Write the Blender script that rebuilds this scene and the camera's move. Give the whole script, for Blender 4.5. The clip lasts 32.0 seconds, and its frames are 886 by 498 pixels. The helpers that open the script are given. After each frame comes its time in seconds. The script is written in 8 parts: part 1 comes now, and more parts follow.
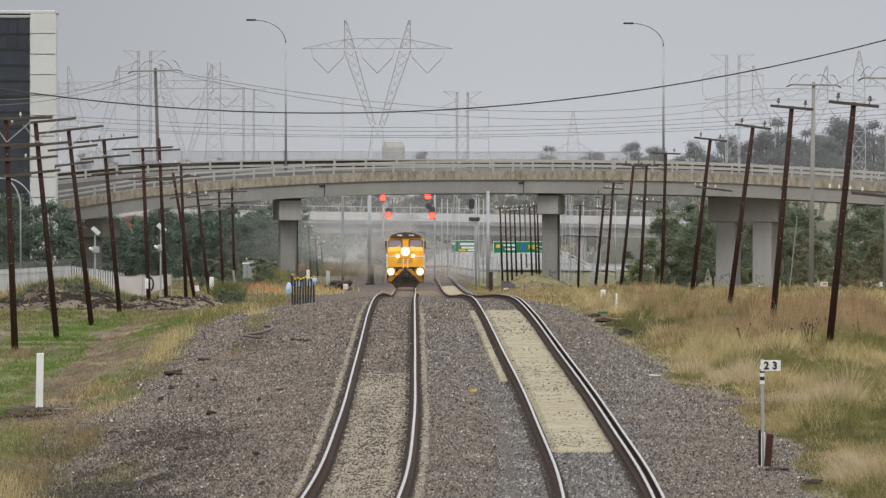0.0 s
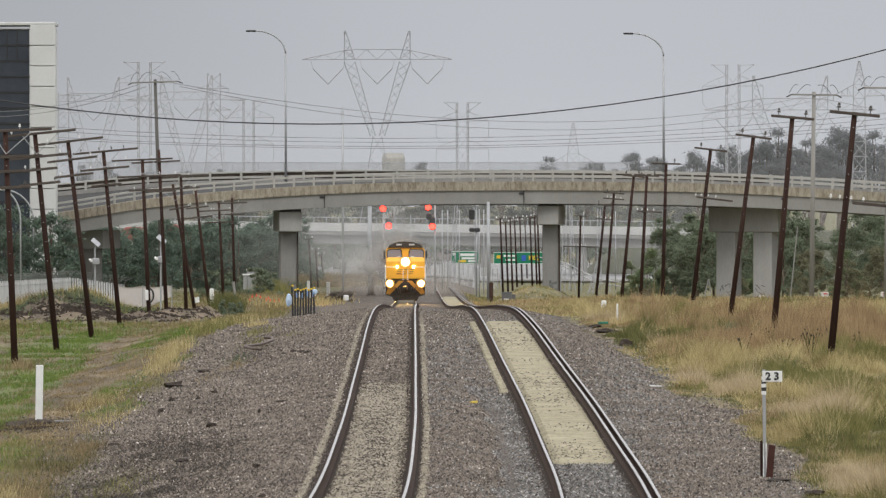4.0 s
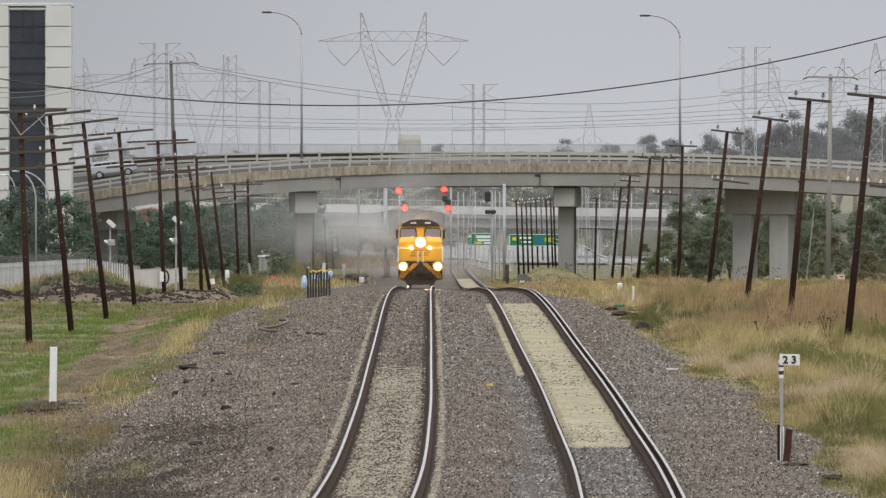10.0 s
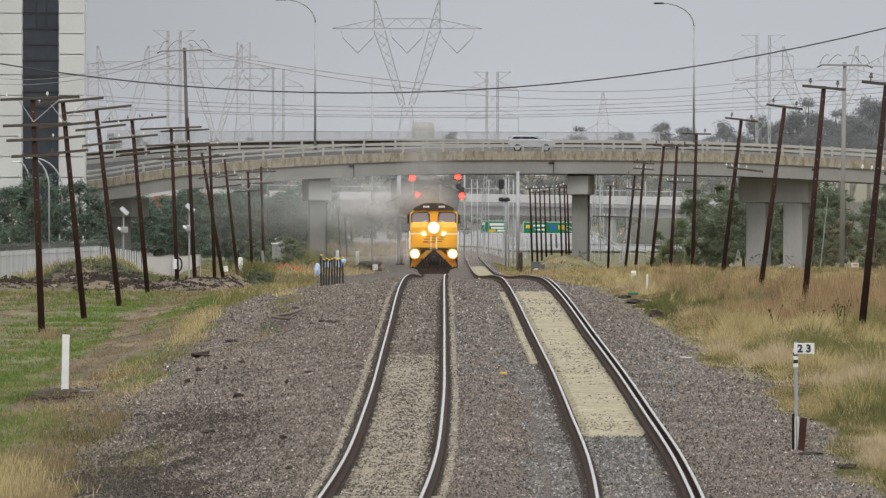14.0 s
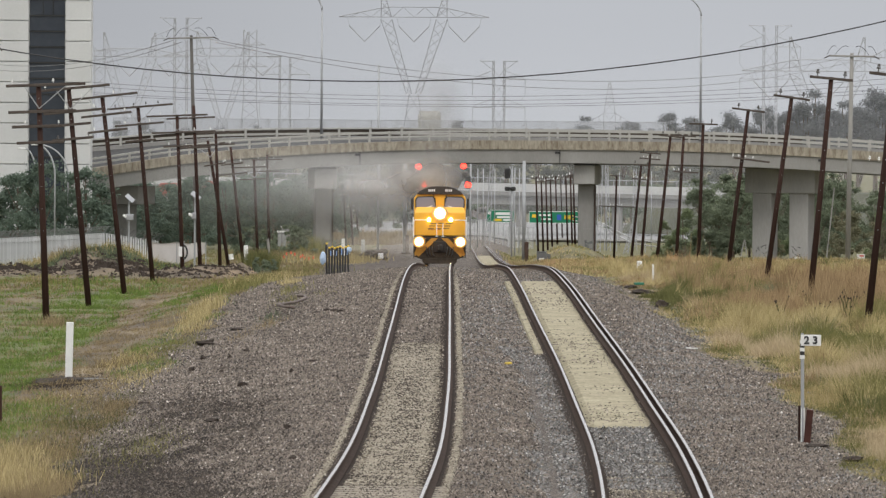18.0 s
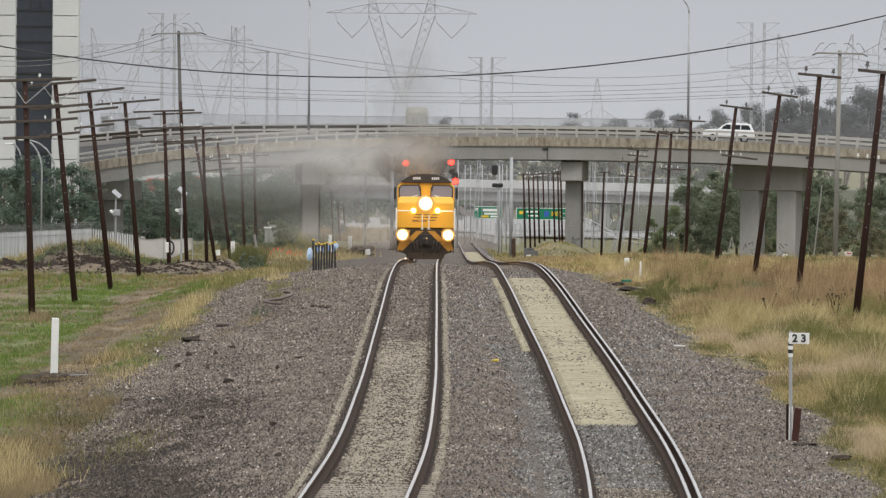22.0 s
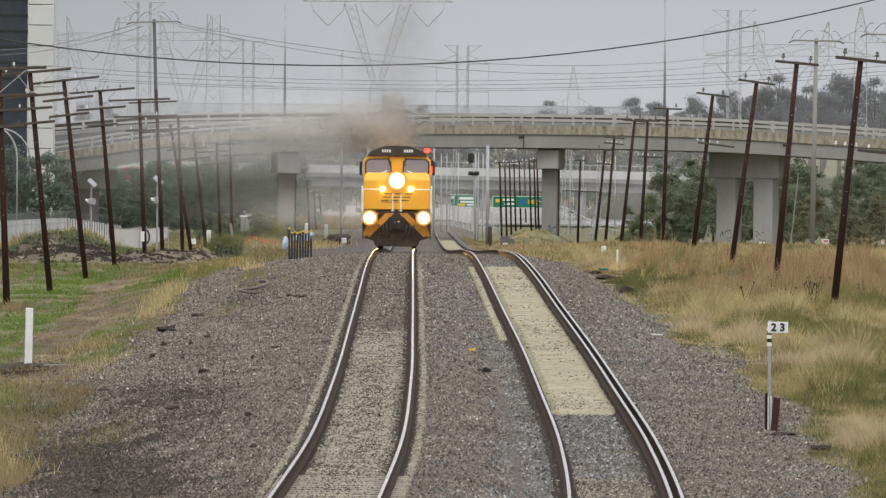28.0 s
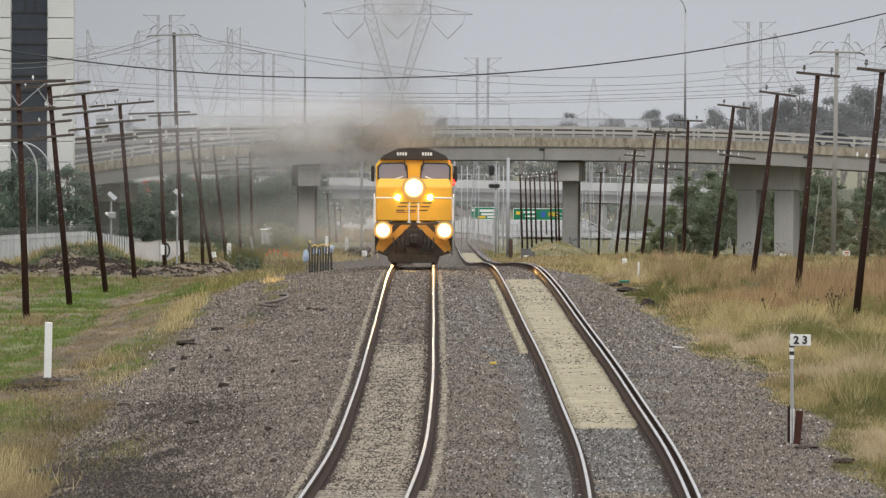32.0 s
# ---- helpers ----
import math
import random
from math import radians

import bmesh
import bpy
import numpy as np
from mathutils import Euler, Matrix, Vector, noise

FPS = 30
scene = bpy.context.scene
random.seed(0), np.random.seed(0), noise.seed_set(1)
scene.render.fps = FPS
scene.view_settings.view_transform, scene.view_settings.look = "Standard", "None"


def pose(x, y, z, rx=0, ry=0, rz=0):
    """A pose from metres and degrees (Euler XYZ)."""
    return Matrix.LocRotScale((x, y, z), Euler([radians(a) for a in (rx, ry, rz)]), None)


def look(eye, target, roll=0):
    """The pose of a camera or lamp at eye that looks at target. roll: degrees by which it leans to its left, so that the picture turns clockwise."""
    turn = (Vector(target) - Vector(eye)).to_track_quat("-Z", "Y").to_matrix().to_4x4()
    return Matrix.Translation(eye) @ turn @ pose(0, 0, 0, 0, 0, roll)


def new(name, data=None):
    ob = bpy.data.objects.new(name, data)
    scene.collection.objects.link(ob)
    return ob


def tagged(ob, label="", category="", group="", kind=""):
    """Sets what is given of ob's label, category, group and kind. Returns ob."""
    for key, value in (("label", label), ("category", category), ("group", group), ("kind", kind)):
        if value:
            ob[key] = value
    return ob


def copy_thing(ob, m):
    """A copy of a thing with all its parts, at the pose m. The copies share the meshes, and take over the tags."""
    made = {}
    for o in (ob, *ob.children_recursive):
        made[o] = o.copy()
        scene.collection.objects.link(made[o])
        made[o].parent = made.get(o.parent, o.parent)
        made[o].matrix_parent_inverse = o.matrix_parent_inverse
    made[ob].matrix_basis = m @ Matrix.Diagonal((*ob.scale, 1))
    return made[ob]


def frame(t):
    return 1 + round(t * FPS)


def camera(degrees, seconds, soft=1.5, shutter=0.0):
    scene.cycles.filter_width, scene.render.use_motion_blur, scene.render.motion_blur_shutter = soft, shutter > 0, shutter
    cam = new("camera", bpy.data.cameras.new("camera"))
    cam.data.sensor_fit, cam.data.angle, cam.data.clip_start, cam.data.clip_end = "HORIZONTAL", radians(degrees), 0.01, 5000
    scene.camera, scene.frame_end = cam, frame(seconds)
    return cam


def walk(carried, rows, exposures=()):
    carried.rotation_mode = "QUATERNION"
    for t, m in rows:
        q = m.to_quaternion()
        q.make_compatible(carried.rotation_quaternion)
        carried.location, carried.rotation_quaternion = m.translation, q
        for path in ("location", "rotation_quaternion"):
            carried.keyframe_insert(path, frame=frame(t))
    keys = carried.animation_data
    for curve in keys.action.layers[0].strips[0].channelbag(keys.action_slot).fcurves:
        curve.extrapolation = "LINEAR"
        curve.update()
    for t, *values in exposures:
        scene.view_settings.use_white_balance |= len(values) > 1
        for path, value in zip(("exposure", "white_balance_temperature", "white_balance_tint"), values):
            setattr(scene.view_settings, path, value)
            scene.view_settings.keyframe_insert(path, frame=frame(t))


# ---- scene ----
# ---- camera: seconds, turn to the left, tilt, roll (degrees), metres forward ----
cam = camera(6.819, 32.0, 1.35)
EYE_HEIGHT = 5.1
PATH = [
    (0, 0.0001, -0.6124, 0.00, -2.88), (0.5, -0.0044, -0.5900, -0.03, -2.82), (1, -0.0037, -0.5569, -0.05, -2.77), (1.5, -0.0052, -0.5236, -0.10, -2.71),
    (2, 0.0021, -0.4999, -0.14, -2.65), (2.5, 0.0001, -0.4934, -0.14, -2.60), (3, -0.0026, -0.5027, -0.15, -2.54), (3.5, -0.0058, -0.5174, -0.13, -2.48),
    (5.5, 0.0329, -0.5445, -0.12, -2.25), (6, 0.0584, -0.5349, -0.09, -2.19), (6.5, 0.0728, -0.5326, -0.09, -2.12), (7, 0.0938, -0.5434, -0.06, -2.06),
    (7.5, 0.1063, -0.5646, -0.06, -2.00), (8, 0.1120, -0.5900, -0.07, -1.94), (8.5, 0.1115, -0.6123, -0.05, -1.88), (9, 0.1128, -0.6338, -0.03, -1.81),
    (9.5, 0.1147, -0.6519, -0.02, -1.75), (10, 0.1245, -0.6691, -0.02, -1.68), (10.5, 0.1387, -0.6787, -0.00, -1.62), (11, 0.1493, -0.6842, -0.01, -1.55),
    (11.5, 0.1631, -0.6919, 0.03, -1.49), (12, 0.1794, -0.7076, 0.02, -1.42), (12.5, 0.1900, -0.7241, 0.02, -1.35), (13, 0.2035, -0.7430, 0.03, -1.28),
    (13.5, 0.2142, -0.7565, 0.01, -1.22), (14, 0.2287, -0.7652, 0.05, -1.15), (14.5, 0.2506, -0.7742, 0.11, -1.08), (16.5, 0.3079, -0.8381, 0.25, -0.79),
    (17, 0.3011, -0.8452, 0.28, -0.72), (17.5, 0.2928, -0.8486, 0.30, -0.65), (18, 0.2730, -0.8507, 0.36, -0.58), (18.5, 0.2512, -0.8538, 0.38, -0.50),
    (19, 0.2298, -0.8563, 0.42, -0.43), (19.5, 0.2143, -0.8636, 0.44, -0.35), (20, 0.1963, -0.8704, 0.42, -0.28), (20.5, 0.1844, -0.8764, 0.43, -0.20),
    (21, 0.1783, -0.8807, 0.44, -0.13), (21.5, 0.1758, -0.8791, 0.47, -0.05), (22, 0.1736, -0.8787, 0.51, 0.03), (22.5, 0.1608, -0.8751, 0.53, 0.11),
    (23, 0.1395, -0.8737, 0.55, 0.19), (23.5, 0.1128, -0.8628, 0.56, 0.26), (24, 0.0846, -0.8453, 0.52, 0.34), (24.5, 0.0578, -0.8308, 0.54, 0.42),
    (25, 0.0387, -0.8317, 0.50, 0.50), (25.5, 0.0214, -0.8514, 0.48, 0.59), (27.5, -0.0088, -0.9691, 0.42, 0.92), (28, -0.0095, -0.9683, 0.41, 1.00),
    (28.5, -0.0065, -0.9581, 0.36, 1.08), (29, 0.0022, -0.9447, 0.34, 1.17), (29.5, 0.0195, -0.9363, 0.32, 1.25), (30, 0.0417, -0.9356, 0.34, 1.34),
    (30.5, 0.0680, -0.9373, 0.26, 1.43), (31, 0.0960, -0.9288, 0.26, 1.51), (31.5, 0.1236, -0.9077, 0.26, 1.60), (32, 0.1498, -0.8730, 0.27, 1.69),
]


def camera_rows():
    rows = []
    for t, yaw, tilt, roll, ahead in PATH:
        eye = Vector((0, ahead, EYE_HEIGHT))
        a, b = radians(yaw), radians(tilt)
        way = Vector((-math.sin(a) * math.cos(b), math.cos(a) * math.cos(b), math.sin(b)))
        rows.append((t, look(eye, eye + way * 100, roll)))
    return rows


walk(cam, camera_rows())

# ---- overcast daylight ----
world = bpy.data.worlds.new("overcast")
scene.world = world
world.use_nodes = True
wn, wl = world.node_tree.nodes, world.node_tree.links
wn.clear()
w_out = wn.new("ShaderNodeOutputWorld")
w_bg = wn.new("ShaderNodeBackground")
w_sky = wn.new("ShaderNodeTexSky")
w_sky.sky_type = 'NISHITA'
w_sky.sun_disc = False
w_sky.sun_elevation, w_sky.sun_rotation = radians(55), radians(200)
w_sky.dust_density = 6.0
w_dim = wn.new("ShaderNodeMix")
w_dim.data_type = 'RGBA'
w_dim.blend_type = 'MULTIPLY'
w_dim.inputs[0].default_value = 1.0
w_dim.inputs[7].default_value = (0.055, 0.055, 0.055, 1)
w_co = wn.new("ShaderNodeTexCoord")
w_sep = wn.new("ShaderNodeSeparateXYZ")
w_ramp = wn.new("ShaderNodeValToRGB")
w_ramp.color_ramp.elements[0].position = 0.0
w_ramp.color_ramp.elements[0].color = (0.495, 0.512, 0.545, 1)
w_ramp.color_ramp.elements[1].position = 0.75
w_ramp.color_ramp.elements[1].color = (1.55, 1.55, 1.57, 1)
e = w_ramp.color_ramp.elements.new(0.03)
e.color = (0.47, 0.488, 0.523, 1)
e = w_ramp.color_ramp.elements.new(0.12)
e.color = (0.78, 0.79, 0.81, 1)
w_noise = wn.new("ShaderNodeTexNoise")
w_noise.inputs["Scale"].default_value = 5.0
w_noise.inputs["Detail"].default_value = 4.0
w_soft = wn.new("ShaderNodeMapRange")
w_soft.inputs["To Min"].default_value = 0.95
w_soft.inputs["To Max"].default_value = 1.05
w_cloud = wn.new("ShaderNodeMix")
w_cloud.data_type = 'RGBA'
w_cloud.blend_type = 'MULTIPLY'
w_cloud.inputs[0].default_value = 1.0
w_mix = wn.new("ShaderNodeMix")
w_mix.data_type = 'RGBA'
w_mix.inputs[0].default_value = 0.97
wl.new(w_co.outputs["Generated"], w_sep.inputs[0])
wl.new(w_sep.outputs["Z"], w_ramp.inputs[0])
wl.new(w_co.outputs["Generated"], w_noise.inputs["Vector"])
wl.new(w_noise.outputs["Fac"], w_soft.inputs["Value"])
wl.new(w_ramp.outputs["Color"], w_cloud.inputs[6])
wl.new(w_soft.outputs["Result"], w_cloud.inputs[7])
wl.new(w_sky.outputs["Color"], w_dim.inputs[6])
wl.new(w_dim.outputs[2], w_mix.inputs[6])
wl.new(w_cloud.outputs[2], w_mix.inputs[7])
# heavier cloud towards the west
w_west = wn.new("ShaderNodeMapRange")
w_west.interpolation_type = 'SMOOTHSTEP'
w_west.inputs["From Min"].default_value, w_west.inputs["From Max"].default_value = -0.075, 0.015
w_west.inputs["To Min"].default_value, w_west.inputs["To Max"].default_value = 0.8, 1.0
w_heavy = wn.new("ShaderNodeMix")
w_heavy.data_type, w_heavy.blend_type = 'RGBA', 'MULTIPLY'
w_heavy.inputs[0].default_value = 1.0
wl.new(w_sep.outputs["X"], w_west.inputs["Value"])
wl.new(w_mix.outputs[2], w_heavy.inputs[6])
wl.new(w_west.outputs["Result"], w_heavy.inputs[7])
wl.new(w_heavy.outputs[2], w_bg.inputs["Color"])
w_bg.inputs["Strength"].default_value = 1.08
wl.new(w_bg.outputs[0], w_out.inputs[0])

sun_data = bpy.data.lights.new("sun", 'SUN')
sun_data.energy = 1.1
sun_data.angle = radians(25)
sun_data.color = (1.0, 0.96, 0.9)
sun = new("sun", sun_data)
sun.matrix_world = look((0, 0, 60), (18, 50, 0))


# ---- materials ----
def surface(name, dark, light, scale=6.0, rough=0.8, metal=0.0, bump=0.2, fine=60.0, vary=0.0, streak=1.0, fine_mix=0.35, contrast=0.25, bias=0.0):
    """Two-scale grain between two colours, with relief. vary: brightness spread from object to object. streak: stretch of the grain upwards."""
    m = bpy.data.materials.new(name)
    m.use_nodes = True
    n, l = m.node_tree.nodes, m.node_tree.links
    b = n["Principled BSDF"]
    co = n.new("ShaderNodeTexCoord")
    mp = n.new("ShaderNodeMapping")
    mp.inputs["Scale"].default_value = (1, 1, 1 / streak)
    big, small = n.new("ShaderNodeTexNoise"), n.new("ShaderNodeTexNoise")
    big.inputs["Scale"].default_value, big.inputs["Detail"].default_value = scale, 6
    small.inputs["Scale"].default_value, small.inputs["Detail"].default_value = fine, 3
    mix = n.new("ShaderNodeMix")
    mix.inputs[0].default_value = fine_mix
    ramp = n.new("ShaderNodeValToRGB")
    ramp.color_ramp.elements[0].position, ramp.color_ramp.elements[1].position = 0.5 + bias - contrast, 0.5 + bias + contrast
    ramp.color_ramp.elements[0].color, ramp.color_ramp.elements[1].color = (*dark, 1), (*light, 1)
    bp = n.new("ShaderNodeBump")
    bp.inputs["Strength"].default_value, bp.inputs["Distance"].default_value = bump, 0.02
    l.new(co.outputs["Object"], mp.inputs[0])
    l.new(mp.outputs[0], big.inputs["Vector"])
    l.new(mp.outputs[0], small.inputs["Vector"])
    l.new(big.outputs["Fac"], mix.inputs[2])
    l.new(small.outputs["Fac"], mix.inputs[3])
    l.new(mix.outputs[0], ramp.inputs[0])
    l.new(small.outputs["Fac"], bp.inputs["Height"])
    l.new(bp.outputs[0], b.inputs["Normal"])
    colour = ramp.outputs[0]
    if vary:
        info, rng, mul = n.new("ShaderNodeObjectInfo"), n.new("ShaderNodeMapRange"), n.new("ShaderNodeMix")
        rng.inputs["To Min"].default_value, rng.inputs["To Max"].default_value = 1 - vary, 1 + vary
        mul.data_type, mul.blend_type = 'RGBA', 'MULTIPLY'
        mul.inputs[0].default_value = 1
        l.new(info.outputs["Random"], rng.inputs["Value"])
        l.new(colour, mul.inputs[6])
        l.new(rng.outputs["Result"], mul.inputs[7])
        colour = mul.outputs[2]
    l.new(colour, b.inputs["Base Color"])
    b.inputs["Roughness"].default_value = rough
    b.inputs["Metallic"].default_value = metal
    b.inputs["Specular IOR Level"].default_value = 0.5 if rough < 0.7 else 0.15
    return m


def plain(name, colour, rough=0.5, metal=0.0):
    m = bpy.data.materials.new(name)
    m.use_nodes = True
    b = m.node_tree.nodes["Principled BSDF"]
    b.inputs["Base Color"].default_value = (*colour, 1)
    b.inputs["Roughness"].default_value = rough
    b.inputs["Metallic"].default_value = metal
    return m


def glow(name, colour, strength):
    m = plain(name, colour, 0.3)
    b = m.node_tree.nodes["Principled BSDF"]
    b.inputs["Emission Color"].default_value = (*colour, 1)
    b.inputs["Emission Strength"].default_value = strength
    return m


def foliage(name, dark, light, patch=0.25, sheen=0.7, each=0.45, drawn=1.0, tufted=False):
    """Leaves and grass: random tone per piece or per tuft, patches in space."""
    m = bpy.data.materials.new(name)
    m.use_nodes = True
    n, l = m.node_tree.nodes, m.node_tree.links
    b = n["Principled BSDF"]
    geo, co, noi, add, ramp = (n.new("ShaderNodeNewGeometry"), n.new("ShaderNodeTexCoord"), n.new("ShaderNodeTexNoise"),
                               n.new("ShaderNodeMix"), n.new("ShaderNodeValToRGB"))
    noi.inputs["Scale"].default_value = patch
    noi.inputs["Detail"].default_value = 4
    add.inputs[0].default_value = each
    ramp.color_ramp.elements[0].position, ramp.color_ramp.elements[1].position = 0.25, 0.75
    ramp.color_ramp.elements[0].color, ramp.color_ramp.elements[1].color = (*dark, 1), (*light, 1)
    mp = n.new("ShaderNodeMapping")
    mp.inputs["Scale"].default_value = (1, drawn, 1)
    l.new(co.outputs["Object"], mp.inputs[0])
    l.new(mp.outputs[0], noi.inputs["Vector"])
    l.new(noi.outputs["Fac"], add.inputs[2])
    if tufted:
        own = n.new("ShaderNodeAttribute")
        own.attribute_name = "tone"
        l.new(own.outputs["Fac"], add.inputs[3])
    else:
        l.new(geo.outputs["Random Per Island"], add.inputs[3])
    l.new(add.outputs[0], ramp.inputs[0])
    l.new(ramp.outputs[0], b.inputs["Base Color"])
    b.inputs["Roughness"].default_value = sheen
    b.inputs["Specular IOR Level"].default_value = 0.05
    thin, both = n.new("ShaderNodeBsdfTranslucent"), n.new("ShaderNodeMixShader")
    both.inputs[0].default_value = 0.42
    l.new(ramp.outputs[0], thin.inputs["Color"])
    l.new(b.outputs[0], both.inputs[1])
    l.new(thin.outputs[0], both.inputs[2])
    l.new(both.outputs[0], n["Material Output"].inputs[0])
    return m


CONCRETE = surface("concrete", (0.215, 0.21, 0.198), (0.305, 0.3, 0.284), 0.5, 0.9, fine=8, streak=3, vary=0.04)
# pier concrete with the shade under the deck put into its colour
COLUMN_SHADED = surface("shaded_column_concrete", (0.19, 0.185, 0.176), (0.29, 0.284, 0.272), 0.4, 0.9, fine=8, streak=4)
CONCRETE_PIER = surface("pier_concrete", (0.28, 0.275, 0.262), (0.4, 0.393, 0.378), 0.4, 0.9, fine=8, streak=4)
CONCRETE_STAINED = surface("stained_concrete", (0.15, 0.118, 0.085), (0.35, 0.318, 0.255), 2.6, 0.9, fine=9, streak=3.5, contrast=0.13, bias=-0.05)
PARAPET_PAINT = surface("parapet_paint", (0.33, 0.322, 0.298), (0.46, 0.452, 0.42), 1.2, 0.7, fine=14)
GALVANISED = surface("galvanised_steel", (0.3, 0.31, 0.32), (0.42, 0.43, 0.44), 3, 0.55, 0.3)
# far towers: haze is put into the steel colour, paler than the near lattice
LATTICE_HAZED = surface("hazed_lattice_steel", (0.36, 0.365, 0.38), (0.42, 0.425, 0.44), 0.5, 0.6, 0.1)
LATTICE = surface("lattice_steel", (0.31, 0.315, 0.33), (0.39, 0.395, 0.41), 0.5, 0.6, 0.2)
POLE_WOOD = surface("creosoted_timber", (0.018, 0.01, 0.008), (0.062, 0.033, 0.026), 3, 0.85, fine=30, streak=12, vary=0.2)
POLE_GREY = surface("weathered_pole", (0.2, 0.195, 0.18), (0.32, 0.31, 0.29), 2, 0.9, fine=20, streak=10)
CROSSARM = surface("weathered_crossarm", (0.045, 0.036, 0.03), (0.12, 0.1, 0.088), 3, 0.85, fine=25, streak=0.3)
CERAMIC = surface("porcelain", (0.6, 0.6, 0.58), (0.8, 0.8, 0.78), 8, 0.25)
DARK_CERAMIC = surface("dark_porcelain", (0.03, 0.025, 0.02), (0.06, 0.05, 0.04), 8, 0.3)
CABLE = plain("cable_black", (0.03, 0.03, 0.032), 0.6)
WIRE = plain("wire_grey", (0.2, 0.2, 0.21), 0.5, 0.5)
RAIL_TOP = surface("rail_running_band", (0.42, 0.405, 0.395), (0.54, 0.522, 0.51), 4, 0.27, 0.95, bump=0.02)
RAIL_RUST = surface("rail_rust", (0.028, 0.017, 0.012), (0.075, 0.048, 0.036), 4, 0.85, fine=40, streak=0.3)
WHITE_PAINT = surface("white_paint", (0.66, 0.66, 0.64), (0.82, 0.82, 0.8), 3, 0.5, fine=25)
BLACK_PAINT = surface("black_paint", (0.012, 0.012, 0.012), (0.03, 0.03, 0.03), 6, 0.5)
SOIL = surface("dark_clods", (0.022, 0.018, 0.015), (0.07, 0.055, 0.045), 4, 0.95, fine=30)


# ---- geometry helpers ----
def link_mesh(name, bm, material, parent=None, label="", smooth=False):
    me = bpy.data.meshes.new(name)
    if smooth:
        for f in bm.faces:
            f.smooth = True
    bm.to_mesh(me)
    bm.free()
    for m in (material if isinstance(material, (list, tuple)) else [material]):
        me.materials.append(m)
    ob = new(name, me)
    if parent:
        ob.parent = parent
    if label:
        ob["label"] = label
    return ob


def part(name, bm, material, parent, label="", smooth=False):
    return link_mesh(name, bm, material, parent, label, smooth)


def thing(name, place, label, category, group="", turn=0.0):
    ob = new(name)
    ob.empty_display_size = 0.3
    ob.matrix_basis = pose(*place, 0, 0, turn)
    return tagged(ob, label, category, group)


def box(bm, c, s, rot=None, bevel=0.0, mat=0):
    m = Matrix.Translation(c) @ (rot if rot else Matrix()) @ Matrix.Diagonal((*s, 1))
    r = bmesh.ops.create_cube(bm, size=1, matrix=m)
    faces = list({f for v in r["verts"] for f in v.link_faces})
    if mat:
        for f in faces:
            f.material_index = mat
    if bevel:
        edges = list({e for v in r["verts"] for e in v.link_edges})
        bmesh.ops.bevel(bm, geom=edges, offset=bevel, segments=1, affect='EDGES', profile=0.5)
    return bm


def rod(bm, a, b, r0, r1=None, seg=8, caps=True, mat=0):
    a, b = Vector(a), Vector(b)
    d = b - a
    if d.length < 1e-6:
        return bm
    r = bmesh.ops.create_cone(bm, cap_ends=caps, segments=seg, radius1=r0, radius2=r0 if r1 is None else r1, depth=d.length,
                              matrix=Matrix.Translation((a + b) / 2) @ d.to_track_quat('Z', 'Y').to_matrix().to_4x4())
    if mat:
        for f in {f for v in r["verts"] for f in v.link_faces}:
            f.material_index = mat
    return bm


def tube(bm, pts, r, seg=6):
    """One connected round tube through the points."""
    pts = [Vector(p) for p in pts]
    rings, side = [], None
    for k, p in enumerate(pts):
        d = (pts[min(k + 1, len(pts) - 1)] - pts[max(k - 1, 0)]).normalized()
        if side is None:
            side = d.cross(Vector((0, 0, 1)) if abs(d.z) < 0.9 else Vector((0, 1, 0))).normalized()
        side = (side - d * side.dot(d)).normalized()
        up = d.cross(side)
        rings.append([bm.verts.new(p + (side * math.cos(2 * math.pi * j / seg) + up * math.sin(2 * math.pi * j / seg)) * r) for j in range(seg)])
    for a, b in zip(rings[:-1], rings[1:]):
        for j in range(seg):
            bm.faces.new((a[j], a[(j + 1) % seg], b[(j + 1) % seg], b[j]))
    bm.faces.new(rings[0][::-1])
    bm.faces.new(rings[-1])
    return bm


def blob(bm, c, s, rough=0.2, sub=2, seed=0):
    r = bmesh.ops.create_icosphere(bm, subdivisions=sub, radius=1)
    for v in r["verts"]:
        k = 1 + rough * noise.noise(v.co * 1.7 + Vector((seed * 3.1, 0, 0)))
        v.co = Vector((v.co.x * s[0] * k, v.co.y * s[1] * k, v.co.z * s[2] * k)) + Vector(c)
    return bm


def bmnew():
    return bmesh.new()


def quick_mesh(name, verts, faces, material, parent=None, label=""):
    """A large joined mesh from arrays; faces all have the same number of corners."""
    me = bpy.data.meshes.new(name)
    nv, nf, k = len(verts), len(faces), faces.shape[1]
    me.vertices.add(nv)
    me.vertices.foreach_set("co", np.asarray(verts, np.float32).ravel())
    me.loops.add(nf * k)
    me.loops.foreach_set("vertex_index", np.asarray(faces, np.int32).ravel())
    me.polygons.add(nf)
    me.polygons.foreach_set("loop_start", np.arange(0, nf * k, k, dtype=np.int32))
    me.polygons.foreach_set("use_smooth", np.zeros(nf, dtype=bool))
    me.update(calc_edges=True)
    me.validate()
    me.materials.append(material)
    ob = new(name, me)
    if parent:
        ob.parent = parent
    if label:
        ob["label"] = label
    return ob


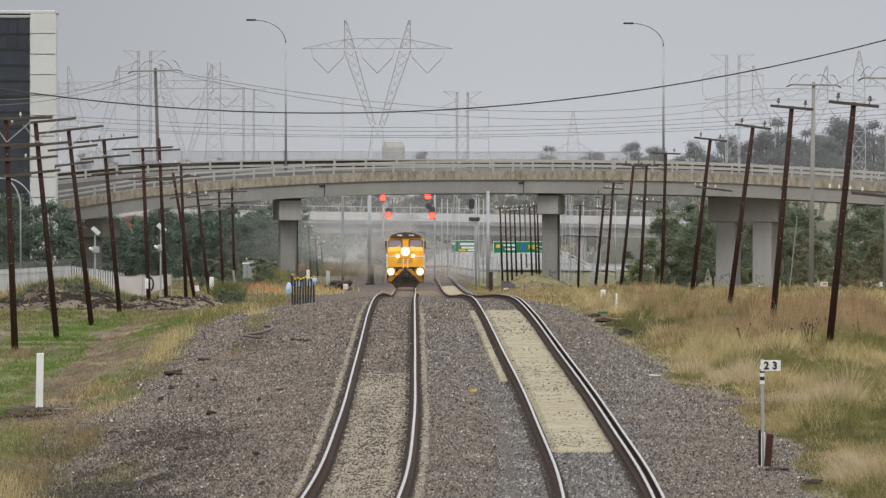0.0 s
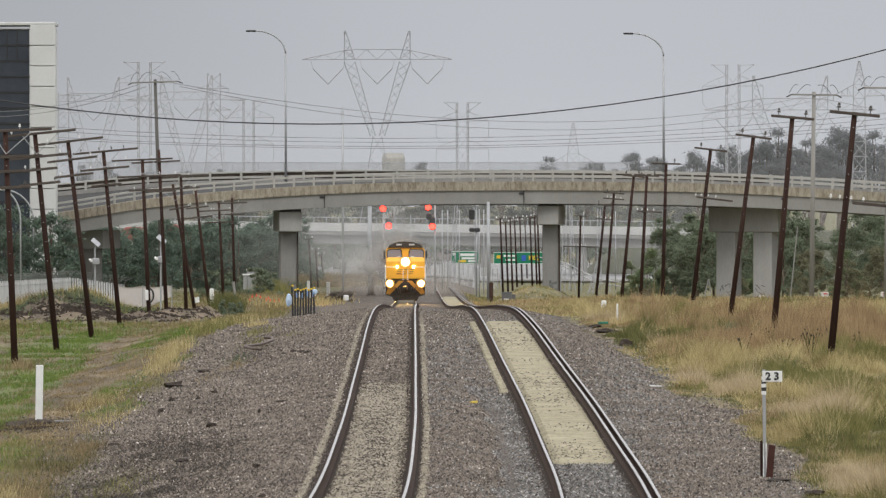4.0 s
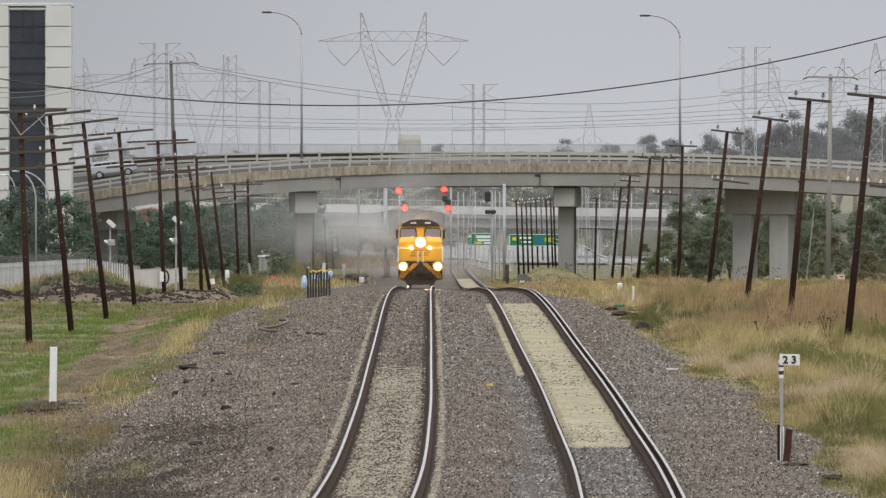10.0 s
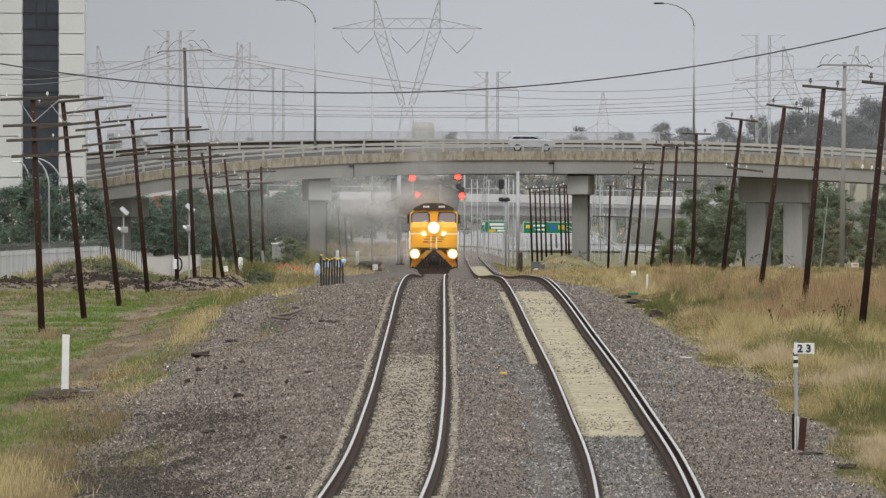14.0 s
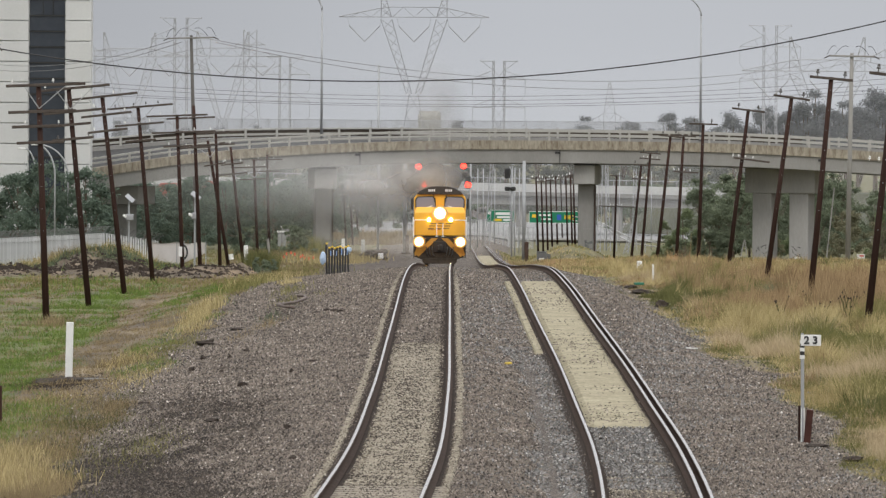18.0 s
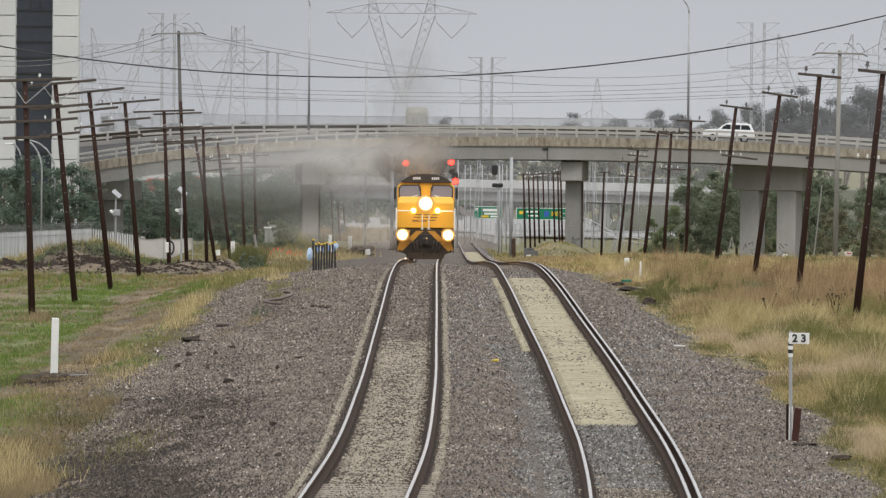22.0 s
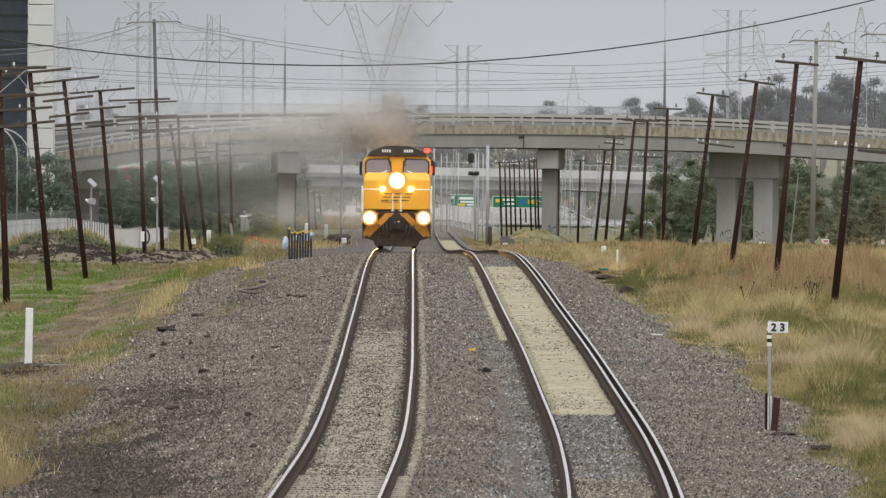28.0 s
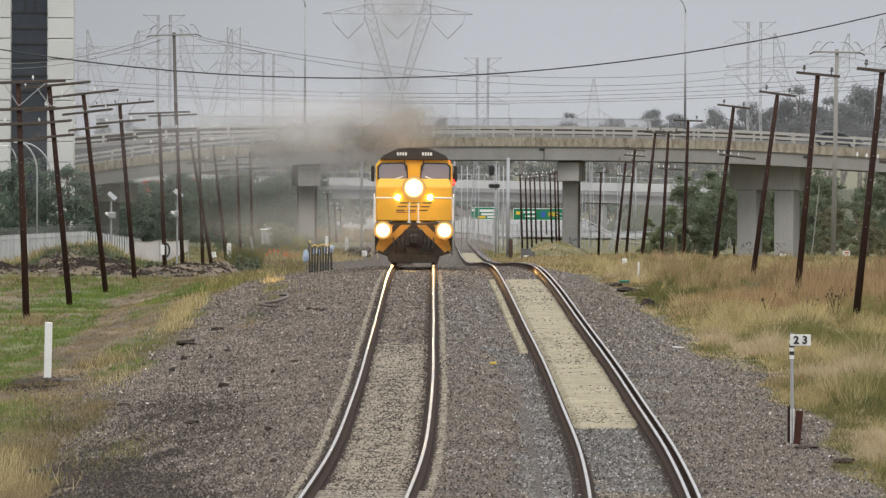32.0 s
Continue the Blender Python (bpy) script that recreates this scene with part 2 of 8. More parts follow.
def spline(knots):
    """A smooth curve through (where, value) knots (Catmull-Rom, straight beyond the ends)."""
    xs = np.array([k[0] for k in knots], float)
    ys = np.array([k[1] for k in knots], float)
    g = np.gradient(ys, xs)

    def f(x):
        x = np.asarray(x, float)
        i = np.clip(np.searchsorted(xs, x) - 1, 0, len(xs) - 2)
        h = xs[i + 1] - xs[i]
        t = np.clip((x - xs[i]) / h, 0, 1)
        a = (2 * t**3 - 3 * t**2 + 1) * ys[i] + (t**3 - 2 * t**2 + t) * h * g[i]
        b = (-2 * t**3 + 3 * t**2) * ys[i + 1] + (t**3 - t**2) * h * g[i + 1]
        return a + b
    return f


def ripple(x, y, seed, size):
    """Cheap smooth noise for arrays, about -1 to 1."""
    r = np.random.RandomState(seed)
    v = 0
    for k in range(6):
        a, b, c = r.uniform(-1, 1, 3)
        w = 2 * math.pi / size * (0.6 + 0.35 * k)
        v = v + np.sin(w * (a * x + (b + 0.2) * y) + c * 9) / (1 + 0.5 * k)
    return v / 2.2


# ---- the lie of the land: track lines, levels, field levels ----
LEFT_X = spline([(-60, -6.6), (0, -4.2), (60, -2.4), (90, -1.8), (105, -1.57), (120, -1.38), (145, -1.33), (180, -1.44), (236, -1.66), (264, -1.77), (316, -1.92),
                 (401, -2.1), (457, -2.4), (580, -2.94), (690, -3.4), (900, -4.2), (1200, -5.4)])
LEFT_Z = spline([(60, -0.1), (105, -0.05), (120, 0), (140, 0.1), (180, 0.27), (205, 0.38), (236, 0.52), (264, 0.42), (316, -0.2), (363, -1.02),
                 (401, -1.73), (457, -2.6), (580, -4.18), (690, -5.35), (850, -6.8), (1200, -8.6)])
RIGHT_X = spline([(-60, -2.6), (0, -0.2), (60, 1.5), (90, 2.25), (112, 2.68), (129, 2.8), (150, 2.74), (172, 2.65), (200, 2.42), (240, 2.1), (300, 1.75), (400, 1.35),
                  (465, 1.05), (580, 0.65), (690, 0.3), (900, -0.5), (1200, -1.6)])
RIGHT_Z = spline([(60, -0.5), (110, -0.4), (130, -0.33), (150, -0.22), (172, -0.1), (200, 0.12), (240, 0.42), (262, 0.42), (316, -0.25), (363, -1.05),
                  (401, -1.73), (465, -2.75), (580, -4.18), (690, -5.3), (850, -6.8), (1200, -8.6)])
FIELD_L = spline([(0, -0.6), (130, -0.7), (175, -0.82), (252, -1.2), (300, -1.6), (365, -2.05), (405, -2.6), (450, -3.1), (568, -4.4), (658, -5.4),
                  (740, -6.5), (850, -7.5), (1200, -9), (2000, -10), (4900, -12)])
FIELD_R = spline([(0, -0.6), (150, -0.6), (236, -0.74), (327, -1.0), (385, -1.4), (442, -2.2), (483, -3.0), (568, -4.7), (658, -6.2),
                  (740, -7.1), (850, -7.9), (1200, -9), (2000, -10), (4900, -12)])
EDGE_L = spline([(-60, -11), (0, -8), (60, -6.4), (118, -6.7), (132, -7.1), (146, -7.4), (160, -7.7), (177, -7.9), (195, -7.9), (216, -7.7), (256, -8.3), (300, -8.5), (345, -9.0), (400, -9.8), (470, -11), (560, -11.5), (700, -11), (1200, -12)])
EDGE_R = spline([(-60, 2), (0, 4), (60, 5.6), (124, 6.6), (150, 7.0), (176, 7.0), (203, 6.2), (225, 6.3), (258, 6.0), (313, 5.4), (400, 4.4), (700, 3.6), (1200, 5)])
TRACK_L = spline([(0, -6), (100, -7.2), (150, -8.3), (177, -9.5), (218, -10.6), (260, -11.8), (312, -13.2), (345, -13.2), (420, -14), (600, -18)])


def lerp(a, b, t):
    return a + (b - a) * np.clip(t, 0, 1)


def land(x, y):
    """Height of the ground, and how much of it is gravel, for arrays."""
    x, y = np.asarray(x, float), np.asarray(y, float)
    xl, xr, zl, zr = LEFT_X(y), RIGHT_X(y), LEFT_Z(y) - 0.235, RIGHT_Z(y) - 0.235
    el, er, fl, fr = EDGE_L(y), EDGE_R(y), FIELD_L(y), FIELD_R(y)
    wob = 0.5 * ripple(x * 0, y, 3, 14) + 0.25 * ripple(x, y, 4, 3)
    bumps = 0.05 * ripple(x, y, 5, 7) + 0.03 * ripple(x, y, 6, 2.2)
    mid = lerp(zl, zr, (x - (xl + 1.5)) / (xr - xl - 3.0))
    ze = np.maximum(fl, zl - 0.55)
    left = np.where(x > el, lerp(ze, zl, (x - el) / (xl - 1.45 - el)), lerp(ze, fl, (el - x) / 4.5))
    right = lerp(fr, zr, (er - x) / (er - xr - 1.6))
    z = np.where(x < xl - 1.45, left, np.where(x > xr + 1.6, right, mid))
    inside = np.minimum(x - (el + wob), (er + wob) - x)
    off = np.clip(-np.minimum(x - el, er - x) / 8, 0, 1)
    z = z + (1.25 + 0.25 * ripple(x, y, 73, 5)) * np.exp(-((x + 22) / 3.6) ** 2 - ((y - 434) / 13) ** 2) + 0.25 * np.exp(-((x + 17) / 3.5) ** 2 - ((y - 425) / 14) ** 2)
    z = z + (1.8 + 0.3 * ripple(x, y * 0.3, 76, 4)) * np.exp(-((x - 8.0) / 3.4) ** 2 - ((y - 645) / 24) ** 2)
    z = z + EARTH(x, y) * (0.4 + 0.3 * ripple(x, y * 0.3, 74, 3) + 0.18 * ripple(x, y, 75, 1.6))
    z = z + bumps * np.where(inside > 0, 0.35, 1.0) + off * 0.12 * ripple(x, y, 7, 23)
    z = np.where(np.minimum(np.abs(x - xl), np.abs(x - xr)) < 1.35, np.where(x < (xl + xr) / 2, zl, zr), z)
    return z, np.clip(inside / 0.5 + 0.5, 0, 1)


def level(x, y):
    return float(land(x, y)[0])


def ground_material():
    m = bpy.data.materials.new("ballast_and_field")
    m.use_nodes = True
    n, l = m.node_tree.nodes, m.node_tree.links
    b = n["Principled BSDF"]
    b.inputs["Roughness"].default_value = 0.85
    b.inputs["Specular IOR Level"].default_value = 0.3
    co = n.new("ShaderNodeTexCoord")

    drawn = n.new("ShaderNodeMapping")
    drawn.inputs["Scale"].default_value = (1, 0.18, 1)
    l.new(co.outputs["Object"], drawn.inputs[0])

    def tex(scale, detail=5):
        t = n.new("ShaderNodeTexNoise")
        t.inputs["Scale"].default_value, t.inputs["Detail"].default_value = scale, detail
        l.new(drawn.outputs[0], t.inputs["Vector"])
        return t.outputs["Fac"]

    def ramp(fac, *stops):
        r = n.new("ShaderNodeValToRGB")
        r.color_ramp.elements[0].position, r.color_ramp.elements[0].color = stops[0][0], (*stops[0][1], 1)
        r.color_ramp.elements[1].position, r.color_ramp.elements[1].color = stops[-1][0], (*stops[-1][1], 1)
        for p_, c_ in stops[1:-1]:
            r.color_ramp.elements.new(p_).color = (*c_, 1)
        l.new(fac, r.inputs[0])
        return r.outputs[0]

    def mix(fac, a, c, mode='MIX'):
        x = n.new("ShaderNodeMix")
        x.data_type, x.blend_type = 'RGBA', mode
        if isinstance(fac, float):
            x.inputs[0].default_value = fac
        else:
            l.new(fac, x.inputs[0])
        l.new(a, x.inputs[6])
        l.new(c, x.inputs[7])
        return x.outputs[2]

    stone = n.new("ShaderNodeTexVoronoi")
    stone.inputs["Scale"].default_value = 13
    l.new(co.outputs["Object"], stone.inputs["Vector"])
    bw = n.new("ShaderNodeRGBToBW")
    l.new(stone.outputs["Color"], bw.inputs[0])
    stones = ramp(bw.outputs[0], (0.15, (0.05, 0.041, 0.035)), (0.5, (0.105, 0.089, 0.076)), (0.75, (0.145, 0.124, 0.108)), (0.95, (0.19, 0.163, 0.143)))
    broad = ramp(tex(0.5, 4), (0.3, (0.72, 0.7, 0.68)), (0.7, (1.1, 1.07, 1.05)))
    gravel = mix(1.0, stones, broad, 'MULTIPLY')
    soil = ramp(tex(0.8, 8), (0.3, (0.05, 0.039, 0.028)), (0.5, (0.13, 0.1, 0.07)), (0.7, (0.23, 0.18, 0.126)))
    straw = ramp(tex(1.6, 8), (0.3, (0.12, 0.092, 0.045)), (0.7, (0.29, 0.23, 0.12)))
    green = ramp(tex(2.2, 8), (0.3, (0.06, 0.085, 0.025)), (0.7, (0.16, 0.205, 0.062)))

    def layer(name):
        a = n.new("ShaderNodeAttribute")
        a.attribute_name = name
        return a.outputs["Fac"]
    field = mix(layer("straw"), soil, straw)
    field = mix(layer("green"), field, green)
    col = mix(layer("gravel"), field, gravel)
    l.new(col, b.inputs["Base Color"])
    bp = n.new("ShaderNodeBump")
    bp.inputs["Strength"].default_value, bp.inputs["Distance"].default_value = 0.8, 0.05
    l.new(stone.outputs["Distance"], bp.inputs["Height"])
    l.new(bp.outputs[0], b.inputs["Normal"])
    return m


def TURF(x, y):
    """Where the left field is green, in patches drawn out along the line."""
    worn = np.exp(-((x - TRACK_L(y) + 0.4 * ripple(x * 0, y, 25, 30)) / (0.75 + 0.25 * ripple(x * 0, y, 26, 22))) ** 2)
    near_post = np.exp(-((x + 9.3) / 1.5) ** 2 - ((y - 170) / 12) ** 2)
    return 0.6 + 0.45 * ripple(x, y * 0.1, 21, 6) + 0.55 * ripple(x, y * 0.06, 22, 1.6) + 0.35 * ripple(x, y * 0.06, 27, 0.7) - 1.1 * worn - 0.8 * near_post - 1.4 * EARTH(x, y)


def EARTH(x, y):
    """The dark turned earth by the poles."""
    return np.clip(1.5 * np.exp(-((y - 398 - 16 * ripple(x, y * 0, 72, 5)) / 24) ** 2) - 0.4 + 0.55 * ripple(x, y * 0.22, 71, 2.6), 0, 1) * np.clip((-11.0 - x) / 2.5, 0, 1)


def build_ground():
    ys = np.concatenate([np.arange(-60, 84, 12), np.arange(84, 300, 1.2), np.arange(300, 760, 4), 760 * np.geomspace(1.01, 6.4, 40)])
    inner = np.arange(-14, 14.01, 0.35)
    mid = np.geomspace(14.6, 60, 40)
    far = np.geomspace(66, 2600, 24)
    xs = np.concatenate([-far[::-1], -mid[::-1], inner, mid, far])
    gx, gy = np.meshgrid(xs, ys)
    gz, gravel = land(gx, gy)
    nx, ny = len(xs), len(ys)
    verts = np.stack([gx, gy, gz], -1).reshape(-1, 3)
    i = np.arange(nx * ny).reshape(ny, nx)
    faces = np.stack([i[:-1, :-1], i[:-1, 1:], i[1:, 1:], i[1:, :-1]], -1).reshape(-1, 4)
    ob = quick_mesh("ground", verts, faces, ground_material())
    tagged(ob, "grey ballast bed between grassy fields, worn and patchy", "ground", kind="structure")
    for p_ in ob.data.polygons:
        p_.use_smooth = True
    x, y = gx.ravel(), gy.ravel()
    xl, xr = LEFT_X(y), RIGHT_X(y)
    turf = np.clip(TURF(x, y), 0, 1) * np.clip((y - 120) / 40, 0.3, 1)
    earth = EARTH(x, y)
    green = np.where(x < 0, 0.8 * turf, np.clip(0.25 + 0.35 * ripple(x, y * 0.16, 24, 6), 0, 0.6))
    straw = np.where(x < 0, np.clip(0.12 + 0.4 * ripple(x, y * 0.2, 23, 2.5), 0, 0.5) * (1 - earth), 0.55)
    beyond = np.clip((y - 560) / 200, 0, 1)
    green, straw = green * (1 - beyond) + 0.35 * beyond, straw * (1 - 0.55 * beyond)
    for name, val in (("gravel", gravel.ravel()), ("green", green), ("straw", straw)):
        at = ob.data.attributes.new(name, 'FLOAT', 'POINT')
        at.data.foreach_set("value", np.ascontiguousarray(val, dtype=np.float32))
    return ob


build_ground()


# ---- tracks ----
def sweep(profile, centre_x, centre_z, offset, y0, y1, step, top=()):
    """A profile (x, z) carried along a track; returns arrays. top: profile edges that take the second material."""
    ys = np.arange(y0, y1 + step, step)
    cx, cz = centre_x(ys), centre_z(ys)
    k = len(profile)
    verts = np.empty((len(ys), k, 3))
    for j, (px, pz) in enumerate(profile):
        verts[:, j, 0], verts[:, j, 1], verts[:, j, 2] = cx + offset + px, ys, cz + pz
    i = np.arange(len(ys) * k).reshape(-1, k)
    a, b = i[:-1], i[1:]
    faces = np.stack([a, np.roll(a, -1, 1), np.roll(b, -1, 1), b], -1)
    return verts.reshape(-1, 3), faces.reshape(-1, 4), np.tile(np.isin(np.arange(k), top), len(ys) - 1)


RAIL_SHAPE = [(a, b * 1.24) for a, b in [(-0.075, -0.165), (0.075, -0.165), (0.07, -0.145), (0.012, -0.12), (0.012, -0.05), (0.036, -0.035), (0.036, -0.008), (0.026, -0.002), (0.014, 0.0),
              (-0.014, 0.0), (-0.026, -0.002), (-0.036, -0.008), (-0.036, -0.035), (-0.012, -0.05), (-0.012, -0.12), (-0.07, -0.145)]]


def rail(track, cx, cz, offset):
    v, f, t = sweep(RAIL_SHAPE, cx, cz, offset, -40, 800, 2.0, (7, 8, 9))
    ob = quick_mesh("rail", v, f, RAIL_RUST, track, "steel rail with a shiny worn head and rusty web")
    ob.data.materials.append(RAIL_TOP)
    ob.data.polygons.foreach_set("material_index", t.astype(np.int32))
    ob.data.polygons.foreach_set("use_smooth", np.ones(len(f), dtype=bool))
    return ob


track_main = tagged(new("railway_track"), "standard gauge track on grey ballast with pale fouled sleepers", "railway track", kind="structure")
track_dual = tagged(new("railway_track"), "dual gauge track with three rails and a pale clay-filled middle", "railway track", kind="structure")
for off in (-0.7525, 0.7525):
    rail(track_main, LEFT_X, LEFT_Z, off)
for off in (-0.7525, 0.7525, 0.918):
    rail(track_dual, RIGHT_X, RIGHT_Z, off)


GRIME = surface("rail_side_grime", (0.016, 0.011, 0.009), (0.052, 0.037, 0.028), 5, 0.95, fine=30)
FOULED = surface("fouled_fines", (0.14, 0.12, 0.09), (0.34, 0.302, 0.236), 1.6, 0.95, fine=14, fine_mix=0.5, contrast=0.15)


def strip(cx, cz, a, b, y0, y1, down, material, parent, name, wobble=0.03, seed=1, end=0.0):
    """A thin ragged band along a track, its edges turned down into the ballast."""
    ys = np.arange(y0, y1, 0.4)
    us = np.linspace(a, b, 7)
    r = np.random.RandomState(seed)
    v = np.empty((len(ys), len(us), 3))
    for j, u in enumerate(us):
        rim = j in (0, len(us) - 1)
        v[:, j, 0] = cx(ys) + u + (wobble * r.uniform(-1, 1, len(ys)) if rim else 0)
        v[:, j, 1] = ys + (end * r.uniform(-1, 1) * (ys > y1 - 3) if end else 0)
        v[:, j, 2] = cz(ys) - down - (0.04 if rim else 0) + r.uniform(-0.004, 0.004, len(ys)) - 0.12 * np.clip((ys - y1 + 1.6) / 1.2, 0, 1)
    i = np.arange(len(ys) * len(us)).reshape(len(ys), len(us))
    f = np.stack([i[:-1, :-1], i[:-1, 1:], i[1:, 1:], i[1:, :-1]], -1).reshape(-1, 4)
    return quick_mesh(name, v.reshape(-1, 3), f, material, parent)


for c, z, track, offs in ((LEFT_X, LEFT_Z, track_main, (-0.7525, 0.7525)), (RIGHT_X, RIGHT_Z, track_dual, (-0.7525, 0.835))):
    for off in offs:
        w = 0.22 if off != 0.835 else 0.29
        strip(c, z, off - w - 0.06, off + w - 0.02, -40, 330, 0.212, GRIME, track, "grimy_rail_bed", 0.05)["label"] = "dark oily band under the rail"
strip(LEFT_X, LEFT_Z, -0.62, 0.62, 107, 184, 0.205, FOULED, track_main, "fouled_middle", 0.03, 2, 1.0)["label"] = "pale fouled ballast between the rails"
for s in (-1, 1):
    strip(LEFT_X, LEFT_Z, s * 1.02 - 0.105, s * 1.02 + 0.035, 107, 300, 0.208, FOULED, track_main, "fouled_edge", 0.05, 3)["label"] = "thin pale band outside the rail"


# ---- ballast stones, sleepers and clay fill ----
def scatter_stones(name, xy, size, material, label, category, lift=0.008, squash=0.75):
    """Many small angular stones, joined: pointed lumps set into the ground, turned at random."""
    r = np.random.RandomState(5)
    n = len(xy)
    z = land(xy[:, 0], xy[:, 1])[0] + lift
    a = r.uniform(0, 2 * np.pi, n)[:, None] + np.array([0, 2.1, 4.0])[None, :] + r.uniform(-0.4, 0.4, (n, 3))
    rad = size[:, None] * r.uniform(0.7, 1.25, (n, 3))
    v = np.empty((n, 4, 3))
    v[:, :3, 0] = xy[:, :1] + rad * np.cos(a)
    v[:, :3, 1] = xy[:, 1:] + rad * np.sin(a)
    v[:, :3, 2] = z[:, None] - size[:, None] * r.uniform(0.0, 0.4, (n, 3))
    v[:, 3, :2] = xy + size[:, None] * r.uniform(-0.4, 0.4, (n, 2))
    v[:, 3, 2] = z + size * r.uniform(0.7, 1.2, n) * squash
    i = (np.arange(n) * 4)[:, None, None]
    f = (np.array([[0, 1, 3], [1, 2, 3], [2, 0, 3]])[None] + i).reshape(-1, 3)
    ob = quick_mesh(name, v.reshape(-1, 3), f, material)
    return tagged(ob, label, category, kind="stuff")


def stone_material(name, stops):
    m = bpy.data.materials.new(name)
    m.use_nodes = True
    n, l = m.node_tree.nodes, m.node_tree.links
    b = n["Principled BSDF"]
    b.inputs["Roughness"].default_value = 0.72
    b.inputs["Specular IOR Level"].default_value = 0.35
    geo, co, noi, mul, ramp = (n.new("ShaderNodeNewGeometry"), n.new("ShaderNodeTexCoord"), n.new("ShaderNodeTexNoise"), n.new("ShaderNodeMix"), n.new("ShaderNodeValToRGB"))
    noi.inputs["Scale"].default_value = 0.6
    rng = n.new("ShaderNodeMapRange")
    rng.inputs["From Min"].default_value, rng.inputs["From Max"].default_value = 0.3, 0.7
    rng.inputs["To Min"].default_value, rng.inputs["To Max"].default_value = 0.75, 1.15
    ramp.color_ramp.elements[0].position, ramp.color_ramp.elements[0].color = 0, (*stops[0][1], 1)
    ramp.color_ramp.elements[1].position, ramp.color_ramp.elements[1].color = 1, (*stops[-1][1], 1)
    for p_, c_ in stops[1:-1]:
        ramp.color_ramp.elements.new(p_).color = (*c_, 1)
    mul.data_type, mul.blend_type = 'RGBA', 'MULTIPLY'
    mul.inputs[0].default_value = 1
    l.new(geo.outputs["Random Per Island"], ramp.inputs[0])
    l.new(co.outputs["Object"], noi.inputs["Vector"])
    l.new(noi.outputs["Fac"], rng.inputs["Value"])
    l.new(ramp.outputs[0], mul.inputs[6])
    l.new(rng.outputs["Result"], mul.inputs[7])
    l.new(mul.outputs[2], b.inputs["Base Color"])
    return m


BALLAST = stone_material("basalt_ballast", [(0, (0.018, 0.014, 0.011)), (0.12, (0.046, 0.037, 0.03)), (0.36, (0.146, 0.121, 0.099)), (0.8, (0.232, 0.195, 0.162)), (0.96, (0.31, 0.268, 0.23)), (0.985, (0.42, 0.37, 0.325)), (1, (0.66, 0.6, 0.54))])
DIRTY = stone_material("soiled_ballast", [(0, (0.016, 0.012, 0.01)), (0.3, (0.035, 0.027, 0.021)), (0.8, (0.075, 0.06, 0.047)), (1, (0.15, 0.122, 0.1))])
GREY = stone_material("clean_grey_ballast", [(0, (0.03, 0.029, 0.028)), (0.2, (0.088, 0.086, 0.083)), (0.6, (0.2, 0.196, 0.189)), (0.95, (0.31, 0.302, 0.29)), (1, (0.6, 0.58, 0.55))])
FINES = stone_material("fouled_ballast", [(0, (0.06, 0.05, 0.038)), (0.3, (0.2, 0.172, 0.13)), (0.75, (0.34, 0.302, 0.238)), (1, (0.52, 0.475, 0.39))])


def spread(count, y0, y1, power, seed):
    """Distances, closer set near the start."""
    r = np.random.RandomState(seed)
    u = r.uniform(0, 1, count)
    k = 1 - power
    return (y0**k + u * (y1**k - y0**k)) ** (1 / k), r


def swathe(x, y, spots):
    """Sum of soft oval patches: (x, distance, half width, half length, weight)."""
    return sum(w * np.exp(-((x - a) / sa) ** 2 - ((y - b) / sb) ** 2) for a, b, sa, sb, w in spots)


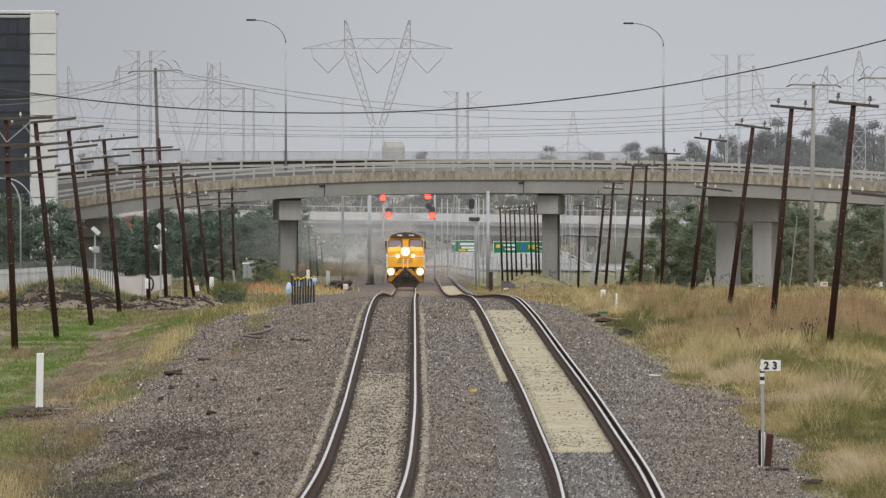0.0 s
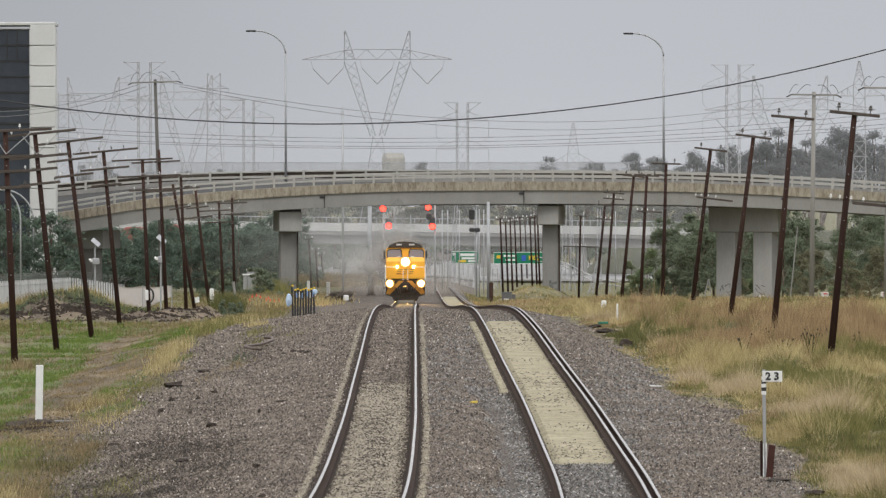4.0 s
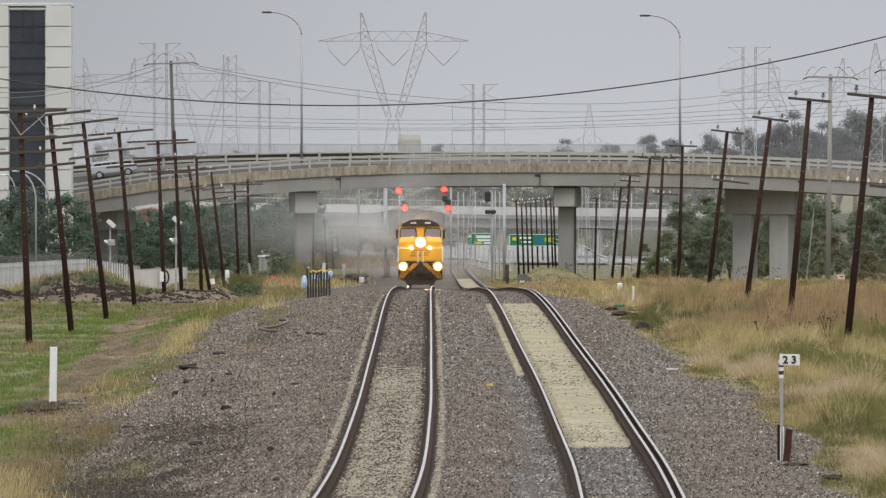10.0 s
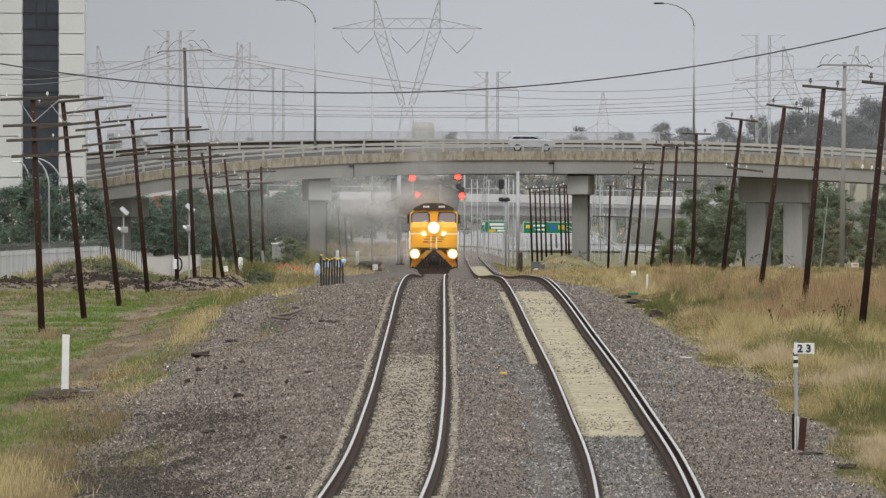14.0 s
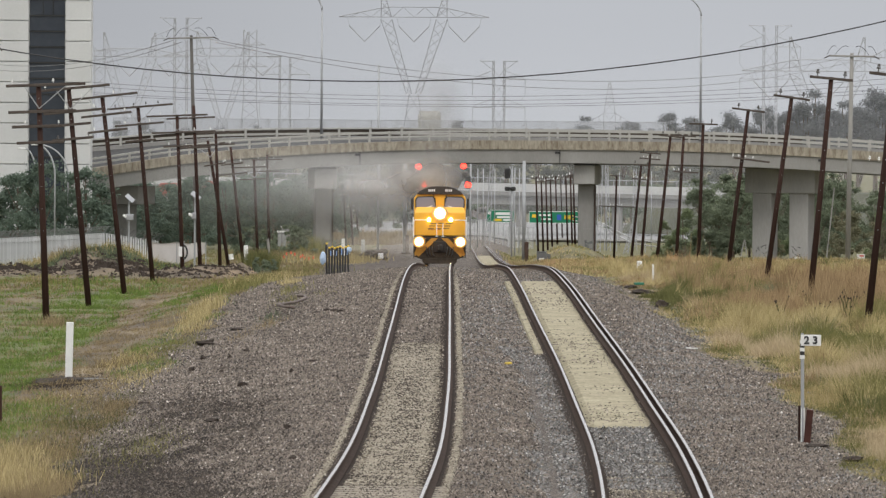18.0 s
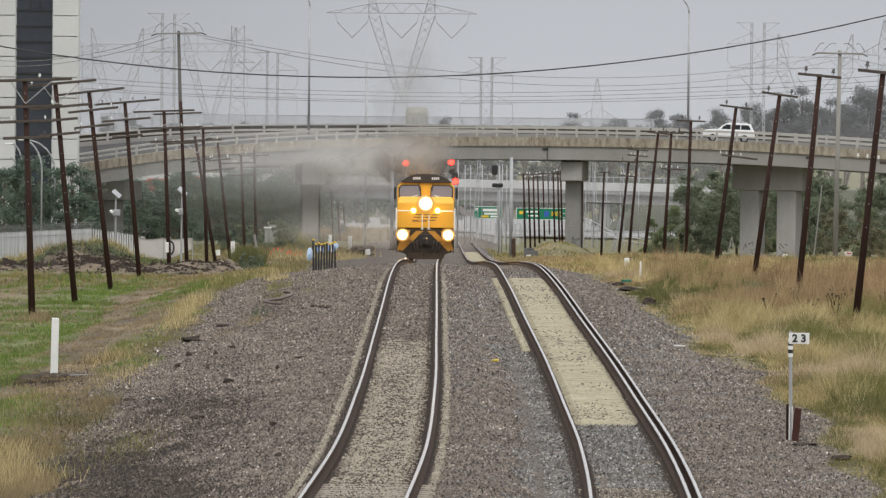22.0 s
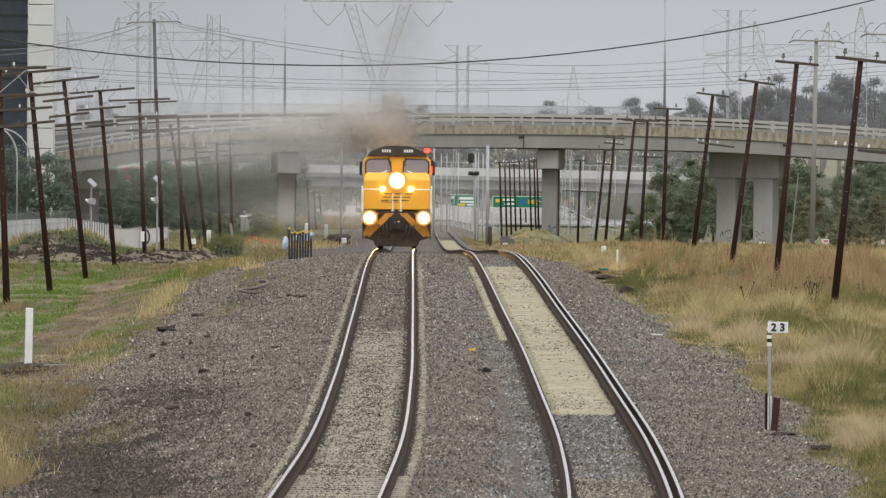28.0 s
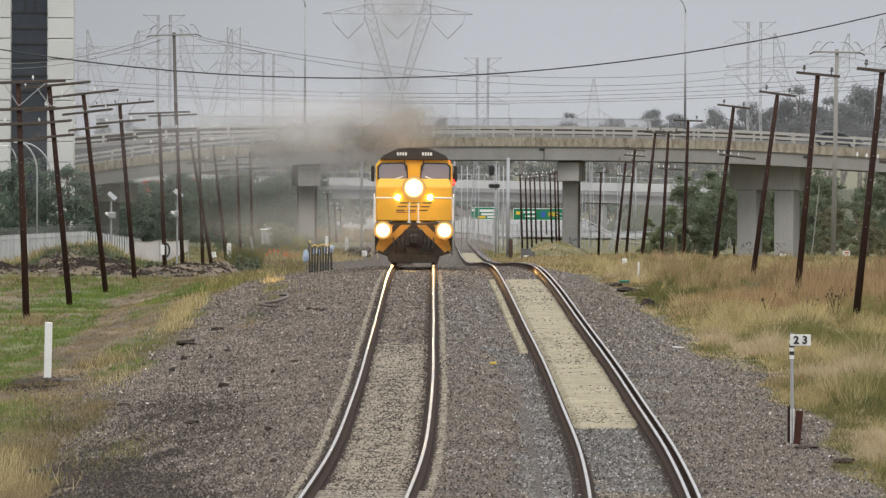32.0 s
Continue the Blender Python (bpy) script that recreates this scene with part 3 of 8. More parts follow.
def lay_ballast():
    y, r = spread(390000, 92, 330, 1.9, 31)
    x = r.uniform(-9, 8, len(y))
    el, er = EDGE_L(y) + 0.5 * ripple(x * 0, y, 3, 14), EDGE_R(y) + 0.5 * ripple(x * 0, y, 3, 14)
    xl, xr = LEFT_X(y), RIGHT_X(y)
    rim = np.minimum(x - el, er - x)
    keep = rim > np.where(x < 0, r.uniform(-2.2, 0.8, len(y)), r.uniform(-0.9, 0.9, len(y)))
    for off, c in ((-0.7525, xl), (0.7525, xl), (-0.7525, xr), (0.835, xr)):
        keep &= np.abs(x - c - off) > (0.13 if off != 0.835 else 0.22) * r.uniform(0.8, 1.25, len(y))
    pale = ((np.abs(x - xl) < 0.62) & (y < 182 + 4 * ripple(x, y, 8, 1.1))) | ((np.abs(np.abs(x - xl + 0.035) - 1.02) < 0.07) & (y < 250)) | ((np.abs(x - xr) < 0.9) & (y < 122 + 8 * ripple(x, y, 14, 2.5)))
    fill = (np.abs(x - xr - 0.02) < 0.75) & (y > 144.5 + 2 * ripple(x, y, 16, 1)) & (y < 252)
    fill |= (np.abs(x - xr + 1.03) < 0.12) & (y > 184) & (y < 252)
    main = keep & ~pale & ~fill
    soiled = main & (swathe(x, y, ((-6.3, 127, 0.75, 6, 1.3), (-5.2, 133, 0.8, 5, 0.9), (-4.6, 149, 0.9, 9, 0.5), (-6.2, 150, 0.8, 9, 0.7), (-5.0, 117, 0.9, 5, 0.9), (-5.6, 172, 0.8, 10, 0.45), (-5.6, 228, 1.2, 22, 0.35), (-6.2, 126, 2.2, 24, 0.68), (-4.6, 108, 2.4, 18, 0.66)))
                     * np.clip(0.75 + 0.6 * ripple(x, y * 0.2, 28, 1.3), 0.1, 1.4) > r.uniform(0.1, 1.0, len(y)))
    main &= ~soiled
    clean = main & (((x > xr - 1.75 - 0.35 * ripple(x, y * 0.2, 29, 2)) & (x < xr - 0.9) & (y < 186 + 12 * ripple(x, y, 30, 3))) | ((np.abs(x - xr) < 0.68) & (y < 144))) & (r.uniform(0, 1, len(y)) < 0.72)
    clean |= main & (r.uniform(0, 1, len(y)) < np.clip(0.18 + 0.4 * ripple(x, y * 0.2, 33, 1.6), 0.03, 0.55)) & (x > xl + 0.9)
    main &= ~clean
    xy = np.stack([x, y], 1)
    size = r.uniform(0.016, 0.036, len(y)) * (1 + (y - 100) / 260)
    scatter_stones("ballast_stones", xy[main], size[main], BALLAST, "crushed grey basalt ballast with paler chips", "ballast")
    scatter_stones("clean_stones", xy[clean], size[clean], GREY, "cleaner grey ballast laid beside the rail", "ballast")
    scatter_stones("soiled_stones", xy[soiled], size[soiled], DIRTY, "dark soiled stones on the ballast shoulder", "ballast")
    thin = keep & pale & ~fill & (y > 106 + 8 * ripple(x, y, 9, 3))
    dark = thin & (r.uniform(0, 1, len(y)) < (0.72 + 0.45 * ripple(x, y * 0.25, 15, 1.5) + 0.3 * ripple(x, y * 0.1, 18, 0.5)) * np.clip(1.5 - np.abs(x - xl) / 0.42, 0.1, 1))
    scatter_stones("spilt_stones", xy[dark], size[dark] * 0.8, DIRTY, "dark stones spilt over the fouled ballast", "ballast", lift=0.03, squash=0.6)
    thin &= ~dark & (r.uniform(0, 1, len(y)) < 0.75)
    scatter_stones("fouled_ballast", xy[thin], size[thin] * 0.8, FINES, "pale brown fouled ballast between the rails", "ballast", lift=0.025, squash=0.5)
    # loose stones that lie on the clay fill
    lie = keep & fill & (r.uniform(0, 1, len(y)) < 0.1 + 0.22 * ripple(x * 0.2, y, 17, 7))
    scatter_stones("loose_stones", xy[lie], size[lie] * 0.8, BALLAST, "scattered dark stones on the clay fill", "ballast", lift=0.085, squash=0.5)


lay_ballast()

SLEEPER = surface("sleeper_concrete", (0.2, 0.175, 0.14), (0.36, 0.32, 0.27), 2, 0.9, fine=18, vary=0.14)
CLAY = surface("clay_fill", (0.19, 0.168, 0.112), (0.42, 0.38, 0.275), 1.1, 0.95, fine=12, fine_mix=0.45, contrast=0.2)


def sleepers(track, cx, cz, y0, count, width):
    bm = bmnew()
    box(bm, (0, 0, -0.09), (width, 0.24, 0.18), bevel=0.02)
    first = part("sleeper", bm, SLEEPER, track, "weathered concrete sleeper")
    for k in range(count):
        o = first if k == 0 else first.copy()
        if k:
            scene.collection.objects.link(o)
        y = y0 + 0.6 * k
        o.location = (float(cx(y)), y, float(cz(y)) - 0.2)


def clay_strip(cx, cz, a, b, y0, y1, name, label):
    ys = np.arange(y0, y1, 0.3)
    r = np.random.RandomState(9)
    us = np.linspace(a, b, 9)
    v = np.empty((len(ys), len(us), 3))
    for j, u in enumerate(us):
        edge = 0.03 * r.uniform(-1, 1, len(ys)) if j in (0, len(us) - 1) else 0
        v[:, j, 0] = cx(ys) + u + edge
        v[:, j, 1] = ys
        v[:, j, 2] = cz(ys) - 0.165 + 0.012 * np.sin(2 * np.pi * ys / 0.6) + r.uniform(-0.006, 0.006, len(ys)) - (0.09 if j in (0, len(us) - 1) else 0) - 0.12 * np.clip((y0 + 1.5 - ys) / 1.5, 0, 1)
    i = np.arange(len(ys) * len(us)).reshape(len(ys), len(us))
    f = np.stack([i[:-1, :-1], i[:-1, 1:], i[1:, 1:], i[1:, :-1]], -1).reshape(-1, 4)
    ob = quick_mesh(name, v.reshape(-1, 3), f, CLAY)
    return tagged(ob, label, "clay fill", kind="structure")


clay_strip(RIGHT_X, RIGHT_Z, -0.66, 0.7, 143, 252, "clay_fill_middle", "pale yellowish clay fill packed level between the rails")
clay_strip(RIGHT_X, RIGHT_Z, -1.14, -0.92, 183, 252, "clay_fill_side", "pale clay strip along the outside of a rail")
clay_strip(RIGHT_X, RIGHT_Z, -0.66, 0.7, 520, 640, "clay_fill_far", "pale clay fill between distant rails")
sleepers(track_main, LEFT_X, LEFT_Z, 92, 36, 1.95)
sleepers(track_dual, RIGHT_X, RIGHT_Z, 92, 30, 2.0)


# ---- grass ----
GRASS_GREEN = foliage("green_grass", (0.065, 0.105, 0.024), (0.21, 0.285, 0.075), 1.1, each=0.5, drawn=0.12, tufted=True)
GRASS_WEED = foliage("dark_weeds", (0.06, 0.068, 0.026), (0.19, 0.19, 0.08), 1.1, each=0.5, drawn=0.12, tufted=True)
GRASS_BLUE = foliage("grey_green_weeds", (0.075, 0.1, 0.06), (0.17, 0.21, 0.13), 1.1, each=0.5, drawn=0.12, tufted=True)
GRASS_STRAW = foliage("straw_grass", (0.22, 0.175, 0.075), (0.64, 0.53, 0.29), 1.1, each=0.5, drawn=0.12, tufted=True)
GRASS_RUST = foliage("rusty_grass", (0.175, 0.118, 0.064), (0.48, 0.352, 0.208), 1.1, each=0.5, drawn=0.12, tufted=True)
GRASS_OLIVE = foliage("olive_grass", (0.085, 0.085, 0.03), (0.31, 0.29, 0.12), 1.1, each=0.5, drawn=0.12, tufted=True)
GRASS_DULL = foliage("dull_dry_grass", (0.12, 0.092, 0.052), (0.4, 0.315, 0.185), 1.1, each=0.5, drawn=0.12, tufted=True)
GRASS_PALE = foliage("pale_seed_grass", (0.3, 0.235, 0.14), (0.64, 0.52, 0.35), 1.1, each=0.45, drawn=0.12, tufted=True)


def blades(name, xy, height, material, label, seed, lean=0.45, width=0.008, tuft=None):
    """Grass blades, joined: each a slim pointed leaf, leaning at random. tuft: the number of the tuft that a blade belongs to."""
    r = np.random.RandomState(seed)
    n = len(xy)
    z = land(xy[:, 0], xy[:, 1])[0] - 0.03
    a = r.uniform(0, 2 * np.pi, n)
    t = np.stack([np.cos(a), np.sin(a) * 0.5], 1)
    w = width * r.uniform(0.6, 1.4, n) * (1 + (xy[:, 1] - 110) / 170)
    la = r.uniform(0, 2 * np.pi, n)
    le = np.stack([np.cos(la), np.sin(la)], 1) * (height * lean * r.uniform(0.2, 1.3, n))[:, None]
    v = np.empty((n, 3, 3))
    v[:, 0, :2], v[:, 1, :2] = xy - t * w[:, None], xy + t * w[:, None]
    v[:, 2, :2] = xy + le
    v[:, 0, 2] = v[:, 1, 2] = z
    v[:, 2, 2] = z + height
    ob = quick_mesh(name, v.reshape(-1, 3), np.arange(n * 3).reshape(-1, 3), material)
    tone = r.uniform(0, 1, n)
    if tuft is not None:
        tone = 0.3 * tone + 0.7 * np.clip(r.normal(0.5, 0.33, tuft.max() + 1), 0, 1)[tuft]
    at = ob.data.attributes.new("tone", 'FLOAT', 'POINT')
    at.data.foreach_set("value", np.repeat(tone, 3).astype(np.float32))
    return tagged(ob, label, "grass", kind="stuff")


def tufts(x, y, r, reach, each):
    """each blades about every place."""
    n = len(x)
    k = np.repeat(np.arange(n), each)
    return np.stack([x[k] + r.normal(0, reach, n * each), y[k] + r.normal(0, reach * 1.5, n * each)], 1), k


def sow_right():
    """Dry meadow in soft patches: rust, straw, olive, pale seed heads, green."""
    y, r = spread(30000, 106, 430, 1.45, 41)
    inner = EDGE_R(y) + 0.15 + 0.5 * ripple(y * 0, y, 3, 14)
    x = inner + r.uniform(0, 1, len(y)) ** 1.15 * np.maximum(3.5, 0.067 * y + 2.5 - inner)
    n1, n2, n3 = ripple(x, y * 0.14, 51, 4), ripple(x, y * 0.16, 52, 2.2), ripple(x, y * 0.15, 56, 3)
    share = np.stack([
        0.62 + 0.8 * n1 - 0.9 * (y < 238) + swathe(x, y, ((10.1, 264, 1.1, 13, 2.6), (9.6, 292, 1.1, 14, 1.8), (14.2, 318, 2.5, 26, 2.4), (13.6, 284, 1.5, 13, 2.4), (17, 288, 2.5, 26, 2.8), (7.9, 156, 0.7, 7, 0.6), (9.2, 248, 0.6, 7, 1.2))),
        0.6 + 0.8 * n2 + swathe(x, y, ((8.1, 226, 1.0, 9, 3.0), (10, 240, 1.4, 9, 2.6), (7.0, 345, 1.6, 26, 3.0), (19, 350, 4, 22, 3.0), (9.5, 190, 1.0, 8, 1.0), (12.5, 225, 1, 10, 1.2))),
        0.9 + 0.8 * n3 + swathe(x, y, ((11, 215, 1.6, 14, 1.2), (9.3, 166, 1.0, 9, 1.2))),
        0.2 + 0.7 * ripple(x, y * 0.13, 58, 2.6) + swathe(x, y, ((7.1, 213, 0.6, 6, 3.2), (8.1, 201, 0.7, 5, 3.2), (8.9, 177, 0.8, 6, 4.0), (7.8, 136, 0.6, 6, 4.2), (6.6, 322, 0.9, 16, 2.2), (8.2, 119, 0.6, 5, 3))),
        0.7 - 0.8 * n1 + swathe(x, y, ((6.9, 265, 0.6, 14, 2.6), (7.2, 189, 0.6, 7, 3.0), (11.4, 211, 1.3, 10, 1.6), (8.6, 275, 0.6, 9, 1.4), (12, 160, 2, 14, 1.0))) + 3 * ((y > 384) & (x > 21)),
        0.05 + swathe(x, y, ((11.4, 283, 0.7, 6, 2.5), (10.5, 228, 0.4, 4, 1.2), (6.6, 276, 0.4, 8, 1.5)))])
    share = np.clip(share, 0.02, None)
    pick = (share + 0.28 * r.gumbel(0, 1, share.shape)).argmax(0)
    rim = np.clip((x - inner) / 1.3, 0.3, 1)
    tall = (0.4 + 0.2 * ripple(x, y * 0.15, 53, 3) + 0.22 * ripple(x, y * 0.11, 59, 1.1)).clip(0.12, 0.85) * (0.4 + 1.15 * r.uniform(0, 1, len(y)) ** 1.6) * rim * np.clip(1 - (y - 290) / 160, 0.5, 1) * (1 + 1.0 * np.clip(ripple(x, y * 0.1, 82, 2.2), 0, 1) * np.clip((y - 240) / 60, 0, 1))
    for k, (name, mat, lab, h, lean) in enumerate((
            ("rusty_grass", GRASS_RUST, "tall rust-brown dry grass", 1.25, 0.45), ("straw_grass", GRASS_STRAW, "straw-coloured dry grass", 1.0, 0.7),
            ("olive_grass", GRASS_OLIVE, "olive green meadow grass", 0.85, 0.7), ("feather_grass", GRASS_PALE, "pale feathery seed-head grass clumps", 1.0, 0.9),
            ("green_grass", GRASS_WEED, "green grass among the dry meadow", 0.6, 0.7), ("grey_weeds", GRASS_BLUE, "grey-green broad weeds in the meadow", 0.8, 0.9))):
        q = pick == k
        p_, j = tufts(x[q], y[q], r, 0.11, 28)
        blades(name, p_, tall[q][j] * h * r.uniform(0.4, 1.2, len(j)), mat, lab, 61 + k, lean, 0.007, j)


def sow_left():
    y, r = spread(34000, 106, 440, 1.45, 42)
    inner = EDGE_L(y) - 0.1 + 0.5 * ripple(y * 0, y, 3, 14)
    x = inner - r.uniform(0, 1, len(y)) ** 1.1 * np.maximum(2.5, 0.067 * y + 2.0 + inner)
    turf = TURF(x, y) * np.clip((y - 120) / 45, 0.15, 1)
    edge = np.exp(-((x - inner) / 0.7) ** 2) * np.clip(0.6 + 0.6 * ripple(x * 0, y, 19, 16), 0.05, 1)
    green = (turf > r.uniform(0.1, 1.6, len(y))) & (edge < r.uniform(0.3, 1.2, len(y)))
    p_, k = tufts(x[green], y[green], r, 0.16, 17)
    rank = 0.5 + 1.3 * r.uniform(0, 1, int(green.sum())) ** 2
    blades("green_turf", p_, r.uniform(0.03, 0.13, len(k)) * rank[k] * (1 + 0.6 * np.clip((y[green][k] - 230) / 100, 0, 1)), GRASS_GREEN, "short bright green turf", 63, 0.6, 0.008, k)
    # dry stems, along the gravel and thin over the bare ground
    dry = ~green & (EARTH(x, y) < r.uniform(0, 0.5, len(y))) & ((edge > r.uniform(0.3, 2.2, len(y))) | (r.uniform(0, 1, len(y)) < 0.34) | ((y < 150) & (r.uniform(0, 1, len(y)) < 0.22)))
    p_, k = tufts(x[dry], y[dry], r, 0.1, 16)
    blades("edge_grass", p_, r.uniform(0.02, 0.14, len(k)) * (1 + 0.9 * np.clip((140 - y[dry][k]) / 20, 0, 1)), GRASS_DULL, "dull dry grass along the gravel edge", 64, 0.7, 0.006, k)
    # clumps: x, distance, half width, half length, height, blades
    clumps = (
        ("straw_clumps", GRASS_STRAW, "dry straw clumps along the gravel edge", ((-8.5, 226, 0.2, 8, 0.38, 600), (-8.7, 236, 0.25, 5, 0.42, 450), (-8.1, 212, 0.2, 4, 0.3, 220), (-8.8, 186, 0.3, 3, 0.3, 500), (-8.4, 128, 0.4, 4, 0.35, 1800), (-7.9, 122, 0.5, 3, 0.35, 1500), (-6.9, 272, 0.2, 3, 0.3, 200), (-9.0, 298, 0.5, 8, 0.45, 700),
                                                                              (-25.5, 436, 1.2, 4, 0.6, 1100), (-21.0, 436, 1.2, 4, 0.55, 900), (-9.3, 330, 0.6, 12, 0.45, 600), (-13.5, 590, 2.2, 22, 0.7, 1500), (-10.5, 560, 1.2, 18, 0.6, 900), (-8.0, 173, 0.3, 4, 0.2, 400), (-9.2, 160, 0.4, 3, 0.15, 300))),
        ("olive_clumps", GRASS_OLIVE, "yellow-green tall weeds at the gravel edge", ((-8.8, 292, 0.4, 8, 0.45, 700), (-9.1, 312, 0.5, 8, 0.4, 500), (-8.6, 268, 0.25, 6, 0.4, 400), (-23, 434, 1.6, 5, 0.4, 1300), (-18, 432, 1.8, 5, 0.35, 900), (-29, 425, 2, 8, 0.35, 900), (-8.0, 196, 0.3, 4, 0.2, 500),
                                                                                  (-13, 440, 2.5, 16, 0.4, 700), (-14.6, 640, 0.7, 6, 1.9, 900), (-15.8, 645, 0.6, 6, 1.4, 600), (-16, 600, 2.5, 20, 0.6, 900), (-5.9, 232, 0.25, 4, 0.22, 150), (-6.3, 250, 0.3, 5, 0.25, 200), (-4.9, 240, 0.3, 4, 0.15, 100), (-8.4, 141, 0.4, 4, 0.18, 350), (-7.3, 132, 0.4, 4, 0.16, 300), (-6.0, 134, 0.3, 3, 0.16, 350), (-8.6, 152, 0.4, 4, 0.2, 500), (-7.0, 121, 0.4, 4, 0.18, 260))),
        ("dark_weeds", GRASS_WEED, "low dark green weeds beside the gravel", ((-7.5, 147, 0.3, 3, 0.2, 330), (-8.2, 148, 0.25, 3, 0.22, 300), (-7.3, 139, 0.3, 3, 0.15, 220), (-6.2, 138, 0.25, 3, 0.14, 250), (-6.8, 128, 0.35, 3, 0.14, 180), (-5.7, 129, 0.25, 3, 0.12, 150), (-7.7, 161, 0.25, 3, 0.14, 250), (-7.9, 131, 0.3, 3, 0.18, 400), (-12.9, 440, 0.38, 1.8, 1.4, 2200))),
        ("dull_clumps", GRASS_DULL, "brown dead tufts on the gravel", ((-5.9, 208, 0.2, 3, 0.22, 130), (-7.6, 155, 0.2, 1.5, 0.22, 500), (-14.2, 247, 0.3, 2, 0.4, 350), (-8.9, 184, 0.25, 2, 0.3, 180), (-9.6, 322, 0.4, 8, 0.5, 500), (-6.4, 198, 0.2, 3, 0.15, 100), (-24.5, 436, 0.8, 4, 0.8, 400), (-16.5, 600, 2, 20, 0.9, 900), (-12, 620, 1.5, 20, 0.8, 700))),
        ("grey_weeds", GRASS_BLUE, "grey-green broad weeds on the earth mound", ((-20.5, 426, 0.9, 3, 0.4, 800), (-24.5, 425, 0.9, 3, 0.4, 650), (-17.5, 427, 0.8, 3, 0.35, 400), (-31, 415, 1.5, 5, 0.35, 600), (-6.0, 215, 0.2, 3, 0.18, 120))))
    for k, (name, mat, lab, spots) in enumerate(clumps):
        xs, ys, hs = [], [], []
        for cx, cy, sx, sy, h, n_ in spots:
            n_ = int(n_ * 1.6)
            xs.append(r.normal(cx, sx, n_))
            ys.append(r.normal(cy, sy, n_))
            hs.append(h * r.uniform(0.25, 1.15, n_))
        blades(name, np.stack([np.concatenate(xs), np.concatenate(ys)], 1), np.concatenate(hs), mat, lab, 70 + k, 0.6, 0.007)
    # dark earth round the white post
    n_ = 1500
    scatter_stones("post_earth", np.stack([r.normal(-9.7, 0.55, n_), r.normal(172, 2.2, n_)], 1), r.uniform(0.015, 0.05, n_), SOIL, "dark crumbled earth round a white post", "earth", squash=0.7)
    # turned earth
    n_ = 42000
    x, y = r.uniform(-32, -11.5, n_), r.uniform(335, 430, n_)
    q = EARTH(x, y) > r.uniform(0.2, 1.2, n_)
    scatter_stones("earth_clods", np.stack([x, y], 1)[q], r.uniform(0.03, 0.15, n_)[q] * r.uniform(0.5, 1.4, n_)[q], SOIL, "dark turned earth in broken clods", "earth", squash=0.7)


def sow_far():
    """Rough growth over the dip, round the bridge's feet."""
    y, r = spread(16000, 330, 800, 1.2, 43)
    side = r.uniform(0, 1, len(y)) < 0.5
    x = np.where(side, EDGE_R(y) - 0.8 + r.uniform(0, 1, len(y)) ** 1.3 * (6 + y * 0.035), EDGE_L(y) + 0.6 - r.uniform(0, 1, len(y)) ** 1.3 * (6 + y * 0.04))
    tone = ripple(x, y, 54, 25) + r.normal(0, 0.4, len(y))
    bare = (EARTH(x, y) > 0.2) & ~side
    thin_ = (side | (r.uniform(0, 1, len(y)) < 0.55)) & ~bare
    # rough growth that hides the foot of the far road
    ry, rx = r.uniform(900, 982, 2600), r.uniform(-40, -5.5, 2600)
    p_, k = tufts(rx, ry, r, 0.5, 10)
    blades("roadside_grass", p_, r.uniform(0.5, 1.9, len(k)) * (0.6 + 0.5 * ripple(p_[:, 0], p_[:, 1], 83, 5)), GRASS_DULL, "distant rough grass along the far road", 66, 0.5, 0.02, k)
    strip_ = side & (x > 23) & (y > 384) & (y < 520)
    for name, pick, mat, lab in (("far_rust_grass", (tone > 0.45) & side & ~strip_, GRASS_RUST, "distant rust-brown rough grass"), ("far_straw_grass", (tone > -0.25) & (tone <= 0.45) & side & ~strip_, GRASS_STRAW, "distant straw-coloured rough grass"), ("far_olive_grass", (tone <= 0.1) & thin_ & ~((tone > -0.25) & side) & ~strip_, GRASS_OLIVE, "distant olive rough grass"),
                                 ("far_dull_grass", (tone > 0.1) & thin_ & ~side, GRASS_DULL, "distant dull dry grass"), ("far_green_grass", strip_, GRASS_WEED, "distant strip of green grass")):
        p_, k = tufts(x[pick], y[pick], r, 0.4, 12)
        blades(name, p_, r.uniform(0.15, 0.6, len(k)) * np.where(p_[:, 0] < 0, 0.45, 0.45 + 0.6 * np.clip(ripple(p_[:, 0], p_[:, 1] * 0.1, 81, 2.5), 0, 1)), mat, lab, 65, 0.5, 0.012, k)


sow_right()
sow_left()
sow_far()


# ---- the road overpass ----
BRIDGE_Y, BRIDGE_W = 680.0, 10.5
KERB_Z = spline([(-130, -6.2), (-100, -4.0), (-75, -1.6), (-50, 0.75), (-35.8, 2.12), (-27.1, 3.43), (-15.5, 4.42), (-4.4, 4.89), (3.5, 4.97), (11.3, 4.96), (24, 4.75), (32.2, 4.38), (41, 3.84),
                 (60, 2.2), (80, 0.2), (105, -2.9), (135, -6.0)])
BANK = spline([(-130, 1.0), (-75, 2.0), (-50, 1.95), (-35.8, 1.75), (-27.1, 1.2), (-15.5, 0.55), (-4.4, 0.15), (11.3, 0.0), (24, 0), (41, 0), (135, 0)])


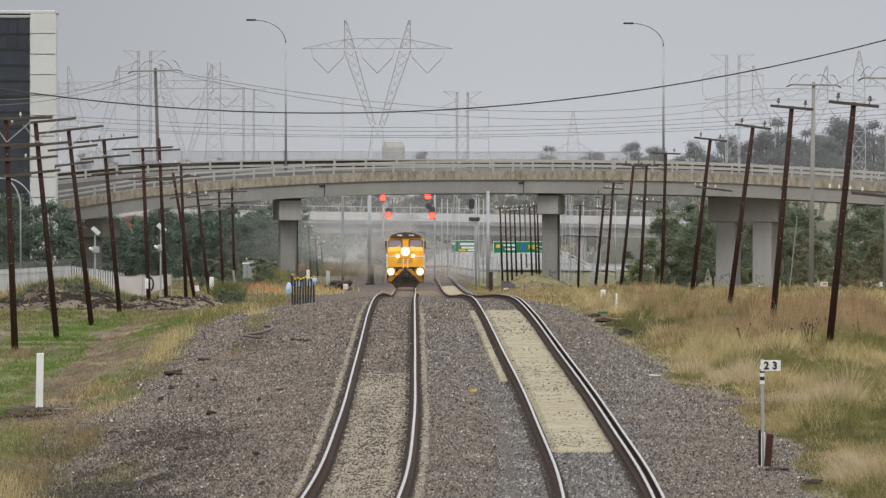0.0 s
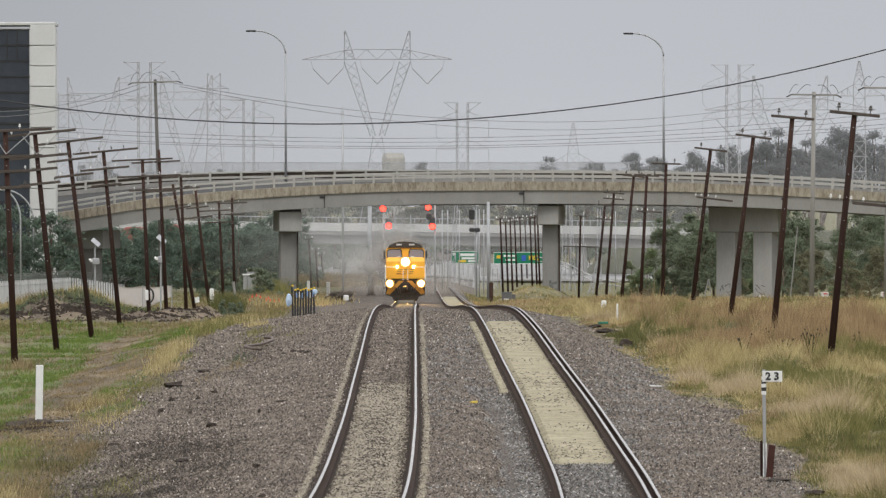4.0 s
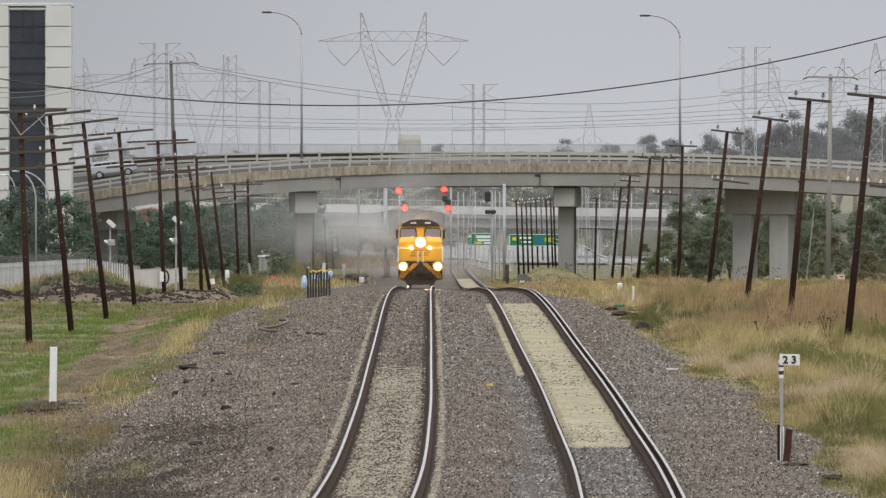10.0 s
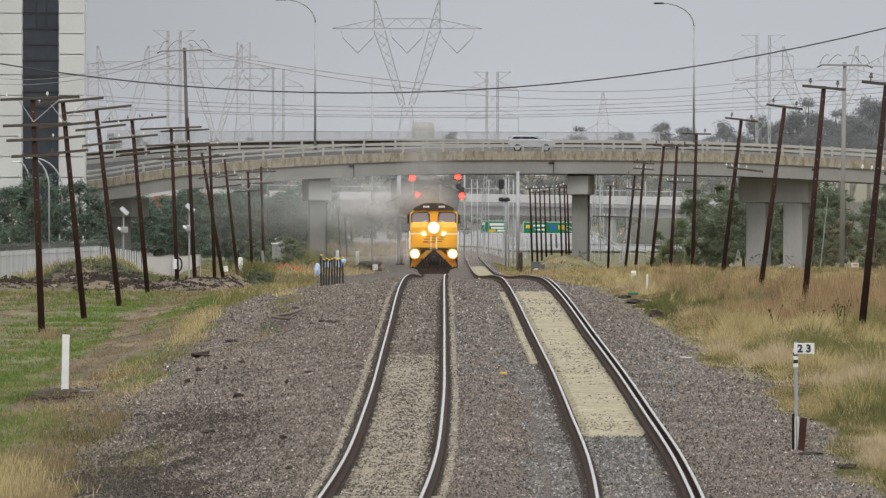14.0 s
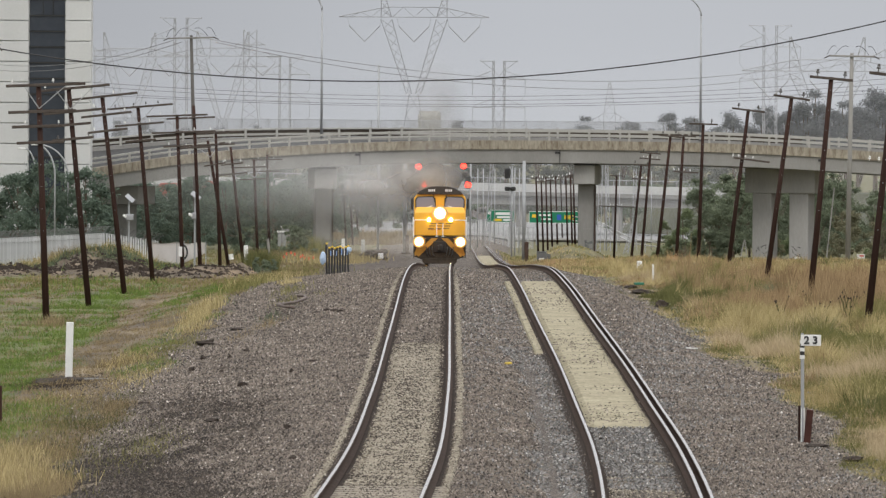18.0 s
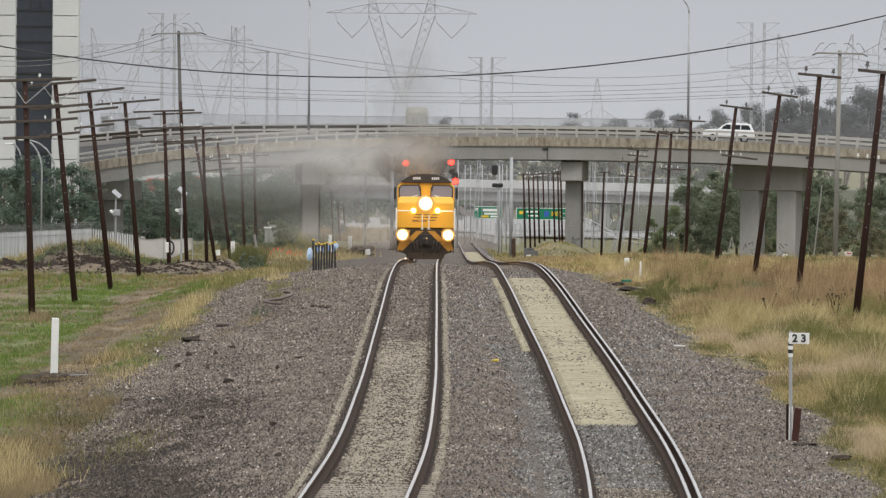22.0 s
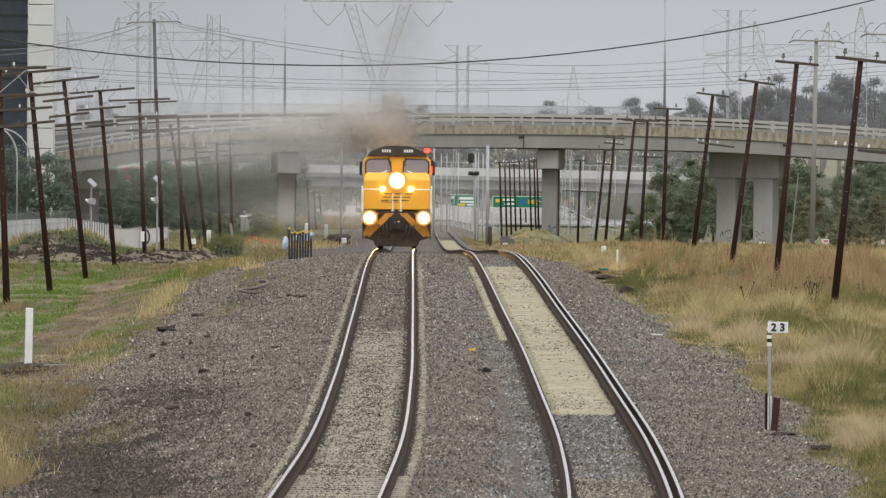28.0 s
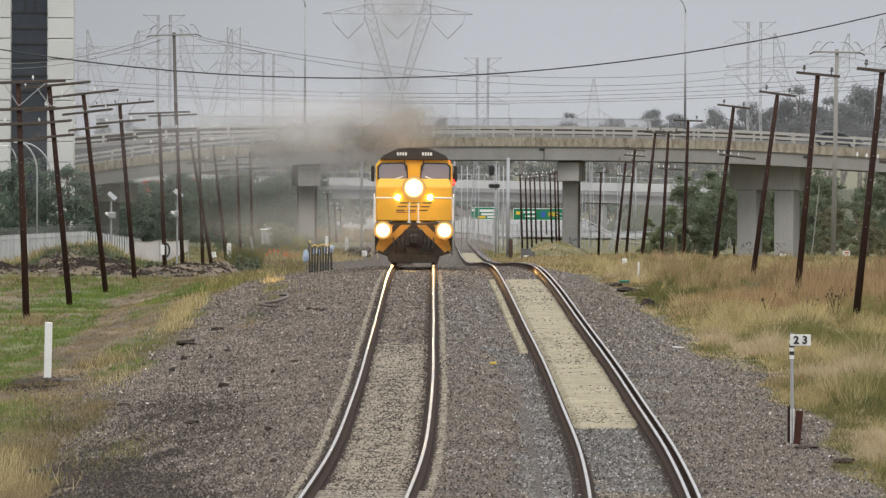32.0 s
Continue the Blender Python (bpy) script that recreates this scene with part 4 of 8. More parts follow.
def along(section, x0, x1, step=1.0):
    """A closed section of (across, up) carried along the bridge; across runs away from the near kerb, up from the kerb's top, with the bank added."""
    xs = np.arange(x0, x1 + 0.01, step)
    k = len(section)
    v = np.empty((len(xs), k, 3))
    for j, (a, u) in enumerate(section):
        v[:, j, 0], v[:, j, 1], v[:, j, 2] = xs, BRIDGE_Y + a, KERB_Z(xs) + u + BANK(xs) * np.clip(a / BRIDGE_W, 0, 1.2)
    i = np.arange(len(xs) * k).reshape(-1, k)
    a, b = i[:-1], i[1:]
    f = np.stack([a, b, np.roll(b, -1, 1), np.roll(a, -1, 1)], -1).reshape(-1, 4)
    return v.reshape(-1, 3), f


def bar(a, u, w, h):
    return [(a, u - h), (a, u), (a + w, u), (a + w, u - h)]


def bridge_point(x, a, u):
    return Vector((x, BRIDGE_Y + a, float(KERB_Z(x)) + u + float(BANK(x)) * a / BRIDGE_W))


GRAFFITI = surface("sprayed_paint", (0.08, 0.085, 0.085), (0.2, 0.205, 0.2), 3, 0.7)


def build_overpass():
    ob = thing("road_overpass", (0, 0, 0), "long grey concrete road bridge with rust-stained kerb and rail barrier", "bridge")
    ASPHALT = surface("bridge_asphalt", (0.05, 0.05, 0.05), (0.09, 0.09, 0.09), 2, 0.9)
    for name, sec, mat, label in (
            ("kerb", bar(0, 0, 0.45, 0.78), CONCRETE_STAINED, "pale kerb streaked with brown stains"),
            ("drip_edge", bar(-0.05, -0.7, 0.12, 0.12), CONCRETE_STAINED, "overhanging stained drip edge"),
            ("kerb", bar(BRIDGE_W - 0.45, 0.25, 0.45, 0.9), CONCRETE, ""),
            ("deck_slab", bar(0.45, -0.08, BRIDGE_W - 0.9, 0.4), ASPHALT, "dark road deck"),
            ("girder", [(0.12, -0.78), (0.12, -2.05), (1.2, -2.05), (1.2, -0.78)], CONCRETE, "plain concrete edge girder"),
            ("girder", bar(3.6, -0.66, 0.7, 1.52), CONCRETE, ""),
            ("girder", bar(6.2, -0.66, 0.7, 1.52), CONCRETE, ""),
            ("girder", bar(9.3, -0.66, 0.7, 1.52), CONCRETE, "")):
        v, f = along(sec, -130, 135)
        quick_mesh(name, v, f, mat, ob, label)
    # barrier rails and posts on the near edge
    for u, h in ((0.93, 0.17), (0.5, 0.15)):
        v, f = along(bar(0.08, u, 0.14, h), -130, 135)
        quick_mesh("barrier_rail", v, f, PARAPET_PAINT, ob, "pale painted hollow rail")
    bm = bmnew()
    box(bm, (0, 0.24, 0.47), (0.2, 0.26, 0.96), bevel=0.03)
    first = part("barrier_post", bm, PARAPET_PAINT, ob)
    x = -129.0
    first.location = bridge_point(x, 0, 0)
    while x < 132:
        x += 1.83
        o = first.copy()
        scene.collection.objects.link(o)
        o.location = bridge_point(x, 0, 0)
    # far barrier: rail over darker panels
    DARK_PANEL = surface("dark_panel", (0.06, 0.045, 0.035), (0.13, 0.11, 0.09), 2, 0.8)
    v, f = along(bar(BRIDGE_W - 0.3, 1.05, 0.16, 0.14), -130, 135)
    quick_mesh("far_barrier_rail", v, f, PARAPET_PAINT, ob)
    v, f = along(bar(BRIDGE_W - 0.24, 0.62, 0.1, 0.2), -130, 135)
    quick_mesh("far_barrier_rail", v, f, PARAPET_PAINT, ob)
    v, f = along(bar(BRIDGE_W - 0.1, 0.98, 0.05, 0.7), -130, 30)
    quick_mesh("far_barrier_panel", v, f, DARK_PANEL, ob, "weathered brown backing panels")
    bm = bmnew()
    box(bm, (0, 0, 0.6), (0.22, 0.2, 0.95), bevel=0.03)
    first = part("far_barrier_post", bm, PARAPET_PAINT, ob)
    first.location = bridge_point(-129, BRIDGE_W - 0.36, 0.05)
    for k in range(1, 90):
        o = first.copy()
        scene.collection.objects.link(o)
        o.location = bridge_point(-129 + 2.9 * k, BRIDGE_W - 0.36, 0.05)
    # mesh fence behind: posts, rails and fine upright wires
    bm = bmnew()
    FENCE_TOP = 6.85
    x = -34.0
    while x < 17.5:
        p = bridge_point(x, BRIDGE_W + 0.7, 0.2)
        rod(bm, p, (p.x, p.y, FENCE_TOP), 0.035, seg=4)
        x += 2.4
    tube(bm, [(-34, BRIDGE_Y + BRIDGE_W + 0.7, FENCE_TOP), (17.5, BRIDGE_Y + BRIDGE_W + 0.7, FENCE_TOP - 0.15)], 0.03, 4)
    part("fence_frame", bm, GALVANISED, ob)
    vs, fs = [], []
    for k, x in enumerate(np.arange(-34, 17.5, 0.1)):
        p = bridge_point(x, BRIDGE_W + 0.7, 0.2)
        b = len(vs)
        for dx, dy in ((-0.02, 0), (0.02, 0), (0, 0.03)):
            vs += [(x + dx, p.y + dy, p.z), (x + dx, p.y + dy, FENCE_TOP - 0.05)]
        fs += [(b, b + 2, b + 3, b + 1), (b + 2, b + 4, b + 5, b + 3), (b + 4, b, b + 1, b + 5)]
    o = quick_mesh("fence_mesh", np.array(vs), np.array(fs), GALVANISED, ob, "fine pale wire mesh")
    o["kind"] = "stuff"
    # deck joints in the edge girder
    for x in (-10.9, 7.4, 31.5):
        bm = bmnew()
        p = bridge_point(x, 0.1, -1.45)
        box(bm, p, (0.07, 0.12, 1.2))
        box(bm, p + Vector((-0.2, 0, 0.35)), (0.5, 0.12, 0.2))
        part("expansion_joint", bm, BLACK_PAINT, ob)
    # piers
    for place, n_col, head, turn, foot in (((-14.37, 683.5), 1, (2.1, 5.0, 1.85), 8, -6.6), ((9.97, 683.5), 1, (1.95, 5.0, 1.75), -8, -6.6),
                                           ((28.1, 685), 2, (7.0, 1.9, 2.3), -26, -6.9), ((-32.57, 685), 1, (4.6, 3.0, 1.7), -30, -7)):
        pier = new("pier")
        pier.parent = ob
        x, y = place
        top = float(KERB_Z(x)) - 2.05 + 0.02 - (0.2 if head[0] < 3 else 0)
        pier.matrix_basis = pose(x, y, 0, 0, 0, turn)
        bm = bmnew()
        box(bm, (0, 0, top - head[2] / 2), head, bevel=0.06)
        part("headstock", bm, CONCRETE_PIER, pier, "blunt concrete headstock")
        for k in range(n_col):
            bm = bmnew()
            cx = 0 if n_col == 1 else (-1.85 + 3.7 * k)
            box(bm, (cx, 0, (top - head[2] + foot) / 2), (1.5 if n_col == 1 else 1.9, 1.6, top - head[2] - foot), bevel=0.08)
            # single columns take the concrete that has shade in its colour
            part("column", bm, COLUMN_SHADED if n_col == 1 else CONCRETE_PIER, pier, "square concrete column, paler and scribbled near its foot")
        bm = bmnew()
        for k in range(n_col):
            cx = 0 if n_col == 1 else (-1.85 + 3.7 * k)
            for j in range(9):
                a = random.uniform(0, 6.3)
                box(bm, (cx + random.uniform(-0.6, 0.6), -0.803, foot + 1.0 + random.uniform(0, 1.3)), (random.uniform(0.2, 0.5), 0.008, 0.05), Matrix.Rotation(a, 4, 'Y'))
        if n_col == 1 and head[0] < 3:
            b2 = bmnew()
            box(b2, (0.18, -0.83, foot + 1.75), (0.95, 0.06, 3.5), bevel=0.02)
            part("foot_panel", b2, CONCRETE, pier, "pale concrete panel at the foot")
            b2 = bmnew()
            for c_, s_ in (((0.1, 1.9), (0.5, 0.25)), ((0.38, 2.2), (0.22, 0.5)), ((0.0, 2.3), (0.3, 0.2)), ((0.45, 1.6), (0.3, 0.25))):
                box(b2, (c_[0], -0.866, foot + c_[1]), (s_[0], 0.01, s_[1]), Matrix.Rotation(c_[1] * 2, 4, 'Y'))
            b3 = bmnew()
            rod(b3, (0.83, -0.86, foot + 0.3), (0.83, -0.86, top - head[2]), 0.06, seg=8)
            part("downpipe", b3, RAIL_RUST, pier, "rusty downpipe beside the column")
            part("painted_patch", b2, GRAFFITI, pier, "dark grey sprayed patches")["kind"] = "stuff"
            # black block added in place of the shaded bearing gap
            b2 = bmnew()
            box(b2, (0, 0, top + 0.09), (head[0] * 0.92, 4.9, 0.2), bevel=0.02)
            part("bearing_shelf", b2, BLACK_PAINT, pier, "black block standing for the shade in the gap over the headstock")
        part("scribble", bm, BLACK_PAINT, pier, "dark painted scribble bars")["kind"] = "stuff"
    return ob


build_overpass()


def street_lamp(base, height, reach, rise, label):
    """Tapered steel pole with a long curved arm and a flat lantern."""
    ob = thing("street_lamp", base, label, "street lamp", "lamps on the bridge")
    bm = bmnew()
    rod(bm, (0, 0, 0), (0, 0, height - rise), 0.13, 0.085, 10)
    part("pole", bm, GALVANISED, ob, smooth=True)
    bm = bmnew()
    pts = []
    for k in range(13):
        a = k / 12
        pts.append((-reach * (1 - math.cos(a * math.pi / 2)) if reach > 0 else 0, 0, height - rise + rise * math.sin(a * math.pi / 2)))
    tube(bm, pts, 0.07, 8)
    part("arm", bm, GALVANISED, ob, smooth=True)
    bm = bmnew()
    box(bm, (-reach - 0.35, 0, height - 0.02), (0.95, 0.36, 0.17), bevel=0.06)
    part("lantern", bm, BLACK_PAINT, ob, "flat dark lantern")
    return ob


street_lamp((-14.65, 690, 4.46), 14.6, 2.87, 2.12, "tall grey street lamp with a curved arm on the bridge")
street_lamp((20.54, 690, 5.1), 13.64, 2.92, 2.12, "tall grey street lamp with a curved arm on the bridge")


# ---- the locomotive ----
YELLOW = surface("loco_yellow", (0.82, 0.4, 0.03), (0.9, 0.48, 0.05), 1.5, 0.38, bump=0.03, fine=20)
YELLOW_DIRT = surface("grimy_yellow", (0.3, 0.14, 0.02), (0.62, 0.3, 0.03), 3, 0.6, fine=20)
ROOF_DARK = surface("loco_roof", (0.02, 0.016, 0.012), (0.06, 0.045, 0.035), 2, 0.6)
UNDER = surface("underframe_grime", (0.02, 0.017, 0.014), (0.075, 0.06, 0.045), 4, 0.85)
# sky reflection is painted into the pane colour as a lavender grey
CAB_GLASS_SKY = plain("sky_toned_cab_glass", (0.25, 0.235, 0.27), 0.12)


# lamp glare is put into the lens emission, a halo round the core
def lens_glare(name, r, strength, fall):
    """A lit lamp lens of radius r: the beam in its middle, weaker and warmer towards the rim."""
    m = plain(name, (0.8, 0.5, 0.2), 0.3)
    n, l = m.node_tree.nodes, m.node_tree.links
    b = n["Principled BSDF"]
    co, mp, grad, power, times, ramp = (n.new("ShaderNodeTexCoord"), n.new("ShaderNodeMapping"), n.new("ShaderNodeTexGradient"), n.new("ShaderNodeMath"),
                                        n.new("ShaderNodeMath"), n.new("ShaderNodeValToRGB"))
    grad.gradient_type = 'SPHERICAL'
    mp.inputs["Scale"].default_value = (1 / r, 1 / r, 1 / r)
    power.operation, times.operation = 'POWER', 'MULTIPLY'
    power.inputs[1].default_value, times.inputs[1].default_value = fall, strength
    ramp.color_ramp.elements[0].color, ramp.color_ramp.elements[1].color = (1.0, 0.4, 0.06, 1), (1.0, 0.57, 0.17, 1)
    ramp.color_ramp.elements[1].position = 0.6
    l.new(co.outputs["Object"], mp.inputs[0])
    l.new(mp.outputs[0], grad.inputs[0])
    wide = n.new("ShaderNodeMath")
    wide.operation, wide.use_clamp, wide.inputs[1].default_value = 'MULTIPLY', True, 1.4
    l.new(grad.outputs["Fac"], wide.inputs[0])
    l.new(wide.outputs[0], power.inputs[0])
    l.new(power.outputs[0], times.inputs[0])
    l.new(grad.outputs["Fac"], ramp.inputs[0])
    l.new(ramp.outputs[0], b.inputs["Emission Color"])
    l.new(times.outputs[0], b.inputs["Emission Strength"])
    return m


# radii larger than the lamps, so that the lenses hold the painted glare
HEAD_GLOW = lens_glare("headlight", 0.43, 4400, 7.0)
DITCH_GLOW = lens_glare("ditch_light", 0.33, 3600, 7.0)
MARK_GLOW = glow("marker_light", (1.0, 0.9, 0.7), 14)


def shape(bm, outline, y0, y1, bevel=0.0, mat=0):
    """An outline of (x, z) pushed from y0 to y1."""
    a = [bm.verts.new((x, y0, z)) for x, z in outline]
    b = [bm.verts.new((x, y1, z)) for x, z in outline]
    k = len(outline)
    fs = [bm.faces.new(a), bm.faces.new(b[::-1])]
    for i in range(k):
        fs.append(bm.faces.new((a[i], b[i], b[(i + 1) % k], a[(i + 1) % k])))
    for f in fs:
        f.material_index = mat
    bmesh.ops.recalc_face_normals(bm, faces=fs)
    if bevel:
        bmesh.ops.bevel(bm, geom=list({e for f in fs[:2] for e in f.edges}), offset=bevel, segments=2, affect='EDGES', profile=0.5)
    return bm


def lettering(text, size, material, parent, place, name, flat=0.006, bold=0.0):
    cu = bpy.data.curves.new(name, 'FONT')
    cu.body, cu.size, cu.align_x, cu.align_y, cu.extrude = text, size, 'CENTER', 'CENTER', flat
    cu.offset = bold
    tmp = new(name, cu)
    me = bpy.data.meshes.new_from_object(tmp.evaluated_get(bpy.context.evaluated_depsgraph_get()))
    bpy.data.objects.remove(tmp)
    me.materials.clear()
    me.materials.append(material)
    ob = new(name, me)
    ob.parent = parent
    ob.matrix_basis = pose(*place, 90, 0, 0)
    return ob


def lamp_unit(parent, name, at, back, front, r, light, label):
    """A round housing that stands proud, with a domed glass lens over its front. at: across and up."""
    x, z = at
    n = 32
    bm = bmnew()
    rings = []
    for y, q in ((back, r + 0.012), (front, r + 0.012), (front, r), (front + 0.02, r)):
        rings.append([bm.verts.new((x + q * math.cos(2 * math.pi * k / n), y, z + q * math.sin(2 * math.pi * k / n))) for k in range(n)])
    for a, b in zip(rings[:-1], rings[1:]):
        for k in range(n):
            bm.faces.new((a[k], a[(k + 1) % n], b[(k + 1) % n], b[k]))
    bm.faces.new(rings[-1])
    bmesh.ops.recalc_face_normals(bm, faces=list(bm.faces))
    housing = part(name + "_housing", bm, YELLOW, parent)
    bm = bmnew()
    rings = []
    for q in (1.0, 0.75, 0.5, 0.25):
        rings.append([bm.verts.new((r * q * math.cos(2 * math.pi * k / n), -0.012 * (1 - q * q), r * q * math.sin(2 * math.pi * k / n))) for k in range(n)])
    for a, b in zip(rings[:-1], rings[1:]):
        for k in range(n):
            bm.faces.new((a[k], a[(k + 1) % n], b[(k + 1) % n], b[k]))
    bm.faces.new(rings[-1])
    part(name, bm, light, housing, label, smooth=True).location = (x, front + 0.014, z)


def build_locomotive():
    ob = thing("locomotive", (0, 0, 0), "yellow diesel freight locomotive with headlights lit, black roof and striped pilot", "locomotive")
    # frame and hoods
    bm = bmnew()
    box(bm, (0, 10.4, 1.42), (2.8, 19.9, 0.34), bevel=0.04)
    part("frame", bm, UNDER, ob, "dark grimy underframe")
    bm = bmnew()
    for s in (-1, 1):
        for x, y, z in ((1.38, 0.35, 1.62), (1.4, 0.35, 2.9), (1.3, 0.7, 3.2), (1.38, 2.2, 1.62), (1.4, 2.2, 2.9), (1.3, 2.2, 3.2)):
            bm.verts.new((s * x, y, z))
    bmesh.ops.convex_hull(bm, input=list(bm.verts))
    bmesh.ops.dissolve_limit(bm, angle_limit=0.02, verts=list(bm.verts), edges=list(bm.edges))
    bmesh.ops.bevel(bm, geom=list(bm.edges), offset=0.05, segments=3, affect='EDGES', profile=0.5)
    part("nose", bm, YELLOW, ob, "full-width yellow nose")
    bm = bmnew()
    shape(bm, [(-1.43, 1.62), (1.43, 1.62), (1.43, 3.72), (1.22, 4.0), (-1.22, 4.0), (-1.43, 3.72)], 1.6, 5.2, 0.05)
    part("cab", bm, YELLOW, ob, "yellow cab with two dark windscreens")
    bm = bmnew()
    shape(bm, [(-1.3, 3.93), (-1.12, 4.1), (-0.82, 4.25), (-0.52, 4.35), (0, 4.37), (0.52, 4.35), (0.82, 4.25), (1.12, 4.1), (1.3, 3.93), (1.1, 3.9), (-1.1, 3.9)], 1.45, 5.3, 0.03)
    part("cab_roof", bm, ROOF_DARK, ob, "black curved cab roof")
    bm = bmnew()
    box(bm, (0, 12.2, 2.85), (1.9, 14.0, 2.5), bevel=0.12)
    part("long_hood", bm, YELLOW, ob)
    bm = bmnew()
    box(bm, (0, 18, 4.0), (2.5, 3.2, 0.5), bevel=0.1)
    box(bm, (0, 11, 4.15), (1.4, 3.0, 0.25), bevel=0.05)
    part("roof_fans", bm, ROOF_DARK, ob)
    bm = bmnew()
    rod(bm, (0, 10, 4.1), (0, 10, 4.4), 0.3, 0.26, 12)
    part("exhaust_stack", bm, UNDER, ob)
    # windscreens
    for s in (-1, 1):
        bm = bmnew()
        shape(bm, [(s * 0.27, 3.21), (s * 0.3, 3.65), (s * 0.42, 3.76), (s * 1.2, 3.74), (s * 1.31, 3.62), (s * 1.31, 3.24), (s * 1.24, 3.18)], 1.545, 1.56)
        pane = part("windscreen", bm, CAB_GLASS_SKY, ob, "windscreen pane with sky reflection put into its grey")
        bm = bmnew()
        shape(bm, [(s * 0.22, 3.16), (s * 0.25, 3.69), (s * 0.4, 3.81), (s * 1.23, 3.79), (s * 1.37, 3.66), (s * 1.37, 3.2), (s * 1.28, 3.13)], 1.562, 1.6)
        part("windscreen_seal", bm, BLACK_PAINT, pane, "black rubber seal")
        bm = bmnew()
        rod(bm, (s * 0.36, 1.52, 3.95), (s * 0.32, 1.52, 3.5), 0.02, seg=5)
        part("wiper", bm, BLACK_PAINT, ob)
        bm = bmnew()
        rod(bm, (s * 0.42, 1.2, 3.28), (s * 1.38, 0.9, 2.95), 0.022, seg=5)
        part("nose_handrail", bm, WHITE_PAINT, ob, "sloping white handrail")
        bm = bmnew()
        box(bm, (s * 1.55, 2.4, 3.4), (0.12, 0.25, 0.6), bevel=0.03)
        part("mirror", bm, BLACK_PAINT, ob)
        # side door and side window
        bm = bmnew()
        box(bm, (s * 1.435, 3.6, 3.4), (0.02, 1.3, 0.7), bevel=0.005)
        part("side_window", bm, CAB_GLASS_SKY, ob)
        # white handrails, deck edge to mid nose
        bm = bmnew()
        tube(bm, [(s * 1.44, -0.05, 1.5), (s * 1.44, -0.05, 2.42), (s * 1.4, -0.05, 2.48), (s * 0.62, -0.05, 2.48)], 0.026, 6)
        part("front_handrail", bm, WHITE_PAINT, ob, "white tubular handrail")
        bm = bmnew()
        tube(bm, [(s * 1.47, 0.1, 1.6), (s * 1.47, 0.1, 2.55), (s * 1.47, 0.7, 2.62)], 0.026, 6)
        part("side_handrail", bm, WHITE_PAINT, ob)
        bm = bmnew()
        tube(bm, [(s * 0.17, -0.05, 1.6), (s * 0.17, -0.05, 2.3)], 0.024, 6)
        rod(bm, (s * 0.17, -0.05, 1.56), (s * 0.17, -0.05, 1.62), 0.07, seg=8)
        part("step_handrail", bm, WHITE_PAINT, ob)
        # lights
        bm = bmnew()
        rod(bm, (s * 0.6, 0.34, 2.5), (s * 0.6, 0.27, 2.5), 0.1, seg=12)
        part("marker_light", bm, MARK_GLOW, ob, "small lit marker light")
        lamp_unit(ob, "ditch_light", (s * 1.14, 1.28), -0.1, -0.5, 0.33, DITCH_GLOW, "lit round ditch light")
        # chevron stripes on the pilot
        bm = bmnew()
        for a in (0.1, 0.75):
            shape(bm, [(s * a, 1.48 - 0.0), (s * (a + 0.36), 1.48), (s * min(1.4, a + 1.28), 0.6), (s * min(1.33, a + 1.06), 0.46)], -0.135, -0.12)
        part("pilot_stripe", bm, YELLOW_DIRT, ob, "worn yellow chevron stripes")
        # steps at the corners
        bm = bmnew()
        for k in range(3):
            box(bm, (s * 1.28, 0.25, 0.45 + 0.32 * k), (0.3, 0.35, 0.04))
        box(bm, (s * 1.43, 0.25, 0.9), (0.03, 0.4, 1.1))
        part("corner_step", bm, UNDER, ob)
        # brake hoses beside the coupler
        bm = bmnew()
        for k in range(3):
            x0 = s * (0.42 + 0.16 * k)
            tube(bm, [(x0, -0.14, 1.0), (x0, -0.3, 0.85), (x0 - s * 0.05, -0.32, 0.6), (x0 - s * 0.12, -0.24, 0.5)], 0.03, 6)
        part("brake_hose", bm, BLACK_PAINT, ob)
    lamp_unit(ob, "headlight", (0, 2.86), 0.8, 0.3, 0.43, HEAD_GLOW, "bright lit round headlight")
    # pilot plate, plough, coupler
    bm = bmnew()
    shape(bm, [(-1.42, 1.55), (1.42, 1.55), (1.42, 0.58), (1.3, 0.42), (1.0, 0.32), (-1.0, 0.32), (-1.3, 0.42), (-1.42, 0.58)], -0.12, 0.05, 0.02)
    part("pilot", bm, UNDER, ob, "dark pilot plate")
    bm = bmnew()
    shape(bm, [(-0.98, 0.36), (0.98, 0.36), (0.94, 0.16), (0.84, 0.07), (-0.84, 0.07), (-0.94, 0.16)], -0.2, 0.4, 0.02)
    part("plough", bm, UNDER, ob, "low black plough")
    bm = bmnew()
    box(bm, (0, -0.24, 0.95), (0.3, 0.36, 0.34), bevel=0.06)
    box(bm, (0.06, -0.38, 0.95), (0.22, 0.2, 0.4), bevel=0.07)
    box(bm, (0, -0.14, 1.0), (0.7, 0.06, 0.62), bevel=0.02)
    part("coupler", bm, plain("coupler_steel", (0.022, 0.018, 0.015), 0.7), ob, "steel knuckle coupler")
    # logo bars
    bm = bmnew()
    INK = plain("logo_ink", (0.06, 0.05, 0.04), 0.5)
    for k in range(3):
        x0 = -0.42 + 0.42 * k
        for zz in (2.3, 2.16, 2.02):
            box(bm, (x0 + (zz - 2.16) * 0.5, 0.344, zz), (0.33, 0.008, 0.042))
    part("emblem", bm, INK, ob, "dark slanted emblem strokes")
    bm = bmnew()
    box(bm, (-0.3, 0.344, 1.95), (0.7, 0.008, 0.03))
